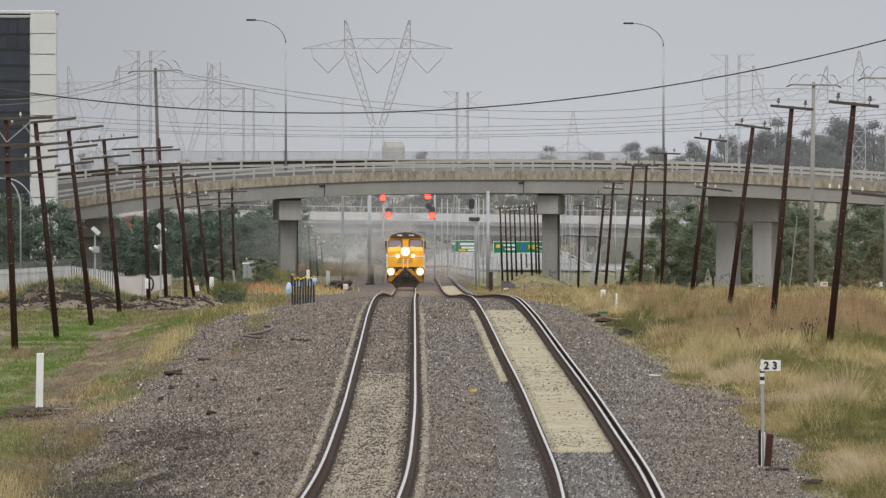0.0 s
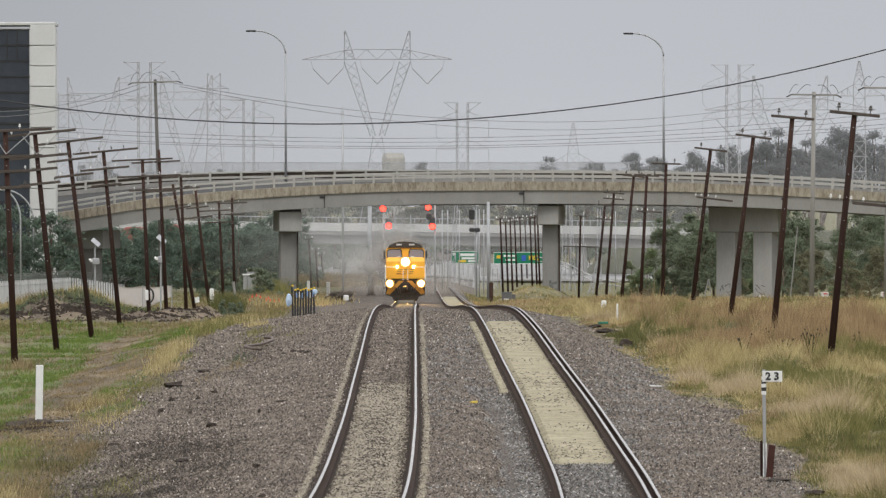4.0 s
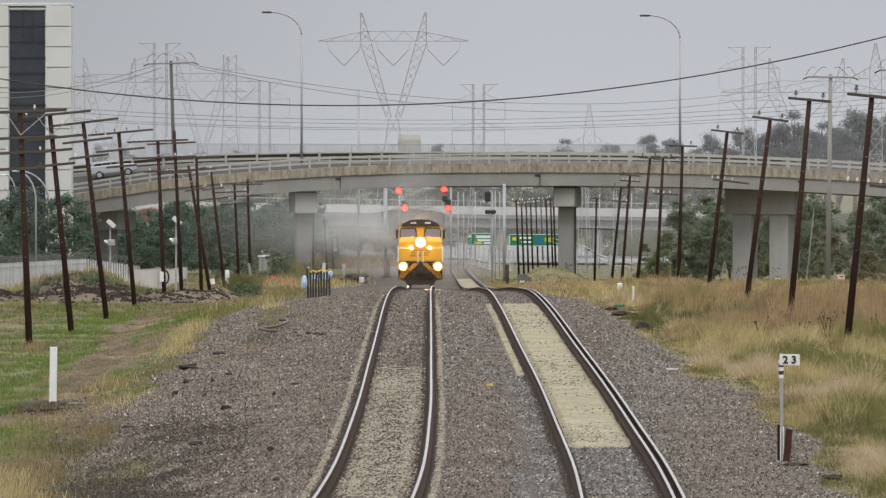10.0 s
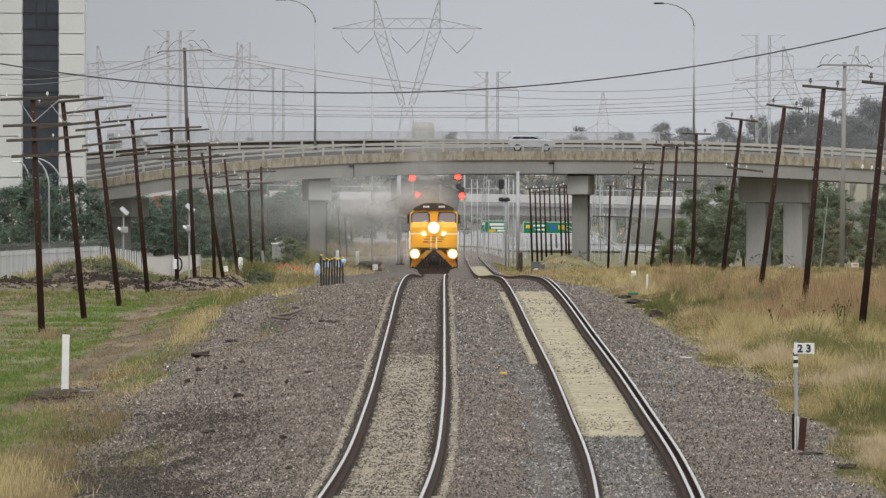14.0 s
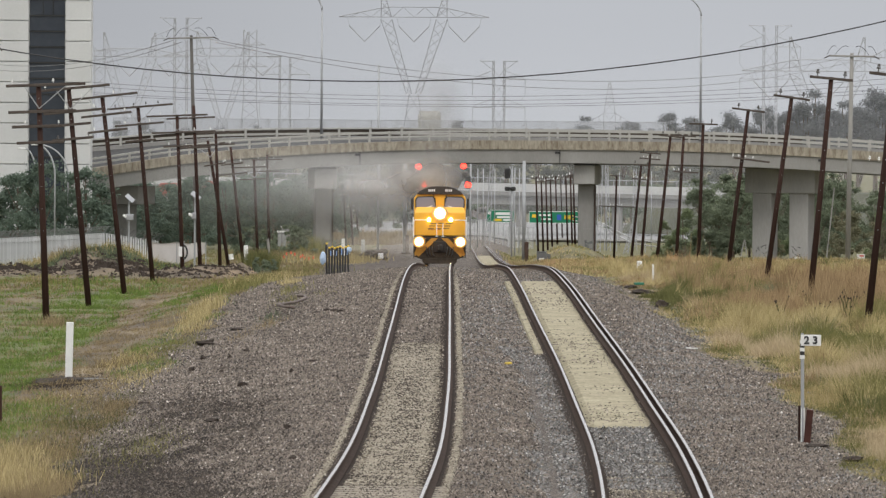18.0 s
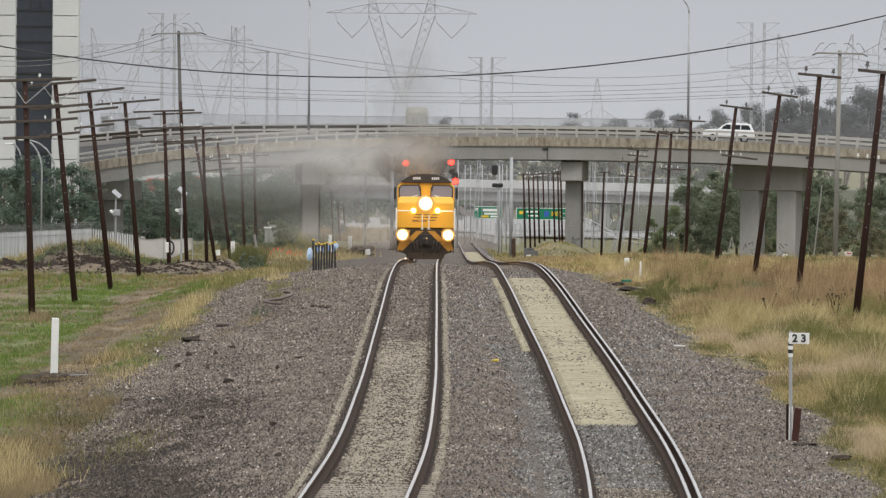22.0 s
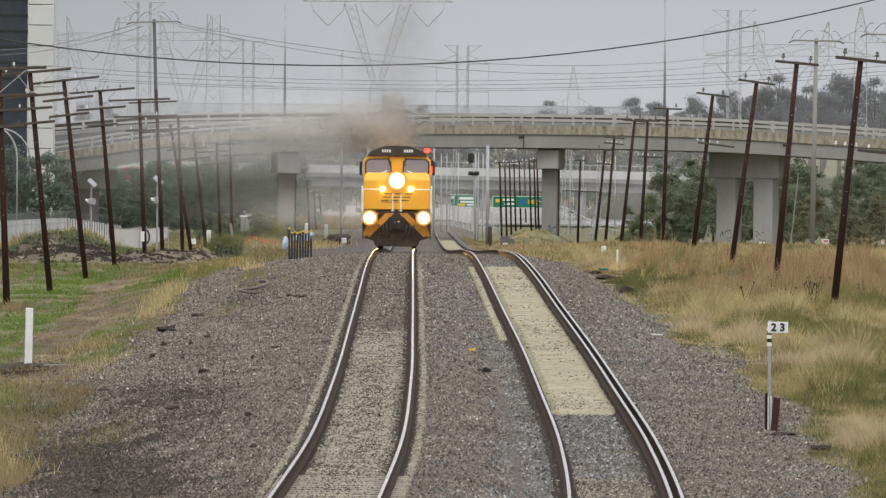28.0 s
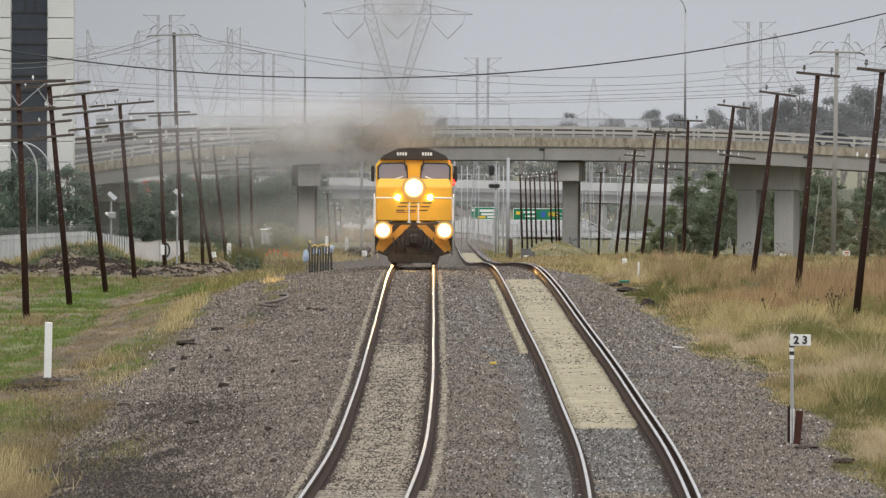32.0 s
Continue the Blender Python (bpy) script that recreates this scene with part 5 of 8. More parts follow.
    part("emblem_underline", bm, plain("emblem_red", (0.35, 0.05, 0.03), 0.5), ob)
    for dx in (-0.46, 0.48):
        bm = bmnew()
        for k in range(4):
            box(bm, (dx - 0.15 + 0.1 * k, 1.44, 4.13), (0.07, 0.01, 0.12))
        part("number_bars", bm, WHITE_PAINT, ob, "white bars of a painted number")
    # bogies
    for y0 in (3.6, 16.6):
        bogie = new("bogie")
        bogie.parent = ob
        bogie.location = (0, y0, 0)
        for s in (-1, 1):
            bm = bmnew()
            box(bm, (s * 1.05, 0, 0.72), (0.16, 4.6, 0.4), bevel=0.05)
            part("side_frame", bm, UNDER, bogie)
        for k in (-1.75, 0, 1.75):
            bm = bmnew()
            rod(bm, (-1.0, k, 0.5), (1.0, k, 0.5), 0.09, seg=10)
            for s in (-1, 1):
                rod(bm, (s * 0.68, k, 0.5), (s * 0.82, k, 0.5), 0.5, seg=28)
                rod(bm, (s * 0.66, k, 0.5), (s * 0.69, k, 0.5), 0.53, seg=28)
            part("wheelset", bm, RAIL_RUST, bogie)
    bm = bmnew()
    box(bm, (0, 10.1, 0.8), (2.3, 5.0, 0.9), bevel=0.15)
    part("fuel_tank", bm, UNDER, ob)
    return ob


locomotive = build_locomotive()


# ---- telegraph poles along the line ----
def lean_pose(base, top):
    d = (Vector(top) - Vector(base)).normalized()
    right = Vector((0, 1, 0)).cross(d).normalized()
    fwd = d.cross(right)
    m = Matrix((right, fwd, d)).transposed().to_4x4()
    m.translation = Vector(base)
    return m


def insulator(parent, x, z, material, size=1.0):
    bm = bmnew()
    rod(bm, (x, 0, z), (x, 0, z + 0.08 * size), 0.015 * size, seg=6)
    rod(bm, (x, 0, z + 0.08 * size), (x, 0, z + 0.13 * size), 0.06 * size, 0.05 * size, 8)
    rod(bm, (x, 0, z + 0.14 * size), (x, 0, z + 0.21 * size), 0.045 * size, 0.03 * size, 8)
    part("insulator", bm, material, parent)


def telegraph_pole(base, top, arms, label, insulators=(), bolts=True):
    """arms: (metres below the top, length, offset along the arm). insulators: for each arm, (material, places)."""
    ob = new("telegraph_pole")
    ob.empty_display_size = 0.3
    base = Vector(base)
    base.z = min(base.z, level(base.x, base.y) + 0.02)
    ob.matrix_basis = lean_pose(base, top)
    tagged(ob, label, "telegraph pole", "telegraph poles beside the line")
    h = (Vector(top) - base).length
    bm = bmnew()
    rod(bm, (0, 0, -0.3), (0, 0, h), 0.125, 0.09, 10)
    shaft = part("shaft", bm, POLE_WOOD, ob, "dark creosoted timber shaft", smooth=True)
    for k, (down, length, off) in enumerate(arms):
        bm = bmnew()
        box(bm, (off, -0.13, h - down), (length, 0.1, 0.1), bevel=0.012)
        arm = part("crossarm", bm, CROSSARM, ob, "weathered timber crossarm")
        if k < len(insulators):
            mat, places = insulators[k]
            for q in places:
                insulator(arm, q, h - down + 0.05, mat, 0.8 if k or length > 2 else 1.25)
        if k == 0 and length > 2:
            bm = bmnew()
            rod(bm, (off + 0.75, -0.15, h - down), (0, -0.15, h - down - 0.8), 0.018, seg=5)
            rod(bm, (off - 0.75, -0.15, h - down), (0, -0.15, h - down - 0.8), 0.018, seg=5)
            part("brace", bm, GALVANISED, ob)
    if bolts:
        bm = bmnew()
        for k in range(7):
            rod(bm, (0, -0.12, h - 0.5 - 0.75 * k), (0, -0.155, h - 0.5 - 0.75 * k), 0.015, seg=6)
        o = part("bolt", bm, GALVANISED, shaft, "row of pale bolt heads")
        o["kind"] = "stuff"
    return ob


LONG_ARMS = [(0.05, 2.7, 0.25), (0.95, 2.3, 0.1), (1.45, 1.7, -0.1), (2.0, 1.6, 0.0)]
WHITE_SET = [(CERAMIC, (-0.9, 0.5)), (CERAMIC, (0.9,)), (CERAMIC, (-0.5,)), (DARK_CERAMIC, (0.6,))]
LEFT_LABEL = "dark leaning telegraph pole with several crossarms beside the line"
telegraph_pole((-14.67, 252, -1.24), (-14.98, 252, 6.88), LONG_ARMS, LEFT_LABEL, WHITE_SET)
telegraph_pole((-15, 286, -1.57), (-15.84, 286, 6.99), LONG_ARMS, LEFT_LABEL, WHITE_SET)
telegraph_pole((-15.36, 322, -1.64), (-16.37, 322, 6.88), [(0.05, 2.9, 0.1), (0.85, 2.2, 0.1), (1.55, 1.7, 0.1)], LEFT_LABEL, WHITE_SET)
telegraph_pole((-15.87, 362, -2.03), (-16.65, 362, 6.6), [(0.05, 3.2, 0.1), (0.9, 2.4, 0), (1.7, 1.5, 0)], LEFT_LABEL, [(DARK_CERAMIC, (-1.1, -0.2, 0.4, 1.0)), (CERAMIC, (0.5, -0.7))])
telegraph_pole((-15.91, 400, -2.75), (-16.28, 400, 6.3), [(0.05, 3.3, 0), (0.95, 2.6, -0.1), (1.7, 1.6, 0)], LEFT_LABEL, WHITE_SET)
telegraph_pole((-15.92, 425, -2.55), (-16.35, 425, 6.9), [(0.7, 2.8, -0.2), (1.5, 2.4, 0), (2.4, 1.8, 0)], LEFT_LABEL, WHITE_SET)
telegraph_pole((-16.34, 470, -2.85), (-16.67, 470, 5.43), [(0.05, 3.0, 0.1), (0.8, 2.4, 0)], LEFT_LABEL, WHITE_SET)
telegraph_pole((-16.1, 480, -2.58), (-17.54, 480, 4.88), [(0.3, 2.2, 0), (1.6, 1.4, 0.2)], LEFT_LABEL, WHITE_SET)
telegraph_pole((-16.44, 520, -3.14), (-17.4, 520, 4.42), [(1.2, 1.6, 0), (1.9, 2.0, 0)], LEFT_LABEL, [(CERAMIC, (-0.6, 0.6))])
telegraph_pole((-16.63, 560, -3.86), (-16.97, 560, 3.46), [(0.6, 2.6, -0.2), (1.5, 2.2, 0)], LEFT_LABEL, [(CERAMIC, (-0.6, -0.4, 0.8))])
telegraph_pole((-16.33, 580, -4.27), (-16.55, 580, 3.76), [(0.4, 2.4, 0), (1.3, 2.0, 0)], LEFT_LABEL, [(CERAMIC, (-0.7, 0.5))])

RIGHT_LABEL = "dark leaning telegraph pole with one short crossarm and two insulators"
TWO = [(DARK_CERAMIC, (-0.52, 0.5)), (CERAMIC, (-0.5, -0.2, 0.15, 0.55))]
for base, top, arm in (((12.38, 236, -0.89), (13.2, 236, 7.26), 1.62), ((12.4, 277, -0.44), (13.13, 277, 7.49), 1.62), ((12.7, 327, -1.06), (13.76, 327, 7.06), 1.62),
                       ((12.97, 385, -1.42), (13.95, 385, 6.73), 1.72), ((13.09, 442, -1.97), (13.33, 442, 6.12), 1.75), ((12.86, 483, -2.55), (13.3, 483, 5.43), 1.6),
                       ((11.76, 490, -2.78), (12.63, 490, 5.4), 1.5), ((12.45, 570, -3.93), (13.15, 570, 4.14), 1.6), ((12.28, 600, -4.32), (13.11, 600, 3.12), 1.2),
                       ((12.76, 700, -5.88), (12.98, 700, 1.76), 1.2)):
    low = {236.0: (2.9, 1.5, 0.95), 385.0: (2.6, 1.9, 0.5), 700.0: (2.95, 3.4, 0.1), 483.0: (2.4, 1.6, 0.3), 600.0: (1.2, 1.3, 0), 570.0: (0.5, 1.6, 0)}.get(float(base[1]))
    telegraph_pole(base, top, [(0.06, arm, 0)] + ([low] if low else []), RIGHT_LABEL, TWO)

FAR_LABEL = "thin dark telegraph pole far along the line"
for x, y0, y1, d in (6.15, 478, 366, 800), (7.04, 470, 372, 840), (7.92, 468, 366, 880), (8.94, 470, 370, 930), (9.9, 466, 364, 960), (11, 468, 368, 1000), (10.52, 482, 364, 900), (10.58, 486, 362, 860), (10.41, 488, 360, 820), (-15.61, 470, 400, 860), (-15.51, 470, 420, 900), (-15.64, 468, 428, 950):
    telegraph_pole((x + 0.3, d, 5.1 - (y0 - 300) * d / 13000), (x, d, 5.1 - (y1 - 300) * d / 13000), [(0.15, 1.1, 0)], FAR_LABEL, [(CERAMIC, (-0.4, 0.4))], bolts=False)


POWER_TIMBER = surface("grey_brown_timber", (0.07, 0.066, 0.06), (0.15, 0.143, 0.132), 2, 0.9, fine=20, streak=10)


def power_pole(base, top, arm, label, timber):
    ob = new("power_pole")
    base = Vector(base)
    base.z = min(base.z, level(base.x, base.y))
    ob.matrix_basis = lean_pose(base, top)
    tagged(ob, label, "power pole", "grey power poles")
    h = (Vector(top) - base).length
    bm = bmnew()
    rod(bm, (0, 0, -0.3), (0, 0, h), 0.22, 0.15, 12)
    part("shaft", bm, timber, ob, smooth=True)
    bm = bmnew()
    box(bm, (0, -0.2, h - 0.25), (arm, 0.14, 0.14), bevel=0.02)
    part("crossarm", bm, POLE_GREY, ob)
    for s in (-1, 1):
        bm = bmnew()
        rod(bm, (s * arm * 0.48, -0.2, h - 0.2), (s * arm * 0.62, -0.2, h - 0.45), 0.05, seg=6)
        part("strain_insulator", bm, DARK_CERAMIC, ob)
        for a, w in ((0.08, 0.3), (0.36, 0.2)):
            bm = bmnew()
            pts = [(s * (arm * a + arm * w * k / 8), -0.2, h - 0.15 + (0.34 if arm < 3 else 0.2) * arm * math.sin(math.pi * (0.35 + 0.65 * k / 8))) for k in range(9)]
            tube(bm, pts, 0.02, 5)
            part("jumper_loop", bm, CABLE, ob, "looped jumper cable")
    return ob


power_pole((-27.15, 716, -5.92), (-27.81, 716, 14.9), 4.3, "tall grey power pole with looped jumper cables behind the bridge", POWER_TIMBER)
power_pole((29.82, 600, -4.5), (30.05, 600, 12.21), 3.6, "tall pale power pole with looped jumper cables", POLE_GREY)
power_pole((33.51, 560, -3.86), (33.73, 560, 12.25), 3.8, "tall pale power pole with looped jumper cables", POLE_GREY)


# ---- cables ----
def hanging(a, b, sag, r, material, name, label):
    bm = bmnew()
    a, b = Vector(a), Vector(b)
    n = 26
    pts = []
    for k in range(n + 1):
        u = k / n
        p = a.lerp(b, u)
        p.z -= sag * 4 * u * (1 - u)
        pts.append(p)
    tube(bm, pts, r, 5)
    ob = link_mesh(name, bm, material)
    return tagged(ob, label, "cable", "overhead cables")


hanging((-28.24, 420, 10.2), (32.82, 420, 14.7), 3.81, 0.038, CABLE, "overhead_cable", "thick black overhead cable slung across the line")
power_pole((-28.6, 420, -3.0), (-28.24, 420.2, 10.4), 2.0, "plain timber pole that carries the slung cable", POWER_TIMBER)
power_pole((33.2, 420, -2.0), (32.82, 420.2, 14.9), 2.0, "plain timber pole that carries the slung cable", POWER_TIMBER)
for a, b, sag in (((-14.77, 405, 10.46), (30.28, 600, 12.02), 2.2), ((-14.39, 405, 10.27), (31.66, 600, 11.93), 2.6), ((-16.64, 405, 10.4), (-33.76, 520, 10.1), 0.6), ((-16.26, 405, 10.27), (-33.76, 520, 9.7), 0.6)):
    hanging(a, b, sag, 0.018, WIRE, "power_line", "thin grey power line between poles")
for y0, y1, sag in ((192, 176, 42), (200, 186, 40), (212, 196, 36), (216, 203, 34)):
    d = 1000
    hanging((-64.92, d, 5.1 - (y0 - 300) * d / 13000), (65.85, d, 5.1 - (y1 - 300) * d / 13000), sag * d / 13000, 0.035, WIRE, "power_line", "thin grey high-voltage line in the distance")


# ---- lattice towers ----
def delta_tower(base, arm_z, half, peak_z, waist_z, label, member=0.11, steel=None):
    """High-voltage tower with a wide bridge, two peaks, a narrow waist and V-strings. Heights are above the base."""
    ob = thing("transmission_tower", base, label, "transmission tower", "high-voltage towers")
    inner = half * 0.37
    steel = steel or LATTICE
    bm = bmnew()

    def m(a, b, k=1.0):
        rod(bm, a, b, member * k, seg=4, caps=False)

    def girder(a, b, w0, w1, n):
        a, b = Vector(a), Vector(b)
        for s in (-1, 1):
            prev = None
            for k in range(n + 1):
                u = k / n
                p = a.lerp(b, u)
                w = w0 + (w1 - w0) * u
                q, q2 = p + Vector((w * s, 0.5 * w, 0)), p + Vector((-w * s, 0.5 * w, 0))
                if prev:
                    m(prev[0], q)
                    if s > 0:
                        m(prev[0], q2, 0.6)
                        m(prev[1], q, 0.6)
                prev = (q, q2)
    # body below the waist, the two arms of the V, the peaks
    girder((0, 0, 0), (0, 0, waist_z), half * 0.32, half * 0.06, 6)
    for s in (-1, 1):
        girder((s * half * 0.06, 0, waist_z), (s * inner, 0, arm_z - 0.4), half * 0.035, half * 0.075, 8)
        girder((s * inner, 0, arm_z), (s * (inner + half * 0.06), 0, peak_z), half * 0.07, half * 0.01, 4)
    part("lattice_body", bm, steel, ob, "grey steel lattice body")["kind"] = "stuff"
    bm = bmnew()
    n = 14
    for k in range(n):
        x0, x1 = -half + 2 * half * k / n, -half + 2 * half * (k + 1) / n

        def depth(x):
            return (half * 0.13) * (1 - max(0, abs(x) - inner) / (half - inner)) + 0.05
        m((x0, 0, arm_z), (x1, 0, arm_z))
        m((x0, 0, arm_z + depth(x0)), (x1, 0, arm_z + depth(x1)))
        m((x0, 0, arm_z if k % 2 else arm_z + depth(x0)), (x1, 0, arm_z + depth(x1) if k % 2 else arm_z), 0.6)
    part("bridge_arm", bm, steel, ob, "long trussed cross arm")["kind"] = "stuff"
    for c in (-0.66, 0, 0.67):
        bm = bmnew()
        for s in (-1, 1):
            rod(bm, (c * half + s * half * 0.2, 0, arm_z - 0.3 - half * 0.1), (c * half, 0, arm_z - half * 0.33), member * 1.5, seg=5)
            rod(bm, (c * half + s * half * 0.2, 0, arm_z - 0.3 - half * 0.1), (c * half + s * half * 0.23, 0, arm_z), member * 0.4, seg=4)
        part("insulator_string", bm, steel, ob, "V-shaped insulator string")
    return ob


def arm_tower(base, height, arms, width, label, member=0.1, steel=None):
    """Narrow lattice tower with several cross arms. arms: (height, half length)."""
    ob = thing("transmission_tower", base, label, "transmission tower", "high-voltage towers")
    steel = steel or LATTICE_HAZED
    bm = bmnew()

    def half(z):
        return width * (0.29 + 0.71 * max(0, 1 - z / (height * 0.62)) ** 1.3) / 2
    n = 16
    for k in range(n):
        z0, z1 = height * k / n, height * (k + 1) / n
        for sx in (-1, 1):
            rod(bm, (sx * half(z0), 0, z0), (sx * half(z1), 0, z1), member, seg=4, caps=False)
            rod(bm, (sx * half(z0), 0.8 * half(z0), z0), (sx * half(z1), 0.8 * half(z1), z1), member, seg=4, caps=False)
            rod(bm, (sx * half(z0), 0, z0), (-sx * half(z1), 0, z1), member * 0.6, seg=4, caps=False)
    part("lattice_body", bm, steel, ob, "grey steel lattice body")["kind"] = "stuff"
    for z, a in arms:
        bm = bmnew()
        for s in (-1, 1):
            rod(bm, (0, 0, z), (s * a, 0, z), member * 0.9, seg=4)
            rod(bm, (s * half(z), 0, z + a * 0.22), (s * a, 0, z), member * 0.6, seg=4)
            for k in (0.4, 0.7):
                rod(bm, (s * a * k, 0, z), (s * a * (k + 0.12), 0, z + a * 0.22 * (1 - k)), member * 0.5, seg=4)
            rod(bm, (s * a, 0, z), (s * a, 0, z - a * 0.3), member * 0.5, seg=4)
        part("cross_arm", bm, steel, ob)
    return ob


def twin_tower(x, d, top_y, k):
    """High-voltage tower on two slim upright lattice legs, with a split bar on top and two pairs of braced arms that hang long loops."""
    b = far_base(x, d)
    u = d / 13000 * k
    top = 5.1 - (top_y - 300) * d / 13000 - b[2]
    ob = thing("transmission_tower", b, "grey power tower on two slim lattice legs in the hazy distance", "transmission tower", "high-voltage towers")
    thin = 0.05 + 0.025 * (d > 1300)
    for s in (-1, 1):
        bm = bmnew()
        n = 26
        for j in range(n):
            z0, z1 = top * j / n, top * (j + 1) / n
            for q in (-1, 1):
                rod(bm, (s * 9.5 * u + q * 1.6 * u, 0, z0), (s * 9.5 * u + q * 1.6 * u, 0, z1), thin, seg=4, caps=False)
                rod(bm, (s * 9.5 * u + q * 1.6 * u, 0, z0), (s * 9.5 * u - q * 1.6 * u, 0, z1), thin * 0.7, seg=4, caps=False)
        part("lattice_leg", bm, LATTICE_HAZED, ob, "slim lattice leg")["kind"] = "stuff"
        bm = bmnew()
        rod(bm, (s * 7 * u, 0, top), (s * 32 * u, 0, top), thin, seg=4)
        rod(bm, (s * 10 * u, 0, top - 16 * u), (s * 31 * u, 0, top), thin * 0.7, seg=4)
        rod(bm, (s * 32 * u, 0, top - 1.2 * u), (s * 32 * u, 0, top + 1.2 * u), thin * 1.6, seg=6)
        part("top_bar", bm, LATTICE_HAZED, ob)
        for low, up, drop in ((32, 16, 27), (81, 65, 28)):
            bm = bmnew()
            rod(bm, (s * 10 * u, 0, top - low * u), (s * 46 * u, 0, top - low * u), thin, seg=4)
            rod(bm, (s * 10 * u, 0, top - up * u), (s * 36 * u, 0, top - (low - 6) * u), thin * 0.8, seg=4)
            rod(bm, (s * 36 * u, 0, top - (low - 6) * u), (s * 46 * u, 0, top - low * u), thin * 0.8, seg=4)
            for f in (18, 27):
                rod(bm, (s * f * u, 0, top - low * u), (s * (f + 5) * u, 0, top - (low - 10 + 0.25 * (f - 18)) * u), thin * 0.5, seg=4)
            part("cross_arm", bm, LATTICE_HAZED, ob)
            bm = bmnew()
            tube(bm, [(s * 46 * u, 0, top - low * u), (s * 46 * u, 0, top - (low + drop) * u), (s * 39 * u, 0, top - (low + drop + 8) * u)], thin * 0.8, 4)
            part("jumper_loop", bm, LATTICE_HAZED, ob)
    bm = bmnew()
    for j in range(7):
        z0, z1 = top - (16 + 22 * j) * u, top - (38 + 22 * j) * u
        for q in (-1, 1):
            rod(bm, (q * 8 * u, 0, z0), (-q * 8 * u, 0, z1), thin * 0.55, seg=4, caps=False)
    part("cross_brace", bm, LATTICE_HAZED, ob)["kind"] = "stuff"
    return ob


def peak_tower(x, d, top_y, shoulder_y, reach):
    """Lattice tower that comes to a point, with one pair of tapering arms at its shoulders."""
    b = far_base(x, d)
    u = d / 13000
    top, sh = (5.1 - (y - 300) * u - b[2] for y in (top_y, shoulder_y))
    ob = thing("transmission_tower", b, "pointed grey lattice power tower with sloping arms in the hazy distance", "transmission tower", "high-voltage towers")
    thin = 0.075
    bm = bmnew()

    def half(z):
        return (1.4 + 8.6 * min(1.0, (top - z) / (top - sh)) + max(0.0, sh - z) * 0.1) * u
    levels = [top - (top - sh) * f for f in (0, 0.16, 0.36, 0.62, 1.0)]
    while levels[-1] > 3:
        levels.append(levels[-1] - 2.4 * half(levels[-1]))
    levels[-1] = 0.0
    for a, c in zip(levels[:-1], levels[1:]):
        for s in (-1, 1):
            rod(bm, (s * half(a), 0, a), (s * half(c), 0, c), thin, seg=4, caps=False)
            rod(bm, (s * half(a), 0, a), (-s * half(c), 0, c), thin * 0.6, seg=4, caps=False)
        rod(bm, (-half(c), 0, c), (half(c), 0, c), thin * 0.6, seg=4, caps=False)
    part("lattice_body", bm, LATTICE_HAZED, ob, "grey steel lattice body")["kind"] = "stuff"
    for s in (-1, 1):
        bm = bmnew()
        tip = (s * reach * u, 0, sh - 19 * u)
        rod(bm, (s * half(sh), 0, sh), tip, thin, seg=4)
        rod(bm, (s * half(sh - 20 * u), 0, sh - 20 * u), tip, thin, seg=4)
        for f in (0.3, 0.6):
            p = half(sh) + (reach * u - half(sh)) * f
            rod(bm, (s * p, 0, sh - 19 * u), (s * p, 0, sh - 19 * u * f), thin * 0.6, seg=4)
            rod(bm, (s * p, 0, sh - 19 * u * f), (s * (p - 6 * u), 0, sh - 19 * u), thin * 0.6, seg=4)
        part("cross_arm", bm, LATTICE_HAZED, ob)
        bm = bmnew()
        rod(bm, tip, (tip[0], 0, tip[2] - 9 * u), thin * 1.2, seg=5)
        part("insulator_string", bm, LATTICE_HAZED, ob)
    return ob


def far_base(x, d):
    return (x, d, level(x, d))


def tower_delta(x, d, arm_y, half_px, peak_y, waist_y, label, member=0.08):
    b = far_base(x, d)
    up = [5.1 - (y - 300) * d / 13000 - b[2] for y in (arm_y, peak_y, waist_y)]
    # beyond 1300 m the tower takes the steel with haze in its colour
    delta_tower(b, up[0], half_px * d / 13000, up[1], up[2], label, member, LATTICE if d < 1300 else LATTICE_HAZED)


def tower_arms(x, d, top_y, arms, width, label, member=0.085):
    b = far_base(x, d)
    arm_tower(b, 5.1 - (top_y - 300) * d / 13000 - b[2], [(5.1 - (y - 300) * d / 13000 - b[2], h * d / 13000) for y, h in arms], width, label, member)


HAZY = "tall grey lattice power tower in the hazy distance"
tower_delta(-10.97, 1240, 88, 131, 38, 222, "wide grey lattice power tower with V insulators", 0.07)
tower_delta(-75.32, 1600, 160, 104, 118, 270, HAZY)
tower_delta(-53.88, 1560, 158, 104, 115, 268, HAZY)
tower_delta(70.15, 1500, 178, 150, 118, 290, HAZY)
twin_tower(-60.3, 1500, 92, 1.12)
twin_tower(3.92, 1500, 164, 1.0)
twin_tower(46.1, 1180, 99, 1.15)
peak_tower(33.3, 1900, 199, 254, 42)
peak_tower(70.1, 1250, 92, 134, 45)
twin_tower(-44.5, 1700, 159, 0.95)
tower_arms(-46.3, 1500, 112, [(138, 26), (176, 30)], 9, HAZY)
tower_arms(-86.83, 1700, 145, [(150, 30), (180, 34)], 8, HAZY)


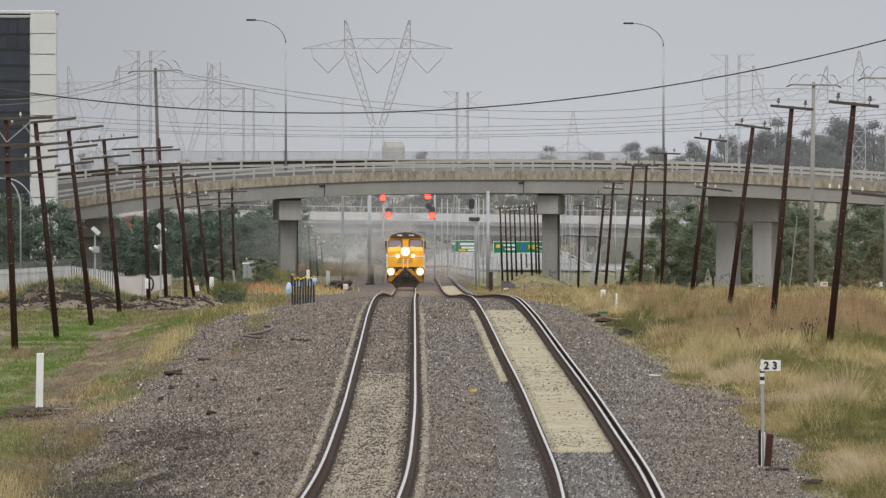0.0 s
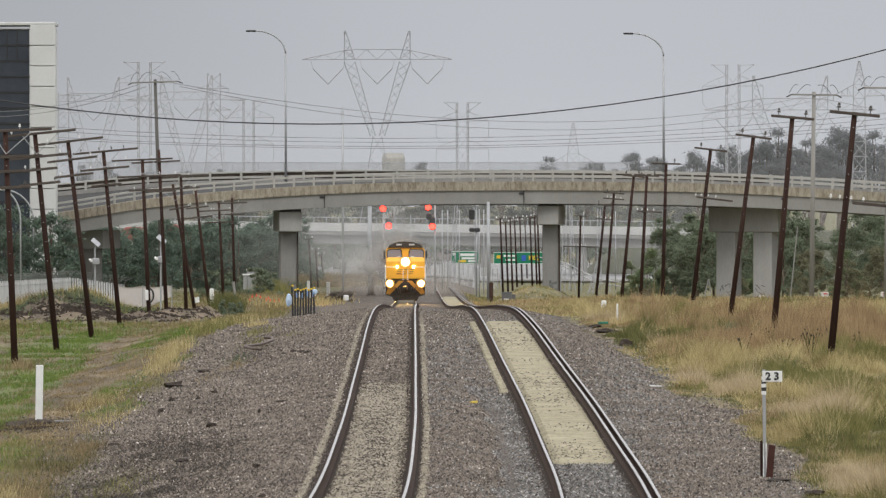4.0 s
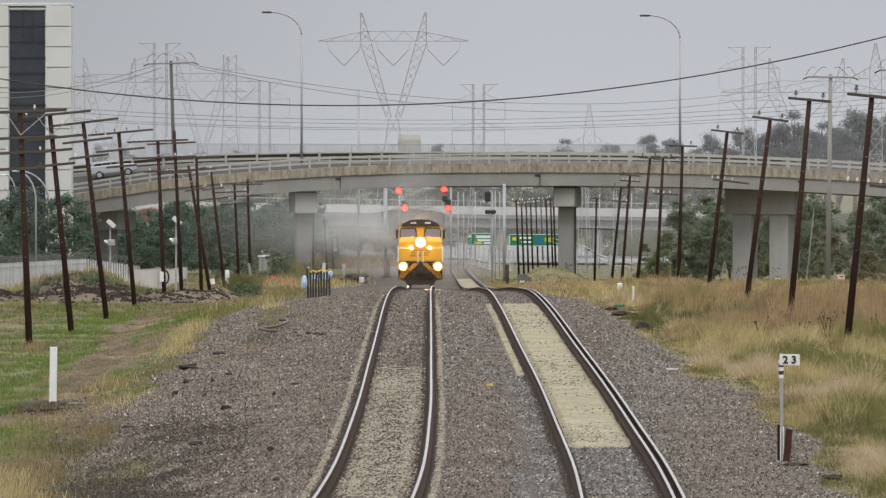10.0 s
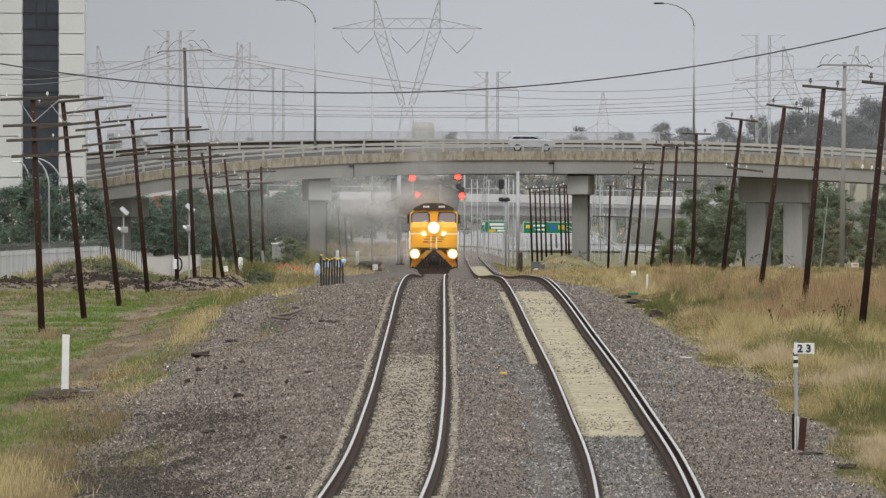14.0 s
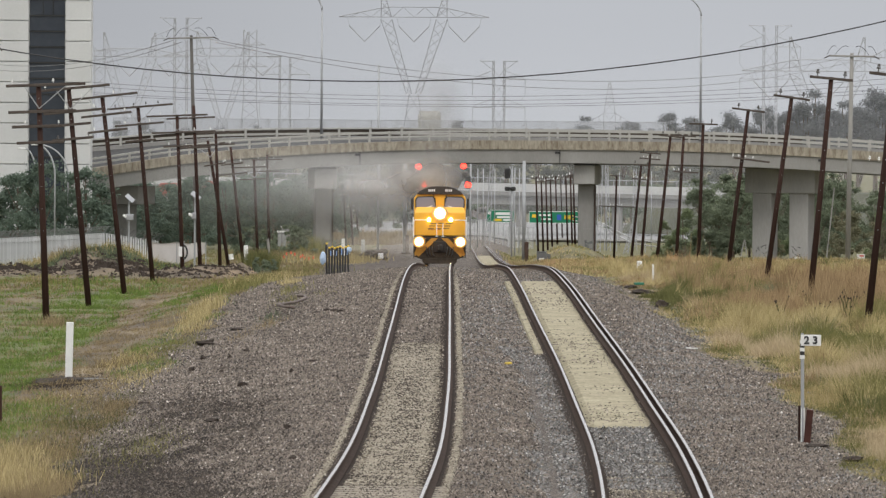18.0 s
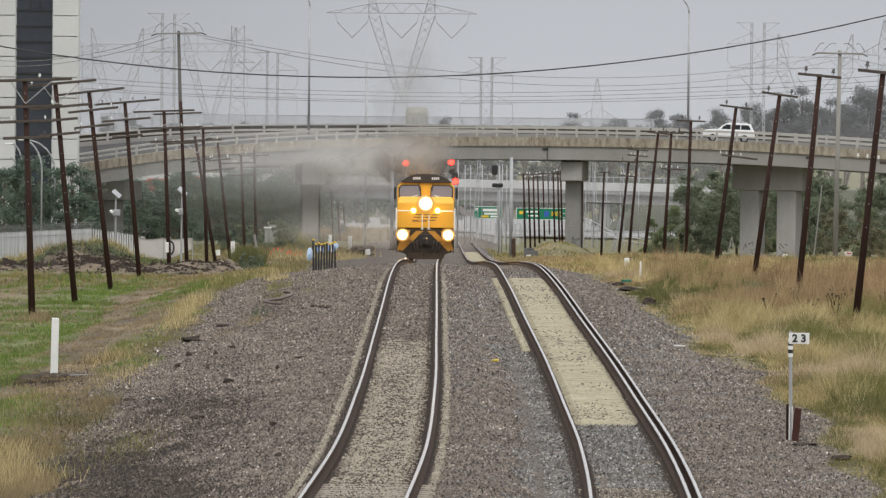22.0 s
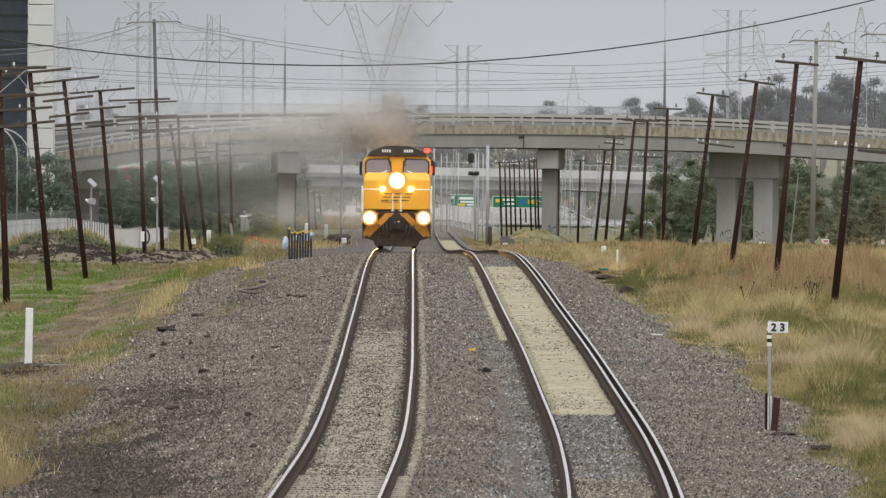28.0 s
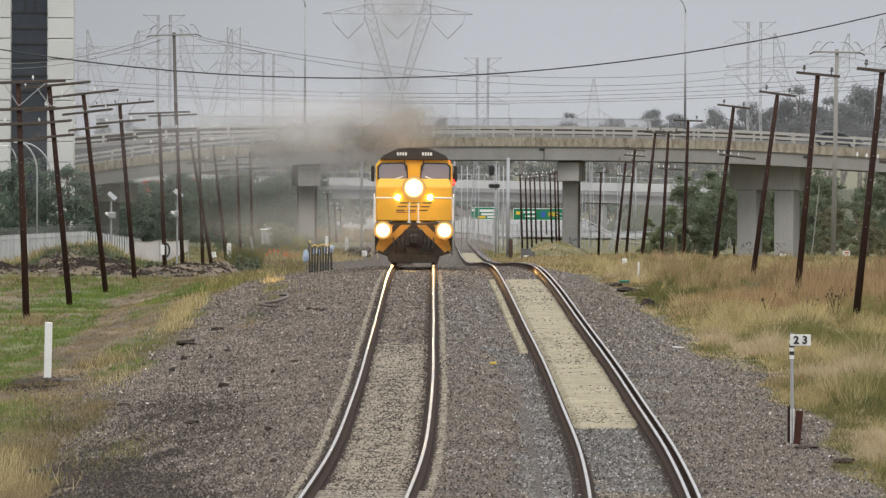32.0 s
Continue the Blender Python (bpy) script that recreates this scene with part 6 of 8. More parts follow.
# ---- tower block ----
def build_tower_block():
    d = 662.0
    ob = thing("tower_block", (-42.98, d, -8), "pale panel-clad tower block with a dark glazed stair strip", "building")
    x0, xa, xb, x1 = -52.6, -40.17, -36.91, -34.58
    base_x = -42.98
    top = 19.05 + 8
    PANEL = surface("cladding_panel", (0.5, 0.505, 0.5), (0.6, 0.605, 0.6), 0.3, 0.55, fine=5, vary=0.04)
    GLAZE = surface("dark_glazing", (0.02, 0.025, 0.035), (0.05, 0.058, 0.07), 0.3, 0.18, fine=2)
    bm = bmnew()
    box(bm, ((x0 + x1) / 2 - base_x, 3.2, top / 2 - 0.1), (x1 - x0 - 0.4, 6, top - 0.3))
    part("wall", bm, PANEL, ob)
    h = 1.83
    for side, (a, b) in enumerate(((x0, xa), (xb, x1))):
        z = top
        while z > 1:
            bm = bmnew()
            box(bm, ((a + b) / 2 - base_x, 0.0, z - h / 2), (b - a - 0.05, 0.3, h - 0.07), bevel=0.03)
            part("panel", bm, PANEL, ob)
            z -= h
    z = top - 0.41
    k = 0
    while z > 2:
        bm = bmnew()
        box(bm, ((xa + xb) / 2 - base_x, 0.25, z - 0.69), (xb - xa - 0.1, 0.14, 1.32), bevel=0.02)
        pane = part("pane", bm, GLAZE, ob, "dark tinted stair window")
        bm = bmnew()
        box(bm, ((xa + xb) / 2 - base_x, 0.14, z), (xb - xa, 0.1, 0.1))
        if k < 2:
            box(bm, ((xa + xb) / 2 - base_x - 0.4, 0.14, z - 0.66), (0.07, 0.08, 1.25))
            box(bm, ((xa + xb) / 2 - base_x + 0.5, 0.14, z - 0.66), (0.07, 0.08, 1.25))
        part("mullion", bm, BLACK_PAINT, pane)
        z -= 1.4
        k += 1
    bm = bmnew()
    box(bm, ((x0 + x1) / 2 - base_x, 3, top + 0.12), (x1 - x0 - 0.1, 6.2, 0.3), bevel=0.05)
    part("roof_edge", bm, PANEL, ob)
    return ob


build_tower_block()


# ---- trees ----
BARK = surface("bark", (0.08, 0.06, 0.045), (0.2, 0.16, 0.13), 3, 0.9, streak=4)
LEAF_DARK = foliage("dark_pine_leaves", (0.08, 0.11, 0.088), (0.205, 0.26, 0.2), 0.4, each=0.3)
LEAF_OLIVE = foliage("olive_leaves", (0.115, 0.14, 0.098), (0.225, 0.26, 0.175), 0.3, each=0.3)
# skyline gums: distance haze is put into the leaf colour, pale and grey
LEAF_GUM_HAZED = foliage("hazed_gum_leaves", (0.18, 0.19, 0.193), (0.225, 0.238, 0.24), 0.3, each=0.2)


def tree(name, label, category, height, spread_, leaf, seed, leaves=1700, low=0.12, size=0.32, clumps=26, open_=1.0):
    """Tapered trunk, limbs, and a crown of leaf faces gathered in clumps."""
    r = np.random.RandomState(seed)
    ob = thing(name, (0, 0, 0), label, category, "trees")
    bm = bmnew()
    rod(bm, (0, 0, -0.5), (0.2, 0, height * 0.55), height * 0.022, height * 0.012, 8)
    rod(bm, (0.2, 0, height * 0.55), (0.1, 0.1, height * 0.9), height * 0.012, height * 0.004, 6)
    part("trunk", bm, BARK, ob, smooth=True)
    cen = []
    for k in range(clumps):
        u = r.uniform(0, 1)
        z = height * (low + (1 - low) * (0.06 + 0.92 * u))
        w = spread_ * (1.15 - 0.75 * u ** 1.6) * r.uniform(0.2, 1.0) ** 0.6
        a = r.uniform(0, 2 * np.pi)
        cen.append((w * math.cos(a), w * math.sin(a), z, height * 0.085 * r.uniform(0.6, 1.35) * open_))
    bm = bmnew()
    for c in cen[::3]:
        rod(bm, (0.15, 0, max(0.2 * height, c[2] - 0.3 * height) * 0.95), (c[0], c[1], c[2]), height * 0.008, height * 0.003, 5, False)
    part("branching", bm, BARK, ob)
    c = np.array(cen)
    k = r.randint(0, len(c), leaves)
    dirs = r.normal(0, 1, (leaves, 3))
    dirs /= np.linalg.norm(dirs, axis=1)[:, None]
    p_ = c[k, :3] + dirs * (c[k, 3] * np.minimum(np.abs(r.normal(0, 0.72, leaves)), r.uniform(0.9, 1.2, leaves)))[:, None] * np.array([1.3, 1.3, 0.9])
    t = r.normal(0, 1, (leaves, 3))
    t /= np.linalg.norm(t, axis=1)[:, None]
    b = np.cross(t, dirs + r.normal(0, 0.4, (leaves, 3)))
    b /= np.linalg.norm(b, axis=1)[:, None]
    s = (size * r.uniform(0.6, 1.4, leaves))[:, None]
    v = np.stack([p_ - t * s, p_ - b * s * 0.55, p_ + t * s, p_ + b * s * 0.55], 1).reshape(-1, 3)
    f = np.arange(leaves * 4).reshape(-1, 4)
    quick_mesh("crown", v, f, leaf, ob, "uneven crown of many small leaves")["kind"] = "stuff"
    return ob


def plant(kinds, spots, seed):
    """Set copies of the tree kinds on the ground: (x, distance, size)."""
    r = random.Random(seed)
    used = set()
    for x, d, s in spots:
        k = r.randrange(len(kinds))
        m = pose(x, d, level(x, d) - 0.1, 0, 0, r.uniform(0, 360))
        if k in used:
            o = copy_thing(kinds[k], m)
        else:
            used.add(k)
            o = kinds[k]
            o.matrix_basis = m
        o.scale = (s, s, s * r.uniform(0.92, 1.08))
    for k, o in enumerate(kinds):
        if k not in used:
            for c in list(o.children_recursive) + [o]:
                bpy.data.objects.remove(c)


def row_of(x0, x1, d0, d1, n, s0, s1, seed):
    r = random.Random(seed)
    return [(x0 + (x1 - x0) * (k + r.uniform(-0.3, 0.3)) / max(1, n - 1), r.uniform(d0, d1), r.uniform(s0, s1)) for k in range(n)]


PINES = [tree("pine_tree", "dense dark green tree beyond the fence", "tree", 8.0, 2.9, LEAF_DARK, 100 + k, 9000, 0.04, 0.13, 42) for k in range(3)]
plant(PINES, row_of(-46.43, -17.26, 770, 830, 26, 0.84, 1.02, 1) + row_of(-41.5, -33.6, 630, 650, 5, 0.8, 1.02, 2) + row_of(-45.97, -18.28, 880, 930, 12, 0.8, 1.0, 3), 4)
OLIVES = [tree("bushy_tree", "full olive green tree behind the bridge", "tree", 9.0, 3.2, LEAF_OLIVE, 120 + k, 12000, 0.03, 0.13, 46, 0.95) for k in range(3)]
plant(OLIVES, [(25.2, 795, 0.74), (27.0, 788, 0.86), (29.2, 800, 0.8), (31.5, 790, 0.9), (34.0, 800, 0.82), (36.4, 795, 0.74), (44.2, 830, 0.72), (49.0, 815, 0.7), (39.6, 835, 0.66)]
      + row_of(28.11, 60.65, 880, 960, 15, 0.85, 1.05, 6), 7)
LEAF_BROWN = foliage("brownish_leaves", (0.14, 0.138, 0.09), (0.26, 0.25, 0.16), 0.5, each=0.35)
BROWNS = [tree("bushy_tree", "brownish olive bush behind the bridge", "tree", 6.0, 2.9, LEAF_BROWN, 126 + k, 9000, 0.02, 0.12, 36, 1.0) for k in range(2)]
plant(BROWNS, [(38.2, 770, 0.8), (41.5, 765, 0.72), (45.5, 770, 0.85), (47.8, 760, 0.66), (30.0, 765, 0.5), (42.9, 745, 0.45), (36.0, 742, 0.4), (24.0, 752, 0.36)], 27)
LEAF_FRESH = foliage("fresh_leaves", (0.12, 0.15, 0.085), (0.23, 0.27, 0.15), 0.5, each=0.35)
FRESH = [tree("bushy_tree", "lighter green young tree behind the bridge", "tree", 7.0, 2.0, LEAF_FRESH, 129, 9000, 0.03, 0.12, 32, 1.05)]
plant(FRESH, [(19.4, 765, 0.6), (20.9, 760, 0.76), (22.2, 768, 0.5), (43.0, 790, 0.8), (33.0, 770, 0.66)], 28)
GUMS = [tree("gum_tree", "tall gum tree, haze put into its grey-green, with an open crown on the skyline", "tree", 24.0, 3.9, LEAF_GUM_HAZED, 140 + k, 8000, 0.5, 0.2, 26, 0.7) for k in range(3)]


def skyline(spots, d):
    """Trees whose tops stand at the given heights: (x, top)."""
    return [(x, d, (top - level(x, d)) / 23.5) for x, top in spots]


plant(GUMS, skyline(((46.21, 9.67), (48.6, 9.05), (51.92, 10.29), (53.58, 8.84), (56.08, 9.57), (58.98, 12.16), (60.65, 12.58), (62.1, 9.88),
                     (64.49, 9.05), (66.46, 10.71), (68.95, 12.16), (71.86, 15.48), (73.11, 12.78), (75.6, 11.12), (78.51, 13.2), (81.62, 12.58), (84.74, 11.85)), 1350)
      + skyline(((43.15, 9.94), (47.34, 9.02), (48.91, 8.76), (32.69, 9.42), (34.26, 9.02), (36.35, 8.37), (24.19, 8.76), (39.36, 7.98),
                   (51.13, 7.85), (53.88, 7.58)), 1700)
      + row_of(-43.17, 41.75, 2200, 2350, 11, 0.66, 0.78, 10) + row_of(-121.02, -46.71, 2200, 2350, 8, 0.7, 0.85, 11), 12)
SCRUB = [tree("shrub", "low grey-green shrub growing beside the road", "shrub", 3.0, 1.9, LEAF_OLIVE, 160 + k, 700, 0.02, 0.2, 16) for k in range(2)]
plant(SCRUB, row_of(20.88, 40.34, 1100, 1250, 16, 1.4, 2.6, 13) + row_of(-23.35, -0.35, 1100, 1200, 14, 1.2, 2.2, 14) + row_of(-18.31, -14.5, 600, 660, 5, 0.7, 1.1, 15)
      + [(-9.75, 335, 0.42), (-9.54, 338, 0.36), (-9.98, 341, 0.3), (21.32, 690, 1.2), (22.13, 700, 1.1), (18.02, 650, 0.8)], 16)


# slope trees: the grey of distance haze is mixed into the leaf colour
LEAF_HILL_HAZED = foliage("hazed_hill_leaves", (0.12, 0.128, 0.11), (0.19, 0.2, 0.168), 0.3, each=0.2)
HILL = [tree("hill_tree", "tree on the slope beyond the motorway, haze put into its grey-green", "tree", 11.0, 5.0, LEAF_HILL_HAZED, 180 + k, 6500, 0.02, 0.2, 34) for k in range(2)]
plant(HILL, row_of(-73.67, 52.65, 1330, 1480, 46, 0.85, 1.25, 17), 18)


# ---- motorway bridge and road beyond ----
def build_motorway():
    d = 1040.0
    ob = thing("motorway_bridge", (0, d, 0), "long pale motorway bridge beyond the overpass", "bridge")
    zt, xa, xb = -0.02, -67.52, 36.48
    drop = 1.6
    rot = Matrix.Rotation(drop / (xb - xa), 4, 'Y')
    mid = (xa + xb) / 2
    PALE = surface("pale_parapet", (0.4, 0.4, 0.39), (0.54, 0.54, 0.52), 0.4, 0.8, fine=4)
    for name, c, s, mat in (("parapet", (mid, 0, zt - drop / 2 - 0.55), (xb - xa, 0.4, 1.1), PALE), ("deck", (mid, 6, zt - drop / 2 - 1.4), (xb - xa, 12.2, 0.5), CONCRETE),
                            ("girder", (mid, 1.2, zt - drop / 2 - 2.2), (xb - xa, 1.0, 1.5), CONCRETE), ("girder", (mid, 8, zt - drop / 2 - 2.2), (xb - xa, 1.0, 1.5), CONCRETE)):
        bm = bmnew()
        box(bm, c, s, rot)
        part(name, bm, mat, ob)
    for x in np.arange(xa + 6, xb - 8, 13.5):
        for y in (2, 9):
            bm = bmnew()
            top = zt - drop * (x - xa) / (xb - xa) - 2.9
            g = level(x, d + y) - 0.2
            rod(bm, (x, y, g), (x, y, top), 0.7, seg=12)
            part("column", bm, CONCRETE_PIER, ob)
    bm = bmnew()
    for k in range(60):
        x = xa + (xb - xa) * k / 59
        z = zt - drop * k / 59
        rod(bm, (x, 0.1, z - 0.05), (x, 0.1, z + 0.75), 0.05, seg=4)
    rod(bm, (xa, 0.1, zt + 0.75), (xb, 0.1, zt + 0.75 - drop), 0.05, seg=4)
    part("railing", bm, GALVANISED, ob)
    return ob


build_motorway()


def build_embankment():
    """The grassy slope that carries the motorway's end."""
    bm = bmnew()
    xa, xb = 19.24, 74.69
    z = -2.4
    g = -9.5
    vs = [bm.verts.new(p) for p in ((xa, 1056, g), (xb, 1056, g), (xb, 1100, g), (xa, 1100, g), (xa + 9, 1064, z), (xb, 1064, z), (xb, 1092, z), (xa + 9, 1092, z))]
    for q in ((0, 1, 5, 4), (1, 2, 6, 5), (2, 3, 7, 6), (3, 0, 4, 7), (4, 5, 6, 7)):
        bm.faces.new([vs[i] for i in q])
    ob = link_mesh("embankment", bm, surface("slope_grass", (0.045, 0.05, 0.032), (0.1, 0.1, 0.065), 0.3, 0.95, fine=3))
    return tagged(ob, "dull green motorway embankment", "embankment", kind="structure")


build_embankment()



def build_far_road():
    """The wide pale road under the motorway bridge, with a kerb along its near side."""
    ROAD = surface("pale_asphalt", (0.2, 0.2, 0.2), (0.32, 0.32, 0.315), 0.2, 0.8, fine=2)
    xs, ys = np.linspace(-34, 52, 30), np.linspace(985, 1240, 24)
    gx, gy = np.meshgrid(xs, ys)
    v = np.stack([gx, gy, land(gx, gy)[0] + 0.35], -1).reshape(-1, 3)
    i = np.arange(len(v)).reshape(24, 30)
    f = np.stack([i[:-1, :-1], i[:-1, 1:], i[1:, 1:], i[1:, :-1]], -1).reshape(-1, 4)
    ob = quick_mesh("road", v, f, ROAD)
    tagged(ob, "wide pale asphalt road under the motorway bridge", "road", kind="structure")
    bm = bmnew()
    tube(bm, [(x, 984.8, level(x, 984.8) + 0.25) for x in xs], 0.22, 4)
    part("kerb", bm, CONCRETE, ob)


build_far_road()

SIGN_GREEN = surface("sign_green", (0.0, 0.14, 0.07), (0.005, 0.2, 0.1), 0.6, 0.5)
SIGN_WHITE = plain("sign_white", (0.75, 0.77, 0.75), 0.5)
SIGN_YELLOW = plain("sign_yellow", (0.75, 0.5, 0.03), 0.5)
SIGN_BLUE = plain("sign_blue", (0.03, 0.1, 0.45), 0.5)


def road_sign(a, b, bars, label, badge=None):
    """A board between two opposite corners, on two posts. bars: (across 0-1, up 0-1, width, height, material)."""
    (xa, d, za), (xb, _, zb) = a, b
    w, h = xb - xa, za - zb
    g = level((xa + xb) / 2, d)
    ob = thing("road_sign", ((xa + xb) / 2, d, g), label, "road sign", "green road signs")
    zc = (za + zb) / 2 - g
    bm = bmnew()
    box(bm, (0, 0, zc), (w, 0.1, h), bevel=0.02)
    part("board", bm, SIGN_GREEN, ob)
    bm = bmnew()
    for dx, dz, sx, sz in ((0, h / 2 - 0.04, w, 0.06), (0, -h / 2 + 0.04, w, 0.06), (-w / 2 + 0.04, 0, 0.06, h), (w / 2 - 0.04, 0, 0.06, h)):
        box(bm, (dx, -0.06, zc + dz), (sx, 0.02, sz))
    part("border", bm, SIGN_WHITE, ob)
    for k, (u, v, sw, sh, mat) in enumerate(bars):
        bm = bmnew()
        box(bm, ((u - 0.5) * w, -0.06, zc + (v - 0.5) * h), (sw, 0.02, sh))
        part("writing", bm, mat, ob)
    for s in (-0.35, 0.35):
        bm = bmnew()
        rod(bm, (s * w, 0.14, -0.2), (s * w, 0.14, zc), 0.09, seg=8)
        part("post", bm, GALVANISED, ob)
    if badge:
        lettering(badge, h * 0.48, SIGN_YELLOW, ob, ((0.8 - 0.5) * w, -0.06, zc), "route_number", 0.01, 0.02)
    return ob


road_sign((1.01, 940, -3.87), (4.48, 940, -5.46), [(0.6, 0.7, 1.9, 0.34, SIGN_WHITE), (0.62, 0.42, 1.7, 0.26, SIGN_WHITE), (0.4, 0.2, 1.0, 0.28, SIGN_YELLOW), (0.75, 0.2, 1.0, 0.22, SIGN_WHITE), (0.1, 0.75, 0.35, 0.35, SIGN_WHITE)], "green road sign with white writing bars")
road_sign((6.36, 940, -4.01), (12.73, 940, -5.53), [(0.1, 0.6, 0.5, 0.4, SIGN_YELLOW), (0.32, 0.68, 1.5, 0.24, SIGN_WHITE), (0.34, 0.34, 1.3, 0.22, SIGN_WHITE), (0.6, 0.5, 0.55, 0.7, SIGN_BLUE)], "wide green motorway sign with a yellow route number", "M80")


# ---- signals and trackside masts ----
RED_GLOW = glow("signal_red", (1.0, 0.02, 0.012), 12)


def lineside_mast(base, top, r, label, boxed=True):
    b = Vector(base)
    b.z = min(b.z, level(b.x, b.y))
    ob = thing("lineside_mast", b, label, "mast", "lineside masts")
    h = top[2] - b.z
    bm = bmnew()
    rod(bm, (0, 0, -0.2), (0, 0, h), r, r * 0.9, 12)
    part("tube", bm, GALVANISED, ob, smooth=True)
    if boxed:
        bm = bmnew()
        box(bm, (0.25, -0.1, 0.9), (0.35, 0.35, 1.8), bevel=0.04)
        box(bm, (0.1, 0, 0.06), (0.9, 0.9, 0.12))
        part("base_box", bm, surface("rusty_box", (0.035, 0.02, 0.015), (0.09, 0.055, 0.04), 3, 0.8), ob)
    return ob


def signal_head(parent, dx, z, lit, tall):
    """A black head with a hood and one lens lit, on a bracket."""
    bm = bmnew()
    box(bm, (dx, -0.1, z), (0.55, 0.25, tall), bevel=0.1)
    head = part("signal_head", bm, BLACK_PAINT, parent, "black signal head")
    if not lit:
        return
    lz = z - tall * 0.22 if tall > 0.9 else z
    # lens made oversize: the red bloom is put into its radius
    bm = bmnew()
    rod(bm, (dx, -0.24, lz), (dx, -0.27, lz), 0.3, seg=16)
    part("lens", bm, RED_GLOW, head, "lit red lens")
    bm = bmnew()
    for k in range(7):
        a0, a1 = math.pi * (k / 7), math.pi * ((k + 1) / 7)
        rod(bm, (dx + 0.33 * math.cos(a0), -0.35, lz + 0.33 * math.sin(a0)), (dx + 0.33 * math.cos(a1), -0.35, lz + 0.33 * math.sin(a1)), 0.045, seg=4)
    part("hood", bm, BLACK_PAINT, head)


def railway_signal(base, heads, label, post_dx=0.0, d=720):
    b = Vector(base)
    b.z = min(b.z, level(b.x, b.y))
    ob = thing("railway_signal", b, label, "railway signal", "railway signals")
    top = max(z for _, z, _, _ in heads) - b.z + 0.4
    bm = bmnew()
    rod(bm, (0, 0.1, -0.2), (0, 0.1, top), 0.09, seg=10)
    part("post", bm, GALVANISED, ob, smooth=True)
    for x, z, lit, tall in heads:
        signal_head(ob, x - b.x, z - b.z, lit, tall)
        bm = bmnew()
        rod(bm, (0, 0.1, z - b.z - 0.2), (x - b.x, 0.0, z - b.z - 0.2), 0.04, seg=6)
        part("bracket", bm, GALVANISED, ob)
    return ob


railway_signal((-5.8, 720, -5.42), [(-5.86, 2.36, True, 0.75), (-5.3, 0.9, True, 1.0)], "two-headed railway signal showing red over red")
railway_signal((-0.8, 720, -5.42), [(-1.47, 2.5, True, 0.75), (-1.38, 1.56, False, 0.6), (-1.05, 0.9, True, 1.25)], "railway signal with stacked heads showing red")
railway_signal((3.21, 720, -5.42), [(2.77, 1.78, False, 1.0), (2.77, 0.28, False, 0.4), (3.32, 0.28, False, 0.4)], "dark railway signal seen from behind")
lineside_mast((-6.95, 700, -5.45), (-6.95, 700, 2.95), 0.2, "thick grey tubular mast beside the line")
lineside_mast((3.89, 640, -5.24), (3.89, 640, 3.23), 0.15, "thick grey tubular mast beside the line")
lineside_mast((-10.29, 760, -5.89), (-10.17, 760, 12.58), 0.13, "slender tall grey mast beside the line", False)
for px, y0, y1, d in ((-0.12, 480, 352, 800), (0.5, 478, 352, 820), (1.94, 472, 352, 900), (3.88, 482, 350, 800), (4.59, 478, 352, 840),
                      (-3.86, 474, 360, 880), (15.16, 470, 360, 880), (20.91, 470, 355, 900), (17.98, 468, 356, 950)):
    lineside_mast((px, d, 5.1 - (y0 - 300) * d / 13000), (px, d, 5.1 - (y1 - 300) * d / 13000), 0.055, "thin pale post beyond the overpass", False)


def lattice_mast(x, d, top, lean, label):
    """A slim pale mast of two legs and a zigzag of braces."""
    g = level(x, d)
    ob = thing("lattice_mast", (x, d, g), label, "mast", "pale lattice masts")
    h, n, w = top - g, 14, 0.26
    for s in (-1, 1):
        bm = bmnew()
        rod(bm, (s * w, 0, -0.2), (s * w * 0.6 + lean, 0, h), 0.05, seg=5)
        part("leg", bm, LATTICE, ob)
    for k in range(n):
        a, b = k / n, (k + 1) / n
        s = 1 if k % 2 else -1
        bm = bmnew()
        rod(bm, (s * w * (1 - 0.4 * a) + lean * a, 0, h * a), (-s * w * (1 - 0.4 * b) + lean * b, 0, h * b), 0.035, seg=4, caps=False)
        part("brace", bm, LATTICE, ob)


for px, d, top, lean in ((1.0, 860, 2.3, 0.5), (3.95, 850, 2.0, -0.3), (14.0, 870, 2.2, 0.35), (15.4, 880, 2.2, -0.3), (16.6, 840, -4.4, 0.9), (18.9, 900, 1.6, 0.0)):
    lattice_mast(px, d, top, lean, "slim pale lattice mast beyond the overpass")


def road_barrier():
    """The pale barrier that bends away along the slip road."""
    ob = thing("road_barrier", (0, 0, 0), "pale bent road barrier on short posts", "barrier")
    pts = [Vector(p) for p in ((11.5, 905, -4.25), (14.4, 890, -4.75), (15.7, 884, -5.3), (17.1, 880, -6.1), (18.4, 878, -6.65), (21.0, 876, -7.0))]
    for up in (0.0, -0.5):
        bm = bmnew()
        tube(bm, [p + Vector((0, 0, up)) for p in pts], 0.07, 6)
        part("beam", bm, FENCE_PALE, ob)
    for a, b in zip(pts[:-1], pts[1:]):
        bm = bmnew()
        p = (a + b) / 2
        rod(bm, (p.x, p.y + 0.15, level(p.x, p.y) - 0.2), (p.x, p.y + 0.15, p.z), 0.07, seg=6)
        part("post", bm, GALVANISED, ob)


FENCE_PALE = surface("barrier_paint", (0.3, 0.3, 0.29), (0.42, 0.42, 0.41), 0.6, 0.6, fine=9)
road_barrier()


# ---- things beside the line ----
def ground_at(x, y):
    return (x, y, level(x, y))


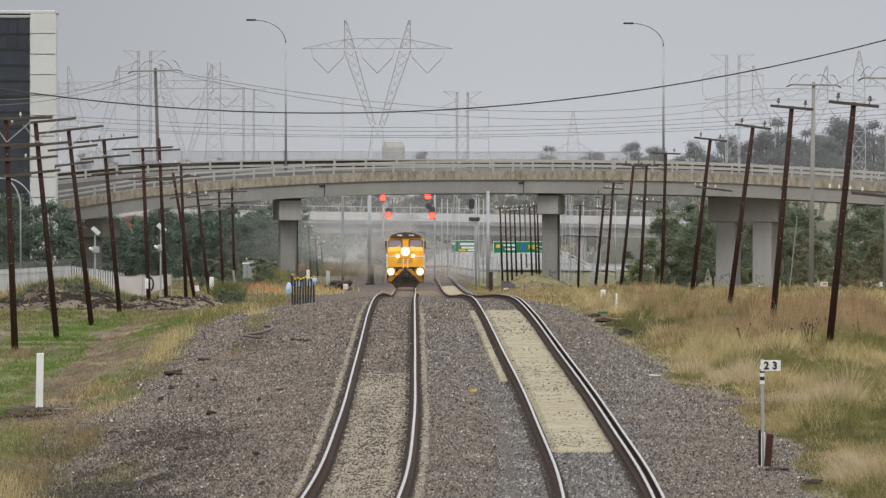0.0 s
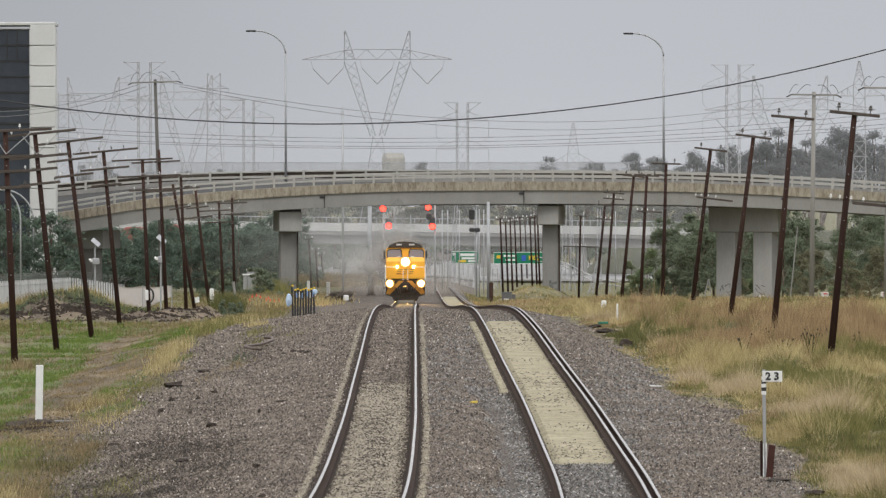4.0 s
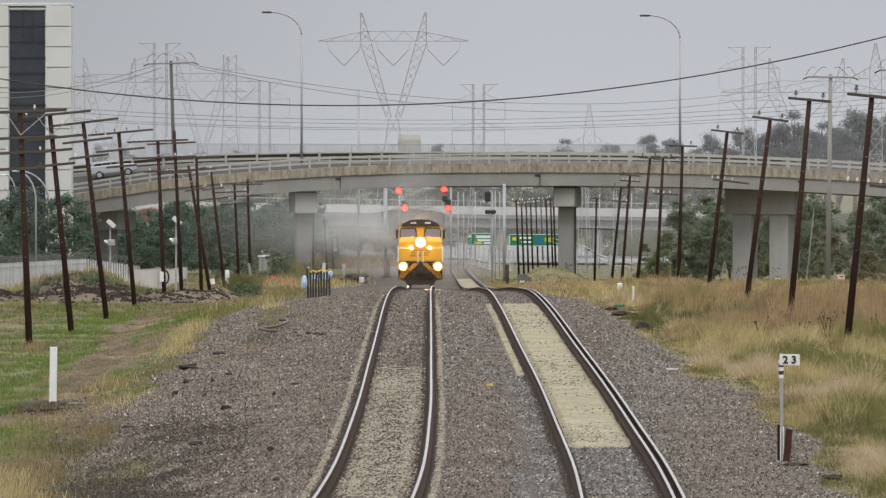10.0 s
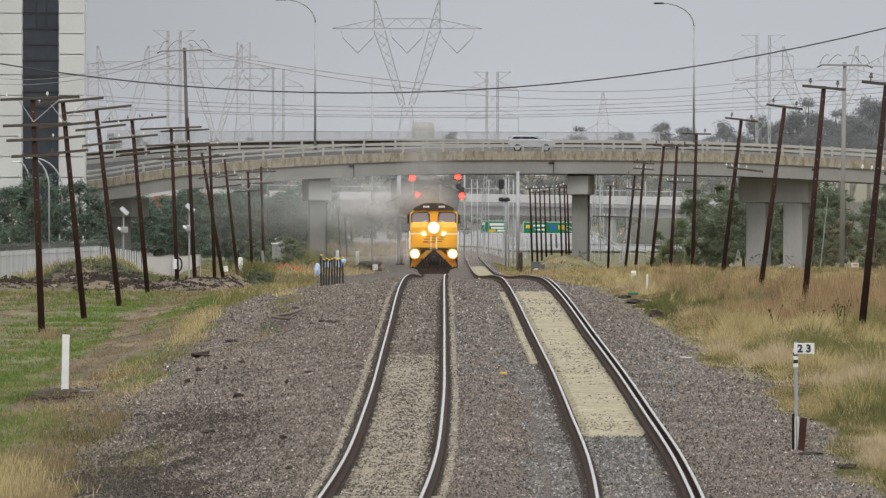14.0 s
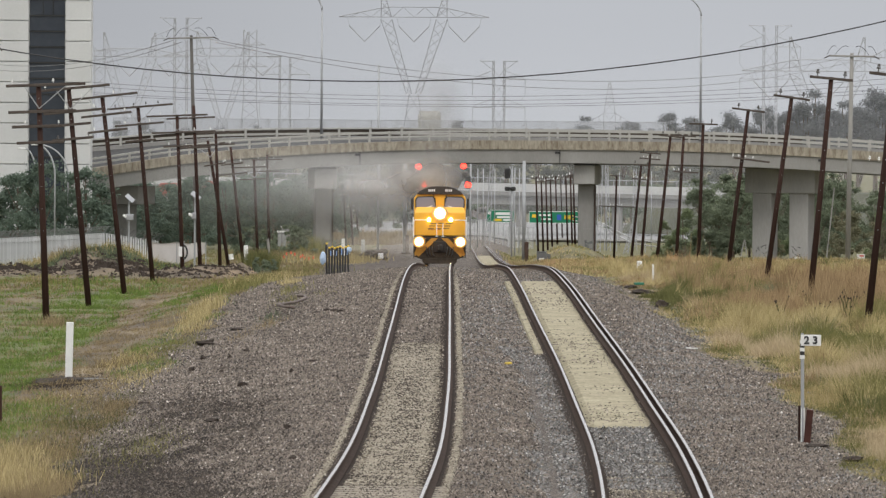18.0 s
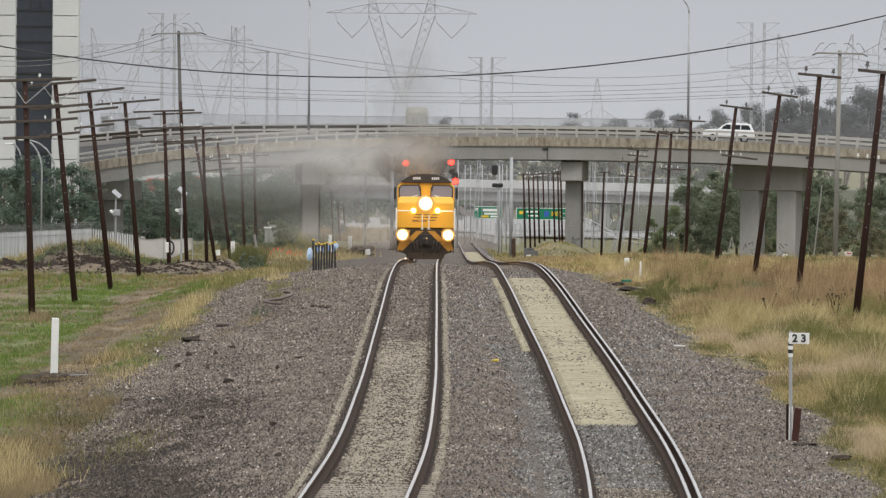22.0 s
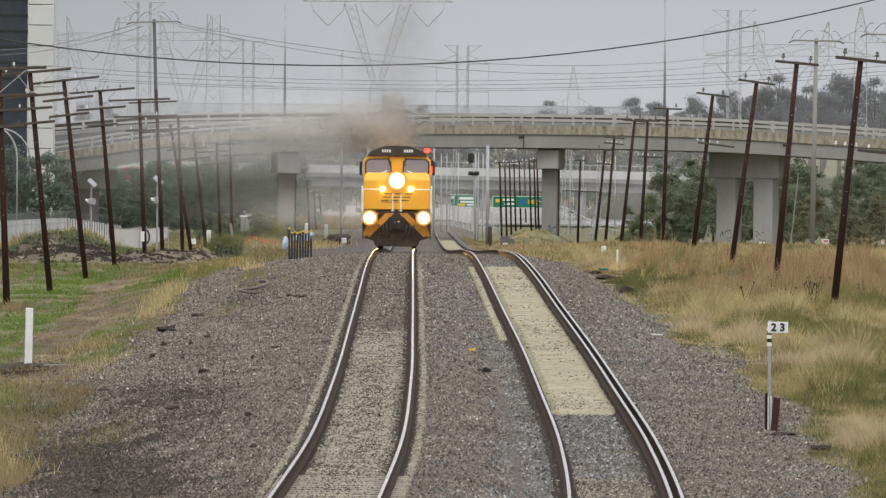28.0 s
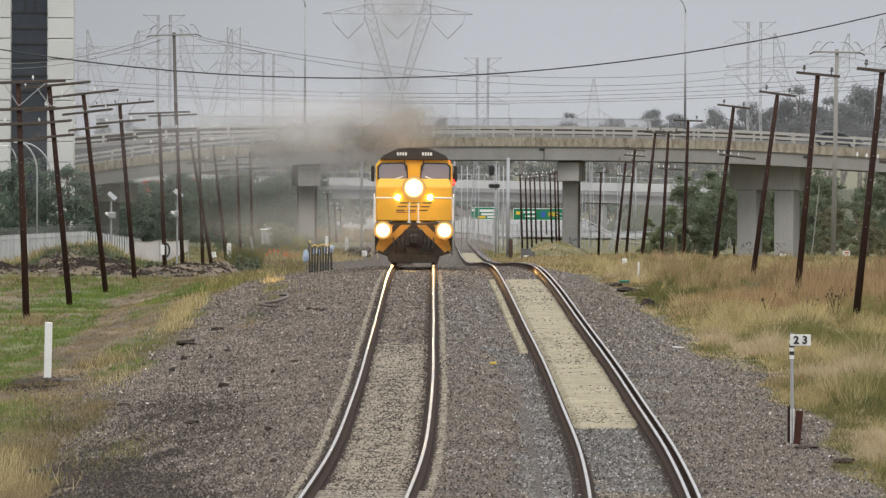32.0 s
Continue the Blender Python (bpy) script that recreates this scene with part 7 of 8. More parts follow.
def white_post():
    ob = thing("marker_post", ground_at(-9.65, 175), "plain white square marker post standing on bare earth", "marker post")
    bm = bmnew()
    box(bm, (0, 0, 0.66), (0.17, 0.15, 1.4), Matrix.Rotation(radians(1), 4, 'Y'), bevel=0.012)
    part("post", bm, WHITE_PAINT, ob)
    bm = bmnew()
    blob(bm, (0.15, 0, -0.03), (0.8, 2.2, 0.09), 0.9, 3)
    o = tagged(link_mesh("earth_patch", bm, SOIL), "dark bare earth patch round the post", "earth", kind="stuff")
    o.location = ground_at(-9.61, 175)
    bm = bmnew()
    box(bm, (0, 0, 0.03), (0.6, 0.12, 0.05), bevel=0.01)
    o = tagged(link_mesh("concrete_strip", bm, CONCRETE), "pale concrete strip lying in the grass", "concrete strip")
    o.matrix_basis = pose(*ground_at(-8.89, 173), 0, 0, 4)


white_post()


def distance_sign():
    x, y = 6.11, 139.0
    ob = thing("distance_sign", ground_at(x, y), "white plate numbered 23 on a thin post", "sign")
    bm = bmnew()
    rod(bm, (0, 0, 0), (-0.02, 0, 2.06), 0.032, seg=10)
    part("post", bm, GALVANISED, ob)
    bm = bmnew()
    box(bm, (0, 0, 0.33), (0.075, 0.05, 0.66), bevel=0.01)
    part("white_sleeve", bm, WHITE_PAINT, ob)
    for k in range(5):
        bm = bmnew()
        rod(bm, (-0.018, 0, 1.58 + 0.07 * k), (-0.018, 0, 1.65 + 0.07 * k), 0.046, seg=12)
        part("band", bm, WHITE_PAINT if k % 2 == 0 else BLACK_PAINT, ob)
    bm = bmnew()
    box(bm, (0.14, -0.05, 1.93), (0.38, 0.012, 0.21), bevel=0.004)
    plate = part("plate", bm, WHITE_PAINT, ob)
    lettering("2", 0.2, BLACK_PAINT, plate, (0.06, -0.062, 1.925), "digit", bold=0.008)
    lettering("3", 0.2, BLACK_PAINT, plate, (0.22, -0.062, 1.925), "digit", bold=0.008)
    bm = bmnew()
    box(bm, (-0.06, 0.1, 0.34), (0.05, 0.08, 0.72), bevel=0.01)
    part("stake", bm, surface("rust_stake", (0.02, 0.011, 0.009), (0.05, 0.026, 0.021), 5, 0.85), ob)
    bm = bmnew()
    box(bm, (0.1, -0.12, 0.28), (0.13, 0.09, 0.7), Matrix.Rotation(radians(5), 4, 'Y'), bevel=0.012)
    part("stake", bm, surface("rust_stake_red", (0.035, 0.016, 0.013), (0.085, 0.038, 0.031), 5, 0.85), ob)


distance_sign()


def simple_post(x, y, w, h, material, name, label, category, tilt=0.0):
    bm = bmnew()
    box(bm, (0, 0, h / 2), (w, w, h), bevel=w * 0.12)
    ob = link_mesh(name, bm, material)
    ob.matrix_basis = pose(*ground_at(x, y), 0, tilt, 0)
    return tagged(ob, label, category)


simple_post(-16.59, 530, 0.3, 1.4, WHITE_PAINT, "marker_post", "small white marker post in the grass", "marker post")
simple_post(7.6, 350, 0.24, 0.55, WHITE_PAINT, "marker_post", "short white marker post in dry grass", "marker post")
simple_post(7.35, 312, 0.075, 0.85, WHITE_PAINT, "marker_stake", "thin white marker stake at the gravel edge", "marker post")
simple_post(-10.88, 700, 0.35, 1.5, WHITE_PAINT, "marker_post", "white post beyond the bridge", "marker post")
simple_post(-12.94, 710, 0.3, 1.6, WHITE_PAINT, "marker_post", "white post beyond the bridge", "marker post")
simple_post(24.08, 560, 0.45, 0.75, WHITE_PAINT, "white_cabinet", "small white box in the grass", "cabinet")
simple_post(-9.7, 150, 0.13, 0.75, POLE_WOOD, "stub_post", "dark timber stub post in the grass", "post")


CAB_GREY = surface("cabinet_grey", (0.08, 0.08, 0.082), (0.15, 0.15, 0.148), 2, 0.6)
CAB_PALE = surface("cabinet_pale", (0.5, 0.5, 0.48), (0.62, 0.62, 0.6), 2, 0.6)


def roadside_sign(x, y):
    ob = thing("warning_sign", ground_at(x, y), "small red and white warning board on a yellow post", "sign")
    bm = bmnew()
    rod(bm, (0, 0, 0), (0, 0, 1.0), 0.05, seg=8)
    part("post", bm, SIGN_YELLOW, ob)
    bm = bmnew()
    box(bm, (0, -0.08, 1.1), (0.65, 0.04, 0.38), bevel=0.02)
    b = part("board", bm, CAB_PALE, ob)
    bm = bmnew()
    box(bm, (0.06, -0.115, 1.16), (0.34, 0.02, 0.12))
    part("red_bar", bm, plain("sign_red", (0.5, 0.06, 0.05), 0.5), b)


roadside_sign(31.91, 620)
roadside_sign(35.72, 600)


def bent_pipe():
    bm = bmnew()
    tube(bm, [(0.12, -3.4, 0.09), (-0.15, -2.6, 0.1), (-0.42, -1.4, 0.12), (-0.36, -0.8, 0.13), (0.03, 0.5, 0.16), (0.28, 1.8, 0.22), (0.34, 2.5, 0.26), (0.28, 3.2, 0.3), (0.07, 3.5, 0.3)], 0.045, 8)
    o = tagged(link_mesh("bent_pipe", bm, surface("rusty_pipe", (0.05, 0.035, 0.028), (0.14, 0.1, 0.078), 4, 0.6), smooth=True), "bent rusty pipe lying on the ballast", "pipe")
    o.location = ground_at(-5.6, 224)


bent_pipe()


def clod(x, y, sx, sz, k):
    bm = bmnew()
    blob(bm, (0, 0, sz * 0.8), (sx * 1.1, sx * 1.6, sz * 1.2), 0.9, 2, k)
    o = tagged(link_mesh("dirt_clod", bm, SOIL), "dark clod of earth on the ballast", "clod", "dark clods on the ballast")
    o.location = ground_at(x, y)


for k, (x, y, sx, sz) in enumerate(((-7.1, 193.9, 0.24, 0.07), (-6.75, 206, 0.2, 0.05), (-6.72, 174.2, 0.08, 0.05), (-5.11, 160.6, 0.1, 0.06), (-4.18, 166.3, 0.04, 0.05), (-5.11, 142.9, 0.12, 0.04),
                                    (-7.05, 156.2, 0.12, 0.03), (-5.12, 150.6, 0.12, 0.025), (-3.49, 135.4, 0.06, 0.05), (-3.79, 171.8, 0.09, 0.03), (-5.78, 185.1, 0.08, 0.04), (-6.75, 182, 0.07, 0.05),
                                    (-6.05, 181, 0.05, 0.05), (-4.67, 215.7, 0.12, 0.03), (-4.42, 216.5, 0.1, 0.04), (-4.15, 215, 0.09, 0.04), (-3.95, 213.5, 0.1, 0.035), (-5.9, 171, 0.05, 0.03),
                                    (6.5, 262, 0.24, 0.12), (6.3, 287, 0.4, 0.08), (6.1, 296, 0.2, 0.08), (6.28, 137, 0.2, 0.03), (6.66, 131, 0.16, 0.06),
                                    (-5.12, 113, 0.1, 0.05), (-3.06, 123, 0.06, 0.03), (0.65, 108, 0.05, 0.03))):
    clod(x, y, sx, sz, k)


def litter(name, x, y, size, colour, label, turn=20):
    bm = bmnew()
    box(bm, (0, 0, size[2] / 2 + 0.07), size, bevel=min(size) * 0.2)
    box(bm, (size[0] * 0.3, size[1] * 0.2, size[2] * 0.7 + 0.08), (size[0] * 0.5, size[1] * 0.7, size[2] * 0.5), Matrix.Rotation(0.3, 4, 'Z'), bevel=min(size) * 0.1)
    o = tagged(link_mesh(name, bm, plain(name, colour, 0.6)), label, "litter")
    o.matrix_basis = pose(*ground_at(x, y), 0, 0, turn)


litter("yellow_scrap", 0.71, 172, (0.15, 0.12, 0.05), (0.55, 0.4, 0.06), "yellow scrap lying between the tracks")
litter("white_stick", 5.72, 198, (0.32, 0.05, 0.03), (0.7, 0.7, 0.68), "white stick on the ballast", 160)
litter("green_bag", 6.5, 300, (0.35, 0.3, 0.1), (0.02, 0.16, 0.1), "green plastic scrap at the gravel edge")


def stake_bundle():
    """A row of dark stakes with yellow caps, some wrapped in blue and white sheeting."""
    y0 = 318.0
    for k in range(9):
        x, y = -6.51 + 0.1 * k, y0 + 0.9 * k
        h = 1.35 if k == 0 else 1.12 + 0.03 * (k % 3)
        ob = thing("dark_stake", ground_at(x, y), "dark upright stake with a yellow cap beside the line", "stake", "row of dark stakes")
        bm = bmnew()
        box(bm, (0, 0, h / 2), (0.085, 0.05, h), Matrix.Rotation(radians((k % 4 - 1.5) * 1.2), 4, 'Y'), bevel=0.01)
        part("stake", bm, BLACK_PAINT, ob)
        bm = bmnew()
        box(bm, (0.01, -0.03, h + 0.01), (0.1, 0.08, 0.07), bevel=0.02)
        part("cap", bm, SIGN_YELLOW, ob)
        if k in (1, 2, 3, 5, 6, 7, 8):
            bm = bmnew()
            box(bm, (0.055, 0.03, h * 0.8), (0.07, 0.03, h * 0.2), bevel=0.01)
            part("wrap", bm, plain("blue_wrap", (0.25, 0.4, 0.7), 0.5) if k % 2 else WHITE_PAINT, ob, "sheeting wrap")
    bm = bmnew()
    blob(bm, (0, 0, 0.75), (0.13, 0.15, 0.3), 0.4, 2, 5)
    o = tagged(link_mesh("blue_sheet", bm, surface("blue_sheet", (0.2, 0.35, 0.6), (0.6, 0.68, 0.75), 3, 0.5)), "crumpled pale blue sheet hung on a stake", "sheet")
    o.location = ground_at(-6.65, 317.6)
    bm = bmnew()
    blob(bm, (0, 0, 1.02), (0.12, 0.12, 0.14), 0.4, 2, 8)
    o = tagged(link_mesh("blue_sheet", bm, o.data.materials[0]), "crumpled pale blue sheet caught on the stake tops", "sheet")
    o.location = ground_at(-5.68, 325.0)


stake_bundle()


def rubble():
    r = random.Random(4)
    o = thing("rubble_heap", ground_at(-8.49, 600), "heap of dark soil and rubble beside the line", "rubble")
    bm = bmnew()
    blob(bm, (0, 0, 0.05), (1.25, 1.8, 0.7), 0.7, 3, 2)
    part("soil_mound", bm, SOIL, o)
    for k in range(22):
        bm = bmnew()
        a, b = r.gauss(0, 0.6), r.gauss(-0.4, 0.9)
        blob(bm, (a, b, max(0.05, 0.7 - 0.45 * abs(a) - 0.15 * abs(b))), (r.uniform(0.08, 0.2),) * 3, 0.6, 1, k)
        part("lump", bm, SOIL, o)
    litter("white_scrap", -7.81, 594, (0.4, 0.25, 0.45), (0.7, 0.7, 0.7), "white scrap on the rubble heap")


rubble()


def relay_cabinet(x, y, w, h, label, material):
    ob = thing("relay_cabinet", ground_at(x, y), label, "cabinet")
    bm = bmnew()
    box(bm, (0, 0, h / 2 + 0.2), (w, w * 0.7, h), bevel=0.04)
    body = part("body", bm, material, ob)
    bm = bmnew()
    box(bm, (0, -w * 0.35 - 0.02, h / 2 + 0.2), (w * 0.8, 0.03, h * 0.84), bevel=0.01)
    part("door", bm, material, ob)
    bm = bmnew()
    box(bm, (0, 0, 0.1), (w * 1.1, w * 0.8, 0.24))
    part("plinth", bm, CONCRETE, ob)
    bm = bmnew()
    box(bm, (0, 0, h + 0.24), (w * 1.08, w * 0.8, 0.08), bevel=0.02)
    part("lid", bm, material, ob)
    bm = bmnew()
    box(bm, (0.0, -w * 0.35 - 0.045, h * 0.65), (w * 0.5, 0.02, h * 0.2))
    part("label_bar", bm, WHITE_PAINT, body)


relay_cabinet(5.12, 600, 0.8, 1.0, "grey relay cabinet in the dry grass", CAB_GREY)
relay_cabinet(5.62, 604, 0.5, 0.8, "grey relay cabinet in the dry grass", CAB_GREY)


def capped_cabinet(x, y, w, top, label):
    """Tall grey equipment cabinet with a thin white roof, on a plinth."""
    ob = thing("equipment_cabinet", ground_at(x, y), label, "cabinet", "equipment cabinets")
    h = top - ground_at(x, y)[2]
    bm = bmnew()
    box(bm, (0, 0, 0.2), (w + 0.1, w, 0.5), bevel=0.03)
    part("plinth", bm, CONCRETE, ob)
    bm = bmnew()
    box(bm, (0, 0, h / 2 + 0.2), (w, w * 0.8, h - 0.5), bevel=0.03)
    part("body", bm, CAB_MID, ob)
    bm = bmnew()
    box(bm, (0, 0, h - 0.03), (w + 0.16, w * 0.95, 0.12), bevel=0.02)
    part("roof", bm, WHITE_PAINT, ob, "thin white roof")
    bm = bmnew()
    box(bm, (0, -w * 0.4 - 0.006, h / 2 + 0.2), (0.03, 0.012, h - 0.7))
    part("door_joint", bm, BLACK_PAINT, ob)


CAB_MID = surface("cabinet_mid_grey", (0.22, 0.225, 0.22), (0.32, 0.325, 0.32), 2, 0.6)
capped_cabinet(-17.2, 650, 0.72, -3.1, "grey equipment cabinet with a white roof near the bridge")
capped_cabinet(-17.01, 656, 0.76, -2.77, "tall grey equipment cabinet with a white roof near the bridge")


# ---- fence, hoarding, solar posts, street lamps on the left ----
FENCE_SHEET = surface("fence_sheet_steel", (0.46, 0.465, 0.47), (0.64, 0.645, 0.65), 0.6, 0.6, 0.1, fine=9, streak=4, vary=0.12)
FENCE_STEEL = surface("fence_post_steel", (0.12, 0.125, 0.12), (0.2, 0.205, 0.195), 2, 0.7, 0.2)


def security_fence(nodes, gap):
    """Upright pales on two rails along the nodes (x, distance, top), most with a bent arm above that carries barbed wires."""
    ob = thing("security_fence", (0, 0, 0), "pale steel palisade fence with leaning barbed arms", "fence")
    tall = 1.9
    bm = bmnew()
    box(bm, (0, 0, -tall / 2), (0.11, 0.03, tall), bevel=0.008)
    pale = part("pale", bm, FENCE_SHEET, ob)
    ARM = [(0.0, 0.0, -0.1), (0.02, 0, 0.08), (0.2, 0, 0.3), (0.4, 0, 0.46)]
    bm = bmnew()
    tube(bm, ARM, 0.028, 5)
    arm = part("barb_arm", bm, FENCE_STEEL, ob)
    bm = bmnew()
    box(bm, (0, 0.08, -tall / 2 + 0.05), (0.1, 0.1, tall + 0.1), bevel=0.01)
    post = part("fence_post", bm, FENCE_STEEL, ob)
    spots = []
    for a, b in zip(nodes[:-1], nodes[1:]):
        a, b = Vector(a), Vector(b)
        n = max(2, round((b - a).length / gap))
        spots += [a.lerp(b, k / n) for k in range(n)]
    spots.append(Vector(nodes[-1]))
    used = set()
    r = random.Random(12)

    def put(first, at, ry=0.0):
        o = first if first.name not in used else first.copy()
        if first.name in used:
            scene.collection.objects.link(o)
        used.add(first.name)
        o.matrix_basis = pose(at.x, at.y, at.z, 0, ry, 0)

    for k, p in enumerate(spots):
        put(pale, p, r.uniform(-1.2, 1.2))
        if k % 2 == 0:
            put(arm, p, r.uniform(-7, 7))
        if k % 14 == 6:
            put(post, p)
    for down in (0.35, 1.5):
        bm = bmnew()
        tube(bm, [p + Vector((0, 0.05, -down)) for p in spots], 0.035, 4)
        part("fence_rail", bm, FENCE_STEEL, ob)
    for a in ARM[1:]:
        bm = bmnew()
        tube(bm, [p + Vector(a) for p in spots], 0.012, 4)
        part("barbed_wire", bm, FENCE_STEEL, ob)


security_fence([(-37.5, 496, -1.85), (-32.6, 500, -1.81), (-26.2, 520, -1.66), (-22.6, 523, -2.22)], 0.21)


def hoarding():
    """Cloth from the fence's end to a stake, its foot running up to the outer end."""
    y0 = 500.0
    x0, x1 = -22.04, -18.35
    top_a, top_b, low_a, low_b, low_m = -1.98, -1.94, -3.36, -2.71, -3.63
    ob = thing("hoarding", (0, 0, 0), "white cloth hoarding sagging between steel stakes", "hoarding")
    CLOTH = surface("white_cloth", (0.6, 0.57, 0.56), (0.72, 0.69, 0.67), 0.8, 0.8, fine=6)
    vs, n, m = [], 30, 10
    bm = bmnew()
    for j in range(m + 1):
        for k in range(n + 1):
            u, v = k / n, j / m
            x = x0 + (x1 - x0) * u
            top = top_a + (top_b - top_a) * u - 0.12 * abs(math.sin(u * 2.2 * math.pi))
            low = low_a + (low_m - low_a) * min(1, u / 0.45) if u < 0.45 else low_m + (low_b - low_m) * (u - 0.45) / 0.55
            z = max(low, level(x, y0) - 0.02) + v * (top - max(low, level(x, y0) - 0.02))
            vs.append(bm.verts.new((x, y0 + 0.1 * math.sin(u * 14 + v * 3) * (1 - v * 0.5), z)))
    for j in range(m):
        for k in range(n):
            a = j * (n + 1) + k
            bm.faces.new((vs[a], vs[a + 1], vs[a + n + 2], vs[a + n + 1]))
    bmesh.ops.solidify(bm, geom=list(bm.faces), thickness=0.02)
    part("cloth", bm, CLOTH, ob, smooth=True)
    for u in (0.0, 0.47, 0.6, 1.0):
        bm = bmnew()
        x = x0 + (x1 - x0) * u
        rod(bm, (x, y0 - 0.13, level(x, y0) - 0.1), (x, y0 - 0.13, top_a + 0.05), 0.03, seg=6)
        part("stake", bm, GALVANISED, ob)


hoarding()


CAB_SILVER = surface("panel_grey", (0.26, 0.265, 0.28), (0.38, 0.385, 0.4), 3, 0.5)


def solar_post(x, y, top, label):
    g = level(x, y)
    ob = thing("solar_camera_post", (x, y, g), label, "solar post", "solar camera posts")
    h = top - g
    bm = bmnew()
    rod(bm, (0, 0, 0), (0, 0, h - 0.2), 0.065, 0.05, 10)
    part("post", bm, GALVANISED, ob)
    bm = bmnew()
    box(bm, (0.05, -0.1, h - 0.1), (0.62, 0.58, 0.05), Matrix.Rotation(radians(42), 4, 'Y') @ Matrix.Rotation(radians(25), 4, 'X'), bevel=0.01)
    part("solar_panel", bm, GALVANISED, ob, "tilted grey solar panel")
    bm = bmnew()
    box(bm, (0.05, -0.14, h - 1.3), (0.5, 0.3, 0.4), bevel=0.04)
    part("control_box", bm, CAB_SILVER, ob)
    bm = bmnew()
    rod(bm, (-0.3, -0.2, h - 1.2), (-0.2, -0.55, h - 1.25), 0.09, seg=8)
    part("camera_housing", bm, WHITE_PAINT, ob)


solar_post(-22.13, 470, 1.3, "grey post with a solar panel and control box")
solar_post(-16.82, 440, 1.72, "grey post with a solar panel and control box")


def curved_lamp(x, y, top, reach):
    g = level(x, y)
    ob = thing("curved_street_lamp", (x, y, g), "pale curved street lamp beside the fence", "street lamp", "curved street lamps")
    h = top - g
    bm = bmnew()
    pts = [(0, 0, 0), (0, 0, h * 0.72)]
    for k in range(1, 9):
        a = k / 8 * math.pi / 2
        pts.append((-reach * (1 - math.cos(a)), 0, h * 0.72 + h * 0.28 * math.sin(a)))
    tube(bm, pts, 0.07, 8)
    part("pole", bm, GALVANISED, ob, smooth=True)
    bm = bmnew()
    box(bm, (-reach - 0.25, 0, h), (0.7, 0.25, 0.13), bevel=0.05)
    part("lantern", bm, WHITE_PAINT, ob)


curved_lamp(-38.15, 640, 4.02, 1.0)
curved_lamp(-34.25, 600, 4.55, 1.9)
curved_lamp(-35.4, 640, 4.36, 2.6)


# ---- houses, vehicles and fences seen under the bridge ----
def red_roof_house(x, d, w, ridge, label):
    g = level(x, d)
    ob = thing("house", (x, d, g), label, "house")
    h = ridge - g
    bm = bmnew()
    box(bm, (0, 4, (h - 1.6) / 2), (w, 8, h - 1.6))
    part("wall", bm, CAB_PALE, ob)
    bm = bmnew()
    shape(bm, [(-w / 2 - 0.4, h - 1.6), (w / 2 + 0.4, h - 1.6), (0.2 * w, h), (-0.2 * w, h)], -0.4, 8.4)
    part("roof", bm, surface("red_roof", (0.3, 0.11, 0.095), (0.4, 0.15, 0.13), 1, 0.7), ob)


red_roof_house(-40.17, 960, 4.5, -0.88, "house with a red roof behind the trees")
red_roof_house(-35.45, 962, 4.2, -0.59, "house with a red roof behind the trees")


def silo(x, d, top):
    g = level(x, d)
    ob = thing("storage_silo", (x, d, g), "squat cream storage silo in the distance", "silo")
    bm = bmnew()
    rod(bm, (0, 0, 0), (0, 0, top - g - 1.5), 3.4, seg=24)
    part("drum", bm, PARAPET_PAINT, ob)
    bm = bmnew()
    rod(bm, (0, 0, top - g - 1.5), (0, 0, top - g), 3.4, 2.9, seg=24)
    part("cap", bm, PARAPET_PAINT, ob)


silo(-14.72, 2200, 13.22)


def wire_fence(x0, d0, x1, d1, h, n, label, mesh=False):
    ob = thing("wire_fence", (0, 0, 0), label, "fence")
    for k in range(n):
        u = k / (n - 1)
        x, y = x0 + (x1 - x0) * u, d0 + (d1 - d0) * u
        bm = bmnew()
        rod(bm, (x, y, level(x, y) - 0.1), (x, y, level(x, y) + h), 0.05, seg=5)
        part("post", bm, GALVANISED, ob)
    bm = bmnew()
    for j in range(4):
        tube(bm, [(x0 + (x1 - x0) * k / 10, d0 + (d1 - d0) * k / 10, level(x0 + (x1 - x0) * k / 10, d0 + (d1 - d0) * k / 10) + h * (0.25 + 0.25 * j)) for k in range(11)], 0.02, 4)
    part("strand", bm, GALVANISED, ob)["kind"] = "stuff"
    if mesh:
        vs, fs = [], []
        for u in np.arange(0, 1, 0.15 / math.hypot(x1 - x0, 0.0)):
            x, y = x0 + (x1 - x0) * u, d0 + (d1 - d0) * u
            z, b = level(x, y), len(vs)
            for dx, dy in ((-0.025, 0), (0.025, 0), (0, 0.04)):
                vs += [(x + dx, y + dy, z), (x + dx, y + dy, z + h)]
            fs += [(b, b + 2, b + 3, b + 1), (b + 2, b + 4, b + 5, b + 3), (b + 4, b, b + 1, b + 5)]
        quick_mesh("fence_mesh", np.array(vs), np.array(fs), FENCE_SHEET, ob, "pale upright wires")["kind"] = "stuff"


wire_fence(-6.94, 960, 6.6, 900, 2.6, 24, "tall pale wire mesh fence beside the road beyond", True)


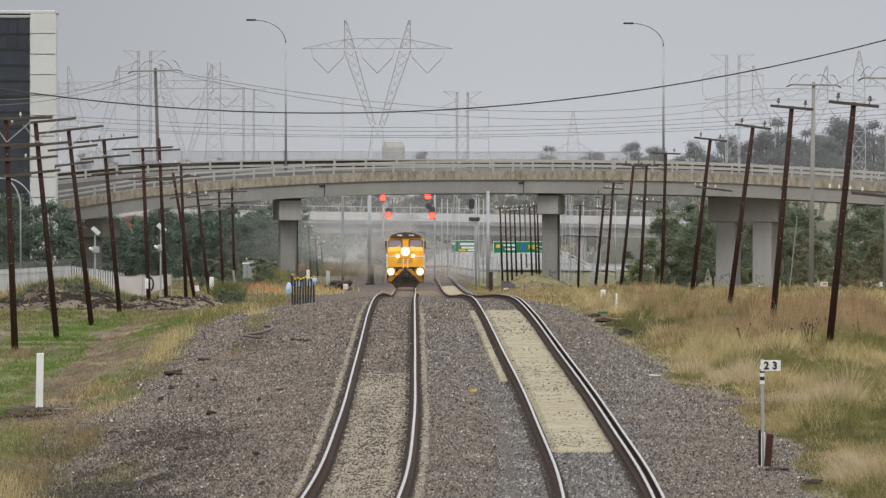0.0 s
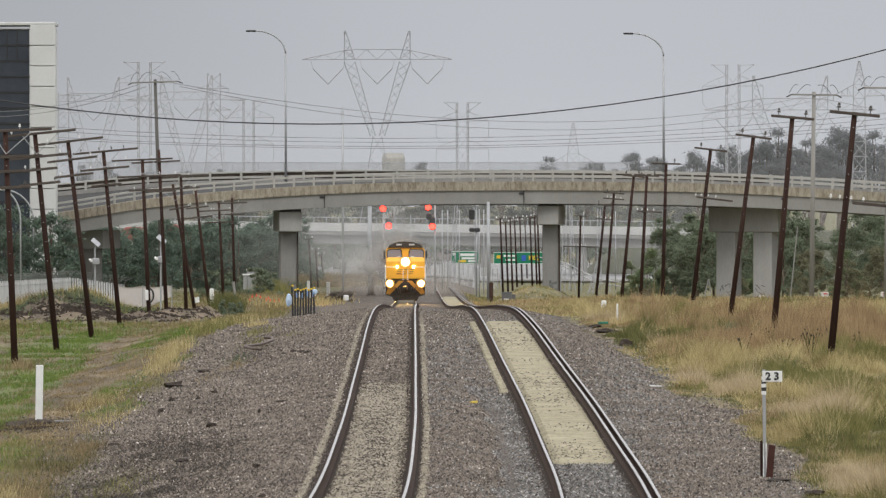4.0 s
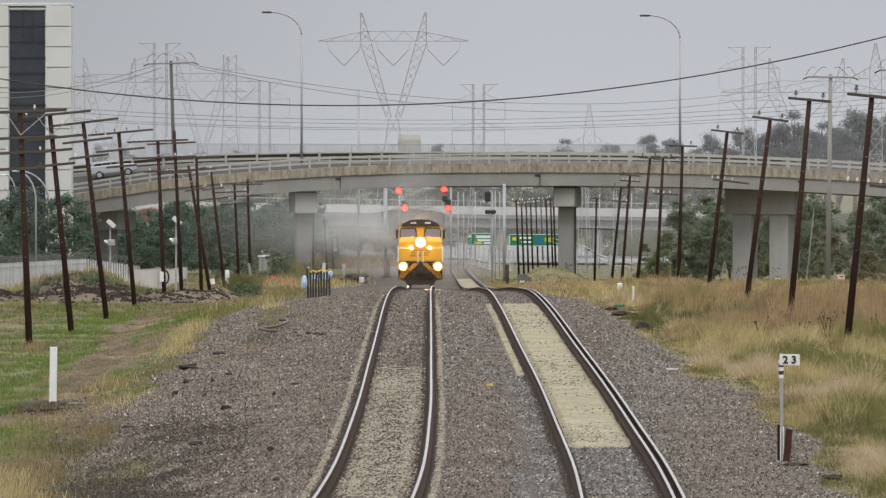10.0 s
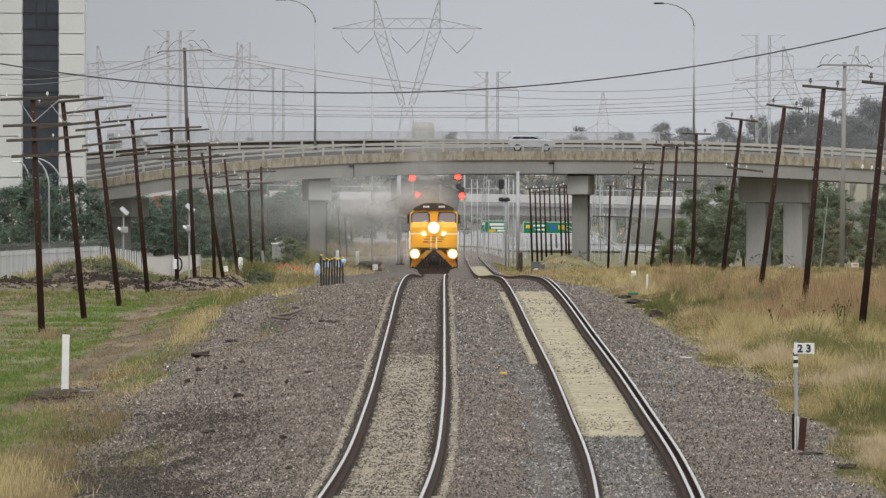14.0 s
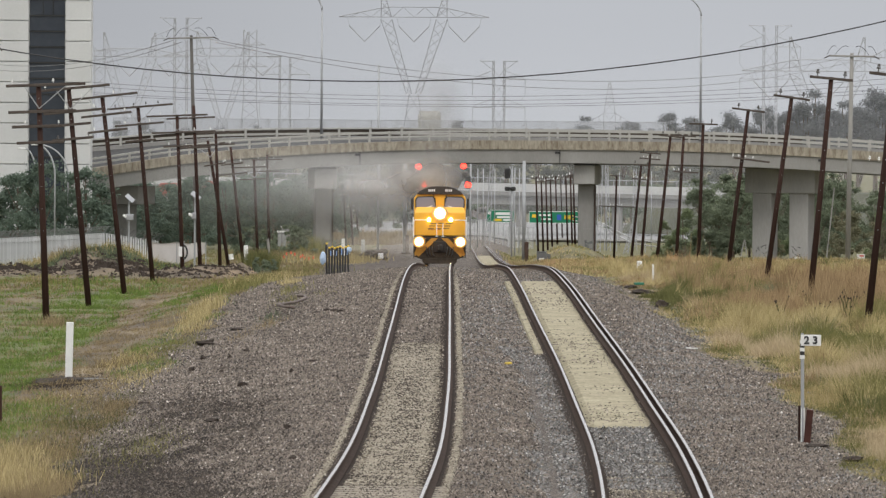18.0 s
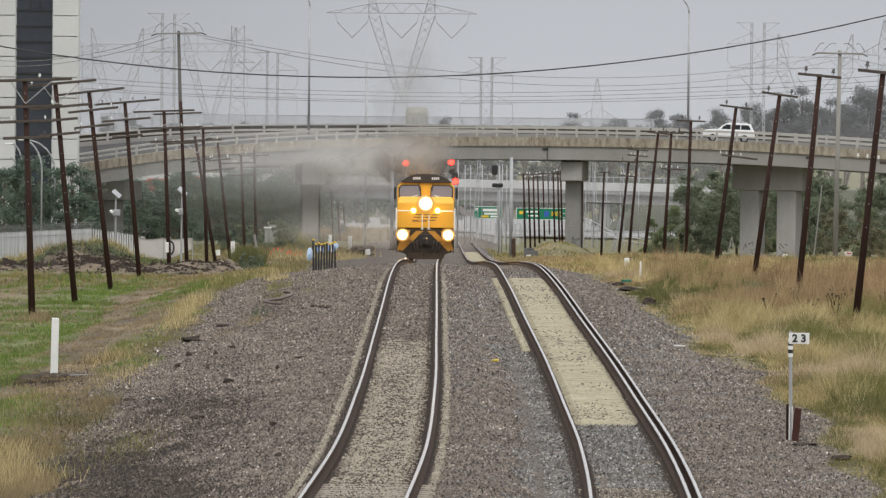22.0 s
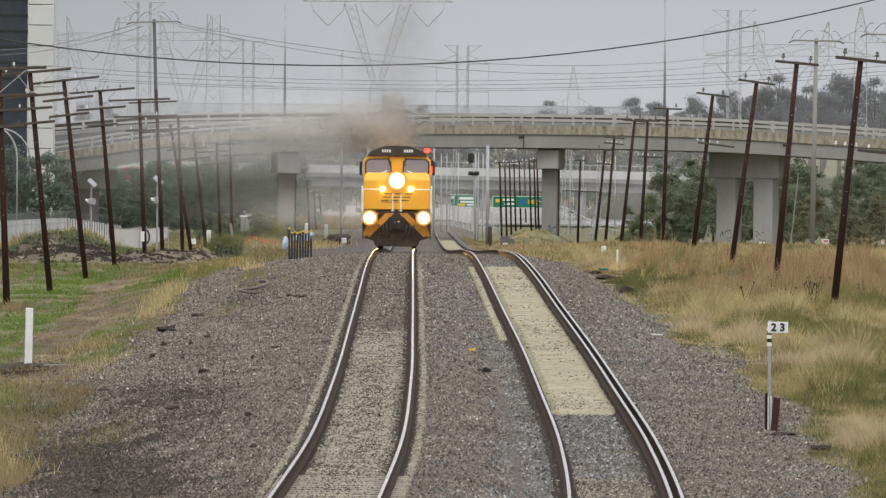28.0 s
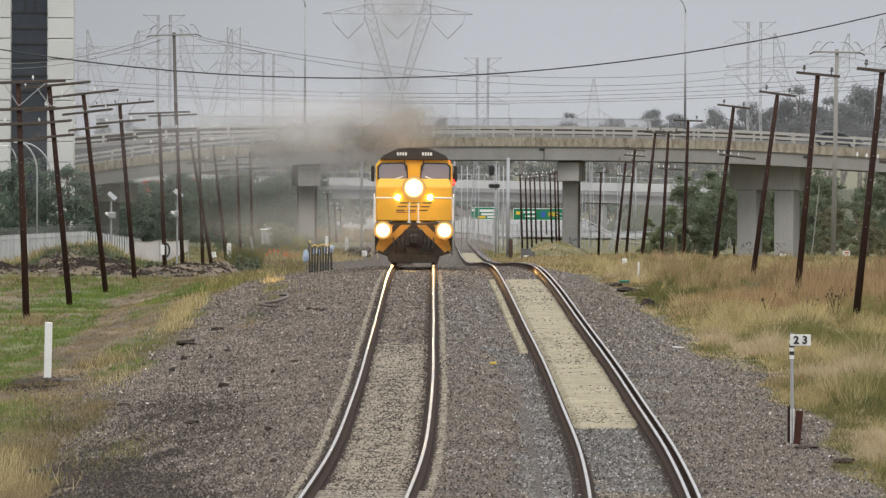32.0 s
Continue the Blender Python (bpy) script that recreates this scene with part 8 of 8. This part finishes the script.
def car(name, place, colour, label, turn=0, tall=1.65, long_=4.6, suv=False):
    """A passenger car along x, its nose towards -x: body, cabin, panes, wheels, lights."""
    ob = thing(name, place, label, "car", "cars", turn)
    k = long_ / 4.6
    paint = surface(name + "_paint", tuple(0.92 * c for c in colour), colour, 2, 0.25, bump=0.0)
    dark = plain(name + "_glass", (0.02, 0.024, 0.028), 0.08)
    lift = 0.12 if suv else 0.0
    sill = 1.0 + lift
    bm = bmnew()
    shape(bm, [(-2.3 * k, 0.35 + lift), (-2.34 * k, 0.7 + lift), (-2.2 * k, 0.88 + lift), (-1.9 * k, 0.96 + lift), (-1.0 * k, 1.04 + lift), (2.2 * k, 1.06 + lift),
               (2.3 * k, 0.85 + lift), (2.32 * k, 0.45 + lift), (1.85 * k, 0.3 + lift), (-1.9 * k, 0.28 + lift)], -0.9, 0.9, 0.08)
    part("body", bm, paint, ob)
    bm = bmnew()
    back = (2.22, 1.95, 1.6) if suv else (2.1, 1.45, 0.9)
    shape(bm, [(-1.05 * k, sill), (-0.3 * k, tall - 0.1), (0.0, tall), (back[2] * k, tall), (back[1] * k, tall - 0.07), (back[0] * k, sill)], -0.76, 0.76, 0.1)
    part("cabin", bm, paint, ob)
    top = tall - 0.17
    for s in (-1, 1):
        rows = [((-0.78, -0.28), (0.15, 0.15)), ((0.22, 0.22), (1.0, 1.0)), ((1.07, 1.07), (1.95, 1.72))] if suv else [((-0.78, -0.28), (0.15, 0.15)), ((0.22, 0.22), (1.0, 1.0)), ((1.06, 1.06), (1.6, 1.3))]
        for a, b in rows:
            bm = bmnew()
            shape(bm, [(a[0] * k, sill + 0.07), (a[1] * k, top), (b[1] * k, top), (b[0] * k, sill + 0.07)], s * 0.757, s * 0.775)
            part("side_window", bm, dark, ob, "dark side window")
        bm = bmnew()
        box(bm, (-2.22 * k, s * 0.6, 0.8 + lift), (0.22, 0.42, 0.15), bevel=0.04)
        part("headlight", bm, CERAMIC, ob)
        bm = bmnew()
        box(bm, (2.27 * k, s * 0.68, 0.9 + lift), (0.1, 0.26, 0.22), bevel=0.02)
        part("tail_light", bm, plain("tail_red", (0.4, 0.02, 0.02), 0.4), ob)
        bm = bmnew()
        box(bm, (-0.72 * k, s * 0.98, sill + 0.12), (0.14, 0.2, 0.14), bevel=0.04)
        part("mirror", bm, paint, ob)
        for x in (-1.42, 1.4):
            bm = bmnew()
            rod(bm, (x * k, s * 0.72, 0.35), (x * k, s * 0.915, 0.35), 0.35, seg=20)
            w = part("tyre", bm, BLACK_PAINT, ob)
            bm = bmnew()
            rod(bm, (x * k, s * 0.9, 0.35), (x * k, s * 0.925, 0.35), 0.22, seg=14)
            part("rim", bm, GALVANISED, w)
    bm = bmnew()
    box(bm, (-2.33 * k, 0, 0.62 + lift), (0.05, 1.1, 0.24), bevel=0.02)
    part("grille", bm, BLACK_PAINT, ob, "dark front grille")
    a, b = Vector((-0.97 * k, 0, sill + 0.05)), Vector((-0.36 * k, 0, tall - 0.16))
    bm = bmnew()
    box(bm, (a + b) / 2 + Vector((-0.05, 0, 0.03)), (0.04, 1.35, (b - a).length), Matrix.Rotation(math.atan2(b.x - a.x, b.z - a.z), 4, 'Y'))
    part("windscreen", bm, dark, ob, "dark windscreen")
    a, b = Vector((back[0] * k, 0, sill + 0.1)), Vector((back[1] * k, 0, tall - 0.14))
    bm = bmnew()
    box(bm, (a + b) / 2 + Vector((0.03, 0, 0.02)), (0.04, 1.25, (b - a).length), Matrix.Rotation(math.atan2(b.x - a.x, b.z - a.z), 4, 'Y'))
    part("rear_window", bm, dark, ob)
    if suv:
        for s in (-1, 1):
            bm = bmnew()
            rod(bm, (0.0, s * 0.62, tall + 0.05), (1.7 * k, s * 0.62, tall + 0.05), 0.025, seg=6)
            part("roof_rail", bm, GALVANISED, ob)
    return ob


white_suv = car("white_car", (0, 0, 0), (0.78, 0.79, 0.8), "white sport utility car driving over the bridge", tall=1.78, long_=4.75, suv=True)
silver_car = car("silver_car", (0, 0, 0), (0.42, 0.44, 0.47), "silver hatchback driving over the bridge", tall=1.55, long_=4.35, suv=True)
dark_car = car("dark_car", (0, 0, 0), (0.1, 0.1, 0.11), "dark grey car driving over the bridge", tall=1.5, long_=4.5)


# ---- odds and ends seen along the line ----
MARKER_RED = plain("marker_red", (0.75, 0.1, 0.05), 0.6)


def marker_flags():
    """Low orange-red marker cones in the grass."""
    r = random.Random(77)
    for px, py in ((472, 503), (480, 501), (487, 504), (500, 506), (497, 515), (504, 512), (511, 515), (519, 510), (468, 509)):
        d = 560.0
        x, z = (px - 784 - 24) * d / 13000, 5.1 - (py - 300) * d / 13000
        ob = thing("marker_cone", (x, d, level(x, d)), "small orange-red plastic marker in the grass", "marker", "orange markers")
        h = max(0.3, z - level(x, d))
        bm = bmnew()
        rod(bm, (0, 0, -0.05), (0, 0, h - 0.1), 0.02, seg=5)
        part("stem", bm, POLE_GREY, ob)
        bm = bmnew()
        rod(bm, (0, 0, h - 0.1), (r.uniform(-0.05, 0.05), 0, h + 0.1), 0.07, 0.035, 8)
        part("cone", bm, MARKER_RED, ob)


marker_flags()


def meter_box():
    d = 399.7
    ob = thing("pole_box", (-15.93, 399.7, -1.2), "white and black fuse box strapped to a telegraph pole", "fuse box")
    bm = bmnew()
    box(bm, (-0.12, 0, 0.12), (0.2, 0.16, 0.55), bevel=0.03)
    part("box", bm, WHITE_PAINT, ob)
    bm = bmnew()
    pts = [(0.05 + 0.2 * math.sin(a * math.pi / 10), -0.05, 0.1 + 0.36 * math.cos(a * math.pi / 10)) for a in range(11)]
    tube(bm, pts, 0.055, 6)
    part("bracket", bm, BLACK_PAINT, ob)


meter_box()


def pole_wrap(p, h, r_, lean, label):
    """White sleeve or tag round a pole."""
    ob = thing("pole_sleeve", p, label, "pole sleeve", "pole sleeves")
    bm = bmnew()
    rod(bm, (0, 0, 0), (lean, 0, h), r_, seg=10)
    part("sleeve", bm, WHITE_PAINT, ob)


pole_wrap((-15.94, 479.6, -2.79), 0.35, 0.15, -0.06, "white painted foot of a leaning pole")


def stay_pole(a, b, rad, label):
    ob = thing("stay_pole", a, label, "stay pole", "stay poles")
    bm = bmnew()
    rod(bm, (0, 0, -0.3), Vector(b) - Vector(a), rad, seg=8)
    part("rod", bm, POLE_GREY, ob)


stay_pole((-16.18, 578, -4.19), (-16.41, 578, -2.77), 0.11, "white bent stay beside a telegraph pole")
stay_pole((29.98, 640, -4.75), (30.62, 640, 1.06), 0.05, "pale leaning stay beside the pier")
stay_pole((22.95, 650, -4.75), (23.25, 650, -3.6), 0.05, "thin pale leaning rod in the scrub")
stay_pole((23.45, 650, -4.5), (23.3, 650, -3.6), 0.05, "thin pale leaning rod in the scrub")


def thistle(x, y, seed):
    r = random.Random(seed)
    ob = thing("thistle", (x, y, level(x, y)), "dry dark thistle standing in the grass", "thistle", "thistles")
    stems, heads = bmnew(), bmnew()
    for k in range(4):
        t = (r.uniform(-0.3, 0.3), r.uniform(-0.3, 0.3), r.uniform(0.45, 0.85))
        rod(stems, (0, 0, 0), t, 0.012, 0.008, 4)
        blob(heads, t, (0.03, 0.03, 0.035), 0.3, 1, k)
    part("stems", stems, GRASS_WEED, ob)["kind"] = "stuff"
    part("seed_heads", heads, SOIL, ob)["kind"] = "stuff"


for k, (tx, ty) in enumerate(((12.1, 246), (12.5, 250), (13.0, 258), (13.8, 262), (9.8, 240), (12.0, 240), (11.6, 262), (14.2, 250), (10.9, 236))):
    thistle(tx, ty, k)


def small_bird():
    """Grey bird in level flight towards -x: body, head, tail and two spread wings."""
    ob = thing("bird", (0, 0, 0), "small grey bird flying low across the tracks", "bird")
    PLUMAGE = surface("grey_plumage", (0.06, 0.058, 0.055), (0.16, 0.155, 0.15), 12, 0.8)
    PALE = surface("pale_plumage", (0.35, 0.34, 0.33), (0.5, 0.49, 0.47), 12, 0.8)
    bm = bmnew()
    blob(bm, (0, 0, 0), (0.13, 0.05, 0.05), 0.15, 2, 1)
    part("body", bm, PLUMAGE, ob, smooth=True)
    bm = bmnew()
    blob(bm, (-0.14, 0, 0.02), (0.04, 0.032, 0.032), 0.1, 2, 2)
    rod(bm, (-0.17, 0, 0.018), (-0.205, 0, 0.012), 0.01, 0.002, 6)
    part("head", bm, PLUMAGE, ob, smooth=True)
    bm = bmnew()
    box(bm, (0.18, 0, 0.0), (0.16, 0.07, 0.012), bevel=0.004)
    part("tail", bm, PALE, ob, "pale tail feathers")
    for s in (-1, 1):
        bm = bmnew()
        pts = [(-0.07, 0.03, 0.02), (0.07, 0.03, 0.02), (0.1, 0.16, 0.05), (0.09, 0.3, 0.03), (0.0, 0.2, 0.055), (-0.06, 0.12, 0.05)]
        bm.faces.new([bm.verts.new((a, s * b, c)) for a, b, c in pts])
        bmesh.ops.solidify(bm, geom=list(bm.faces), thickness=0.012)
        part("wing", bm, PLUMAGE, ob)
    return ob


bird = small_bird()


# ---- exhaust smoke: rigid soft-edged puffs ----
def smoke_material(name, size, colour, density, grain, level_=False):
    m = bpy.data.materials.new(name)
    m.use_nodes = True
    n, l = m.node_tree.nodes, m.node_tree.links
    b, out = n["Principled BSDF"], n["Material Output"]
    b.inputs["Base Color"].default_value = (*colour, 1)
    b.inputs["Roughness"].default_value = 1
    b.inputs["Specular IOR Level"].default_value = 0
    clear, mix = n.new("ShaderNodeBsdfTransparent"), n.new("ShaderNodeMixShader")
    co, mp, fall, noi = n.new("ShaderNodeTexCoord"), n.new("ShaderNodeMapping"), n.new("ShaderNodeTexGradient"), n.new("ShaderNodeTexNoise")
    fall.gradient_type = 'SPHERICAL'
    mp.inputs["Scale"].default_value = (0 if level_ else 1 / size[0], 0, 1 / size[2])
    noi.inputs["Scale"].default_value, noi.inputs["Detail"].default_value = grain, 5
    rng, mul, dens = n.new("ShaderNodeMapRange"), n.new("ShaderNodeMath"), n.new("ShaderNodeMath")
    rng.inputs["From Min"].default_value, rng.inputs["From Max"].default_value = 0.3, 0.7
    rng.inputs["To Min"].default_value = 0.45
    soft = n.new("ShaderNodeMapRange")
    soft.interpolation_type = 'SMOOTHSTEP'
    mul.operation, dens.operation = 'MULTIPLY', 'MULTIPLY'
    dens.inputs[1].default_value = density
    l.new(co.outputs["Object"], mp.inputs[0])
    l.new(mp.outputs[0], fall.inputs[0])
    l.new(co.outputs["Object"], noi.inputs["Vector"])
    l.new(noi.outputs["Fac"], rng.inputs["Value"])
    l.new(fall.outputs["Fac"], soft.inputs[0])
    l.new(soft.outputs[0], mul.inputs[0])
    l.new(rng.outputs["Result"], mul.inputs[1])
    l.new(mul.outputs[0], dens.inputs[0])
    l.new(dens.outputs[0], mix.inputs[0])
    l.new(clear.outputs[0], mix.inputs[1])
    l.new(b.outputs[0], mix.inputs[2])
    l.new(mix.outputs[0], out.inputs[0])
    return m


def puff(k, size, colour, density, grain):
    bm = bmnew()
    blob(bm, (0, 0, 0), size, 0.12, 4, k)
    bmesh.ops.delete(bm, geom=[f for f in bm.faces if f.calc_center_median().y > 0.02 * size[1]], context='FACES')
    ob = link_mesh("smoke_puff", bm, smoke_material("smoke_haze", size, colour, density, grain), smooth=True)
    return tagged(ob, "thin grey diesel exhaust haze drifting above the train", "smoke", "exhaust smoke")


# size, colour, density, grain, then (back, up, aside) from the stack as the train sets out and as it nears
SMOKE = (((3.0, 2.5, 2.0), (0.31, 0.287, 0.262), 1.3, 0.7, (11.5, 3.4, -0.3), (11.0, 5.2, -0.6)),
         ((5.2, 3.2, 1.9), (0.41, 0.392, 0.372), 0.95, 0.5, (42, 2.6, -1.0), (15.5, 5.1, -2.9)),
         ((2.6, 4.0, 5.2), (0.4, 0.392, 0.382), 0.6, 0.4, (150, 5.0, -1.0), (24, 9.2, -0.6)),
         ((7.5, 7.0, 3.0), (0.46, 0.45, 0.44), 0.6, 0.25, (135, 2.0, -1.8), (38, 5.0, -5.5)),
         ((10.0, 9.0, 4.2), (0.48, 0.474, 0.468), 0.25, 0.18, (150, 2.2, -4.0), (65, 4.4, -8.0)),
         ((13.0, 11.0, 5.0), (0.46, 0.456, 0.452), 0.2, 0.13, (165, 2.4, -6.0), (108, 5.2, -11.0)),
         ((14.0, 14.0, 6.0), (0.45, 0.448, 0.445), 0.16, 0.1, (190, 3.0, -8.0), (165, 5.6, -13.0)),
         # low smoke and dust, its warm tint standing in for ditch light bloom
         ((8.5, 6.0, 2.1), (0.56, 0.515, 0.455), 0.5, 0.3, (60, 0.9, -0.5), (30, 1.0, -2.4)))
PUFFS = [puff(k, *row[:4]) for k, row in enumerate(SMOKE)]
old_haze = puff(9, (17.0, 6.0, 7.5), (0.46, 0.46, 0.455), 0.19, 0.1)


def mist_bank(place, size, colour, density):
    """Distance haze as a see-through shell far beyond the bridge, thickest near the ground."""
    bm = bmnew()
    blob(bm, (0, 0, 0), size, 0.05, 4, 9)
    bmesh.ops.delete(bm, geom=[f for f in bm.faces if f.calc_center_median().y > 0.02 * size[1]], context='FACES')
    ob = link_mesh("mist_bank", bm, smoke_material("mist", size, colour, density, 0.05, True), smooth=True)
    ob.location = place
    return tagged(ob, "see-through shell standing in for grey haze beyond the bridge", "mist", kind="stuff")


# shell added to lighten the distance as hazy air would
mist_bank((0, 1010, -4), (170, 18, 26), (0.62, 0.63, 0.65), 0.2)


# ---- what moves ----
def track_pose(y, length):
    """The pose of a vehicle whose front stands at y on the main track and whose back is length behind."""
    a = Vector((float(LEFT_X(y)), y, float(LEFT_Z(y))))
    b = Vector((float(LEFT_X(y + length)), y + length, float(LEFT_Z(y + length))))
    d = (b - a).normalized()
    right = d.cross(Vector((0, 0, 1))).normalized()
    up = right.cross(d)
    m = Matrix((right, d, up)).transposed().to_4x4()
    m.translation = a
    return m


def on_deck(x, across, nose_left):
    """A car's pose on the bridge deck."""
    a, b = bridge_point(x - 1.3, across, -0.075), bridge_point(x + 1.3, across, -0.075)
    slope = math.degrees(math.atan2(b.z - a.z, b.x - a.x))
    c = (a + b) / 2
    return pose(c.x, c.y, c.z, 0, -slope if nose_left else slope, 0 if nose_left else 180)


def drive(car_, across, nose_left, x_at, speed, t0, gain=0.0):
    """x_at the place at t0, gain the speed won in each second; straight on past both ends of the deck."""
    rows = []
    for k in range(33):
        x = x_at + speed * (k - t0) + gain / 2 * (k - t0) ** 2
        rows.append((float(k), on_deck(max(-124.0, min(128.0, x)), across, nose_left)))
    walk(car_, rows)


def motions():
    rows = []
    for k in range(65):
        t = k * 0.5
        rows.append((t, track_pose(580 - 9.44 * t, 18.0)))
    walk(locomotive, rows)
    # the smoke trails under the bridge at first; as the engine pulls harder it closes up, rises and drifts aside
    for k, row in enumerate(SMOKE):
        rows = []
        for j in range(65):
            t = j * 0.5
            u = min(1.0, t / 25.0)
            u = u * u * (3 - 2 * u)
            back, up, aside = (p + (q - p) * u for p, q in zip(row[4], row[5]))
            y = 580 - 9.44 * t + back
            sway = 0.25 * math.sin(t * 1.3 + k)
            rows.append((t, pose(float(LEFT_X(y)) + aside + sway, y, float(LEFT_Z(y)) + up + 0.15 * math.sin(t * 0.9 + 2 * k), 0, 0, 6 * math.sin(t * 0.7 + k))))
        walk(PUFFS[k], rows)
    # older haze hangs under the bridge and drifts slowly away from the track
    walk(old_haze, [(float(t), pose(-7 - 0.3 * t, 722, -2.0 + 0.2 * math.sin(t * 0.5), 0, 0, 3 * math.sin(t * 0.3))) for t in range(0, 33, 2)])
    walk(bird, [(float(t), pose(0.91 - 13.19 * (t - 28), 150, 0.16)) for t in range(0, 33)])
    drive(white_suv, 2.0, True, 12.9, -11.29, 23, -0.41)
    drive(silver_car, 7.6, False, -3.9, 9.35, 13)
    drive(dark_car, 7.6, False, 6.0, 9.5, 29)


motions()
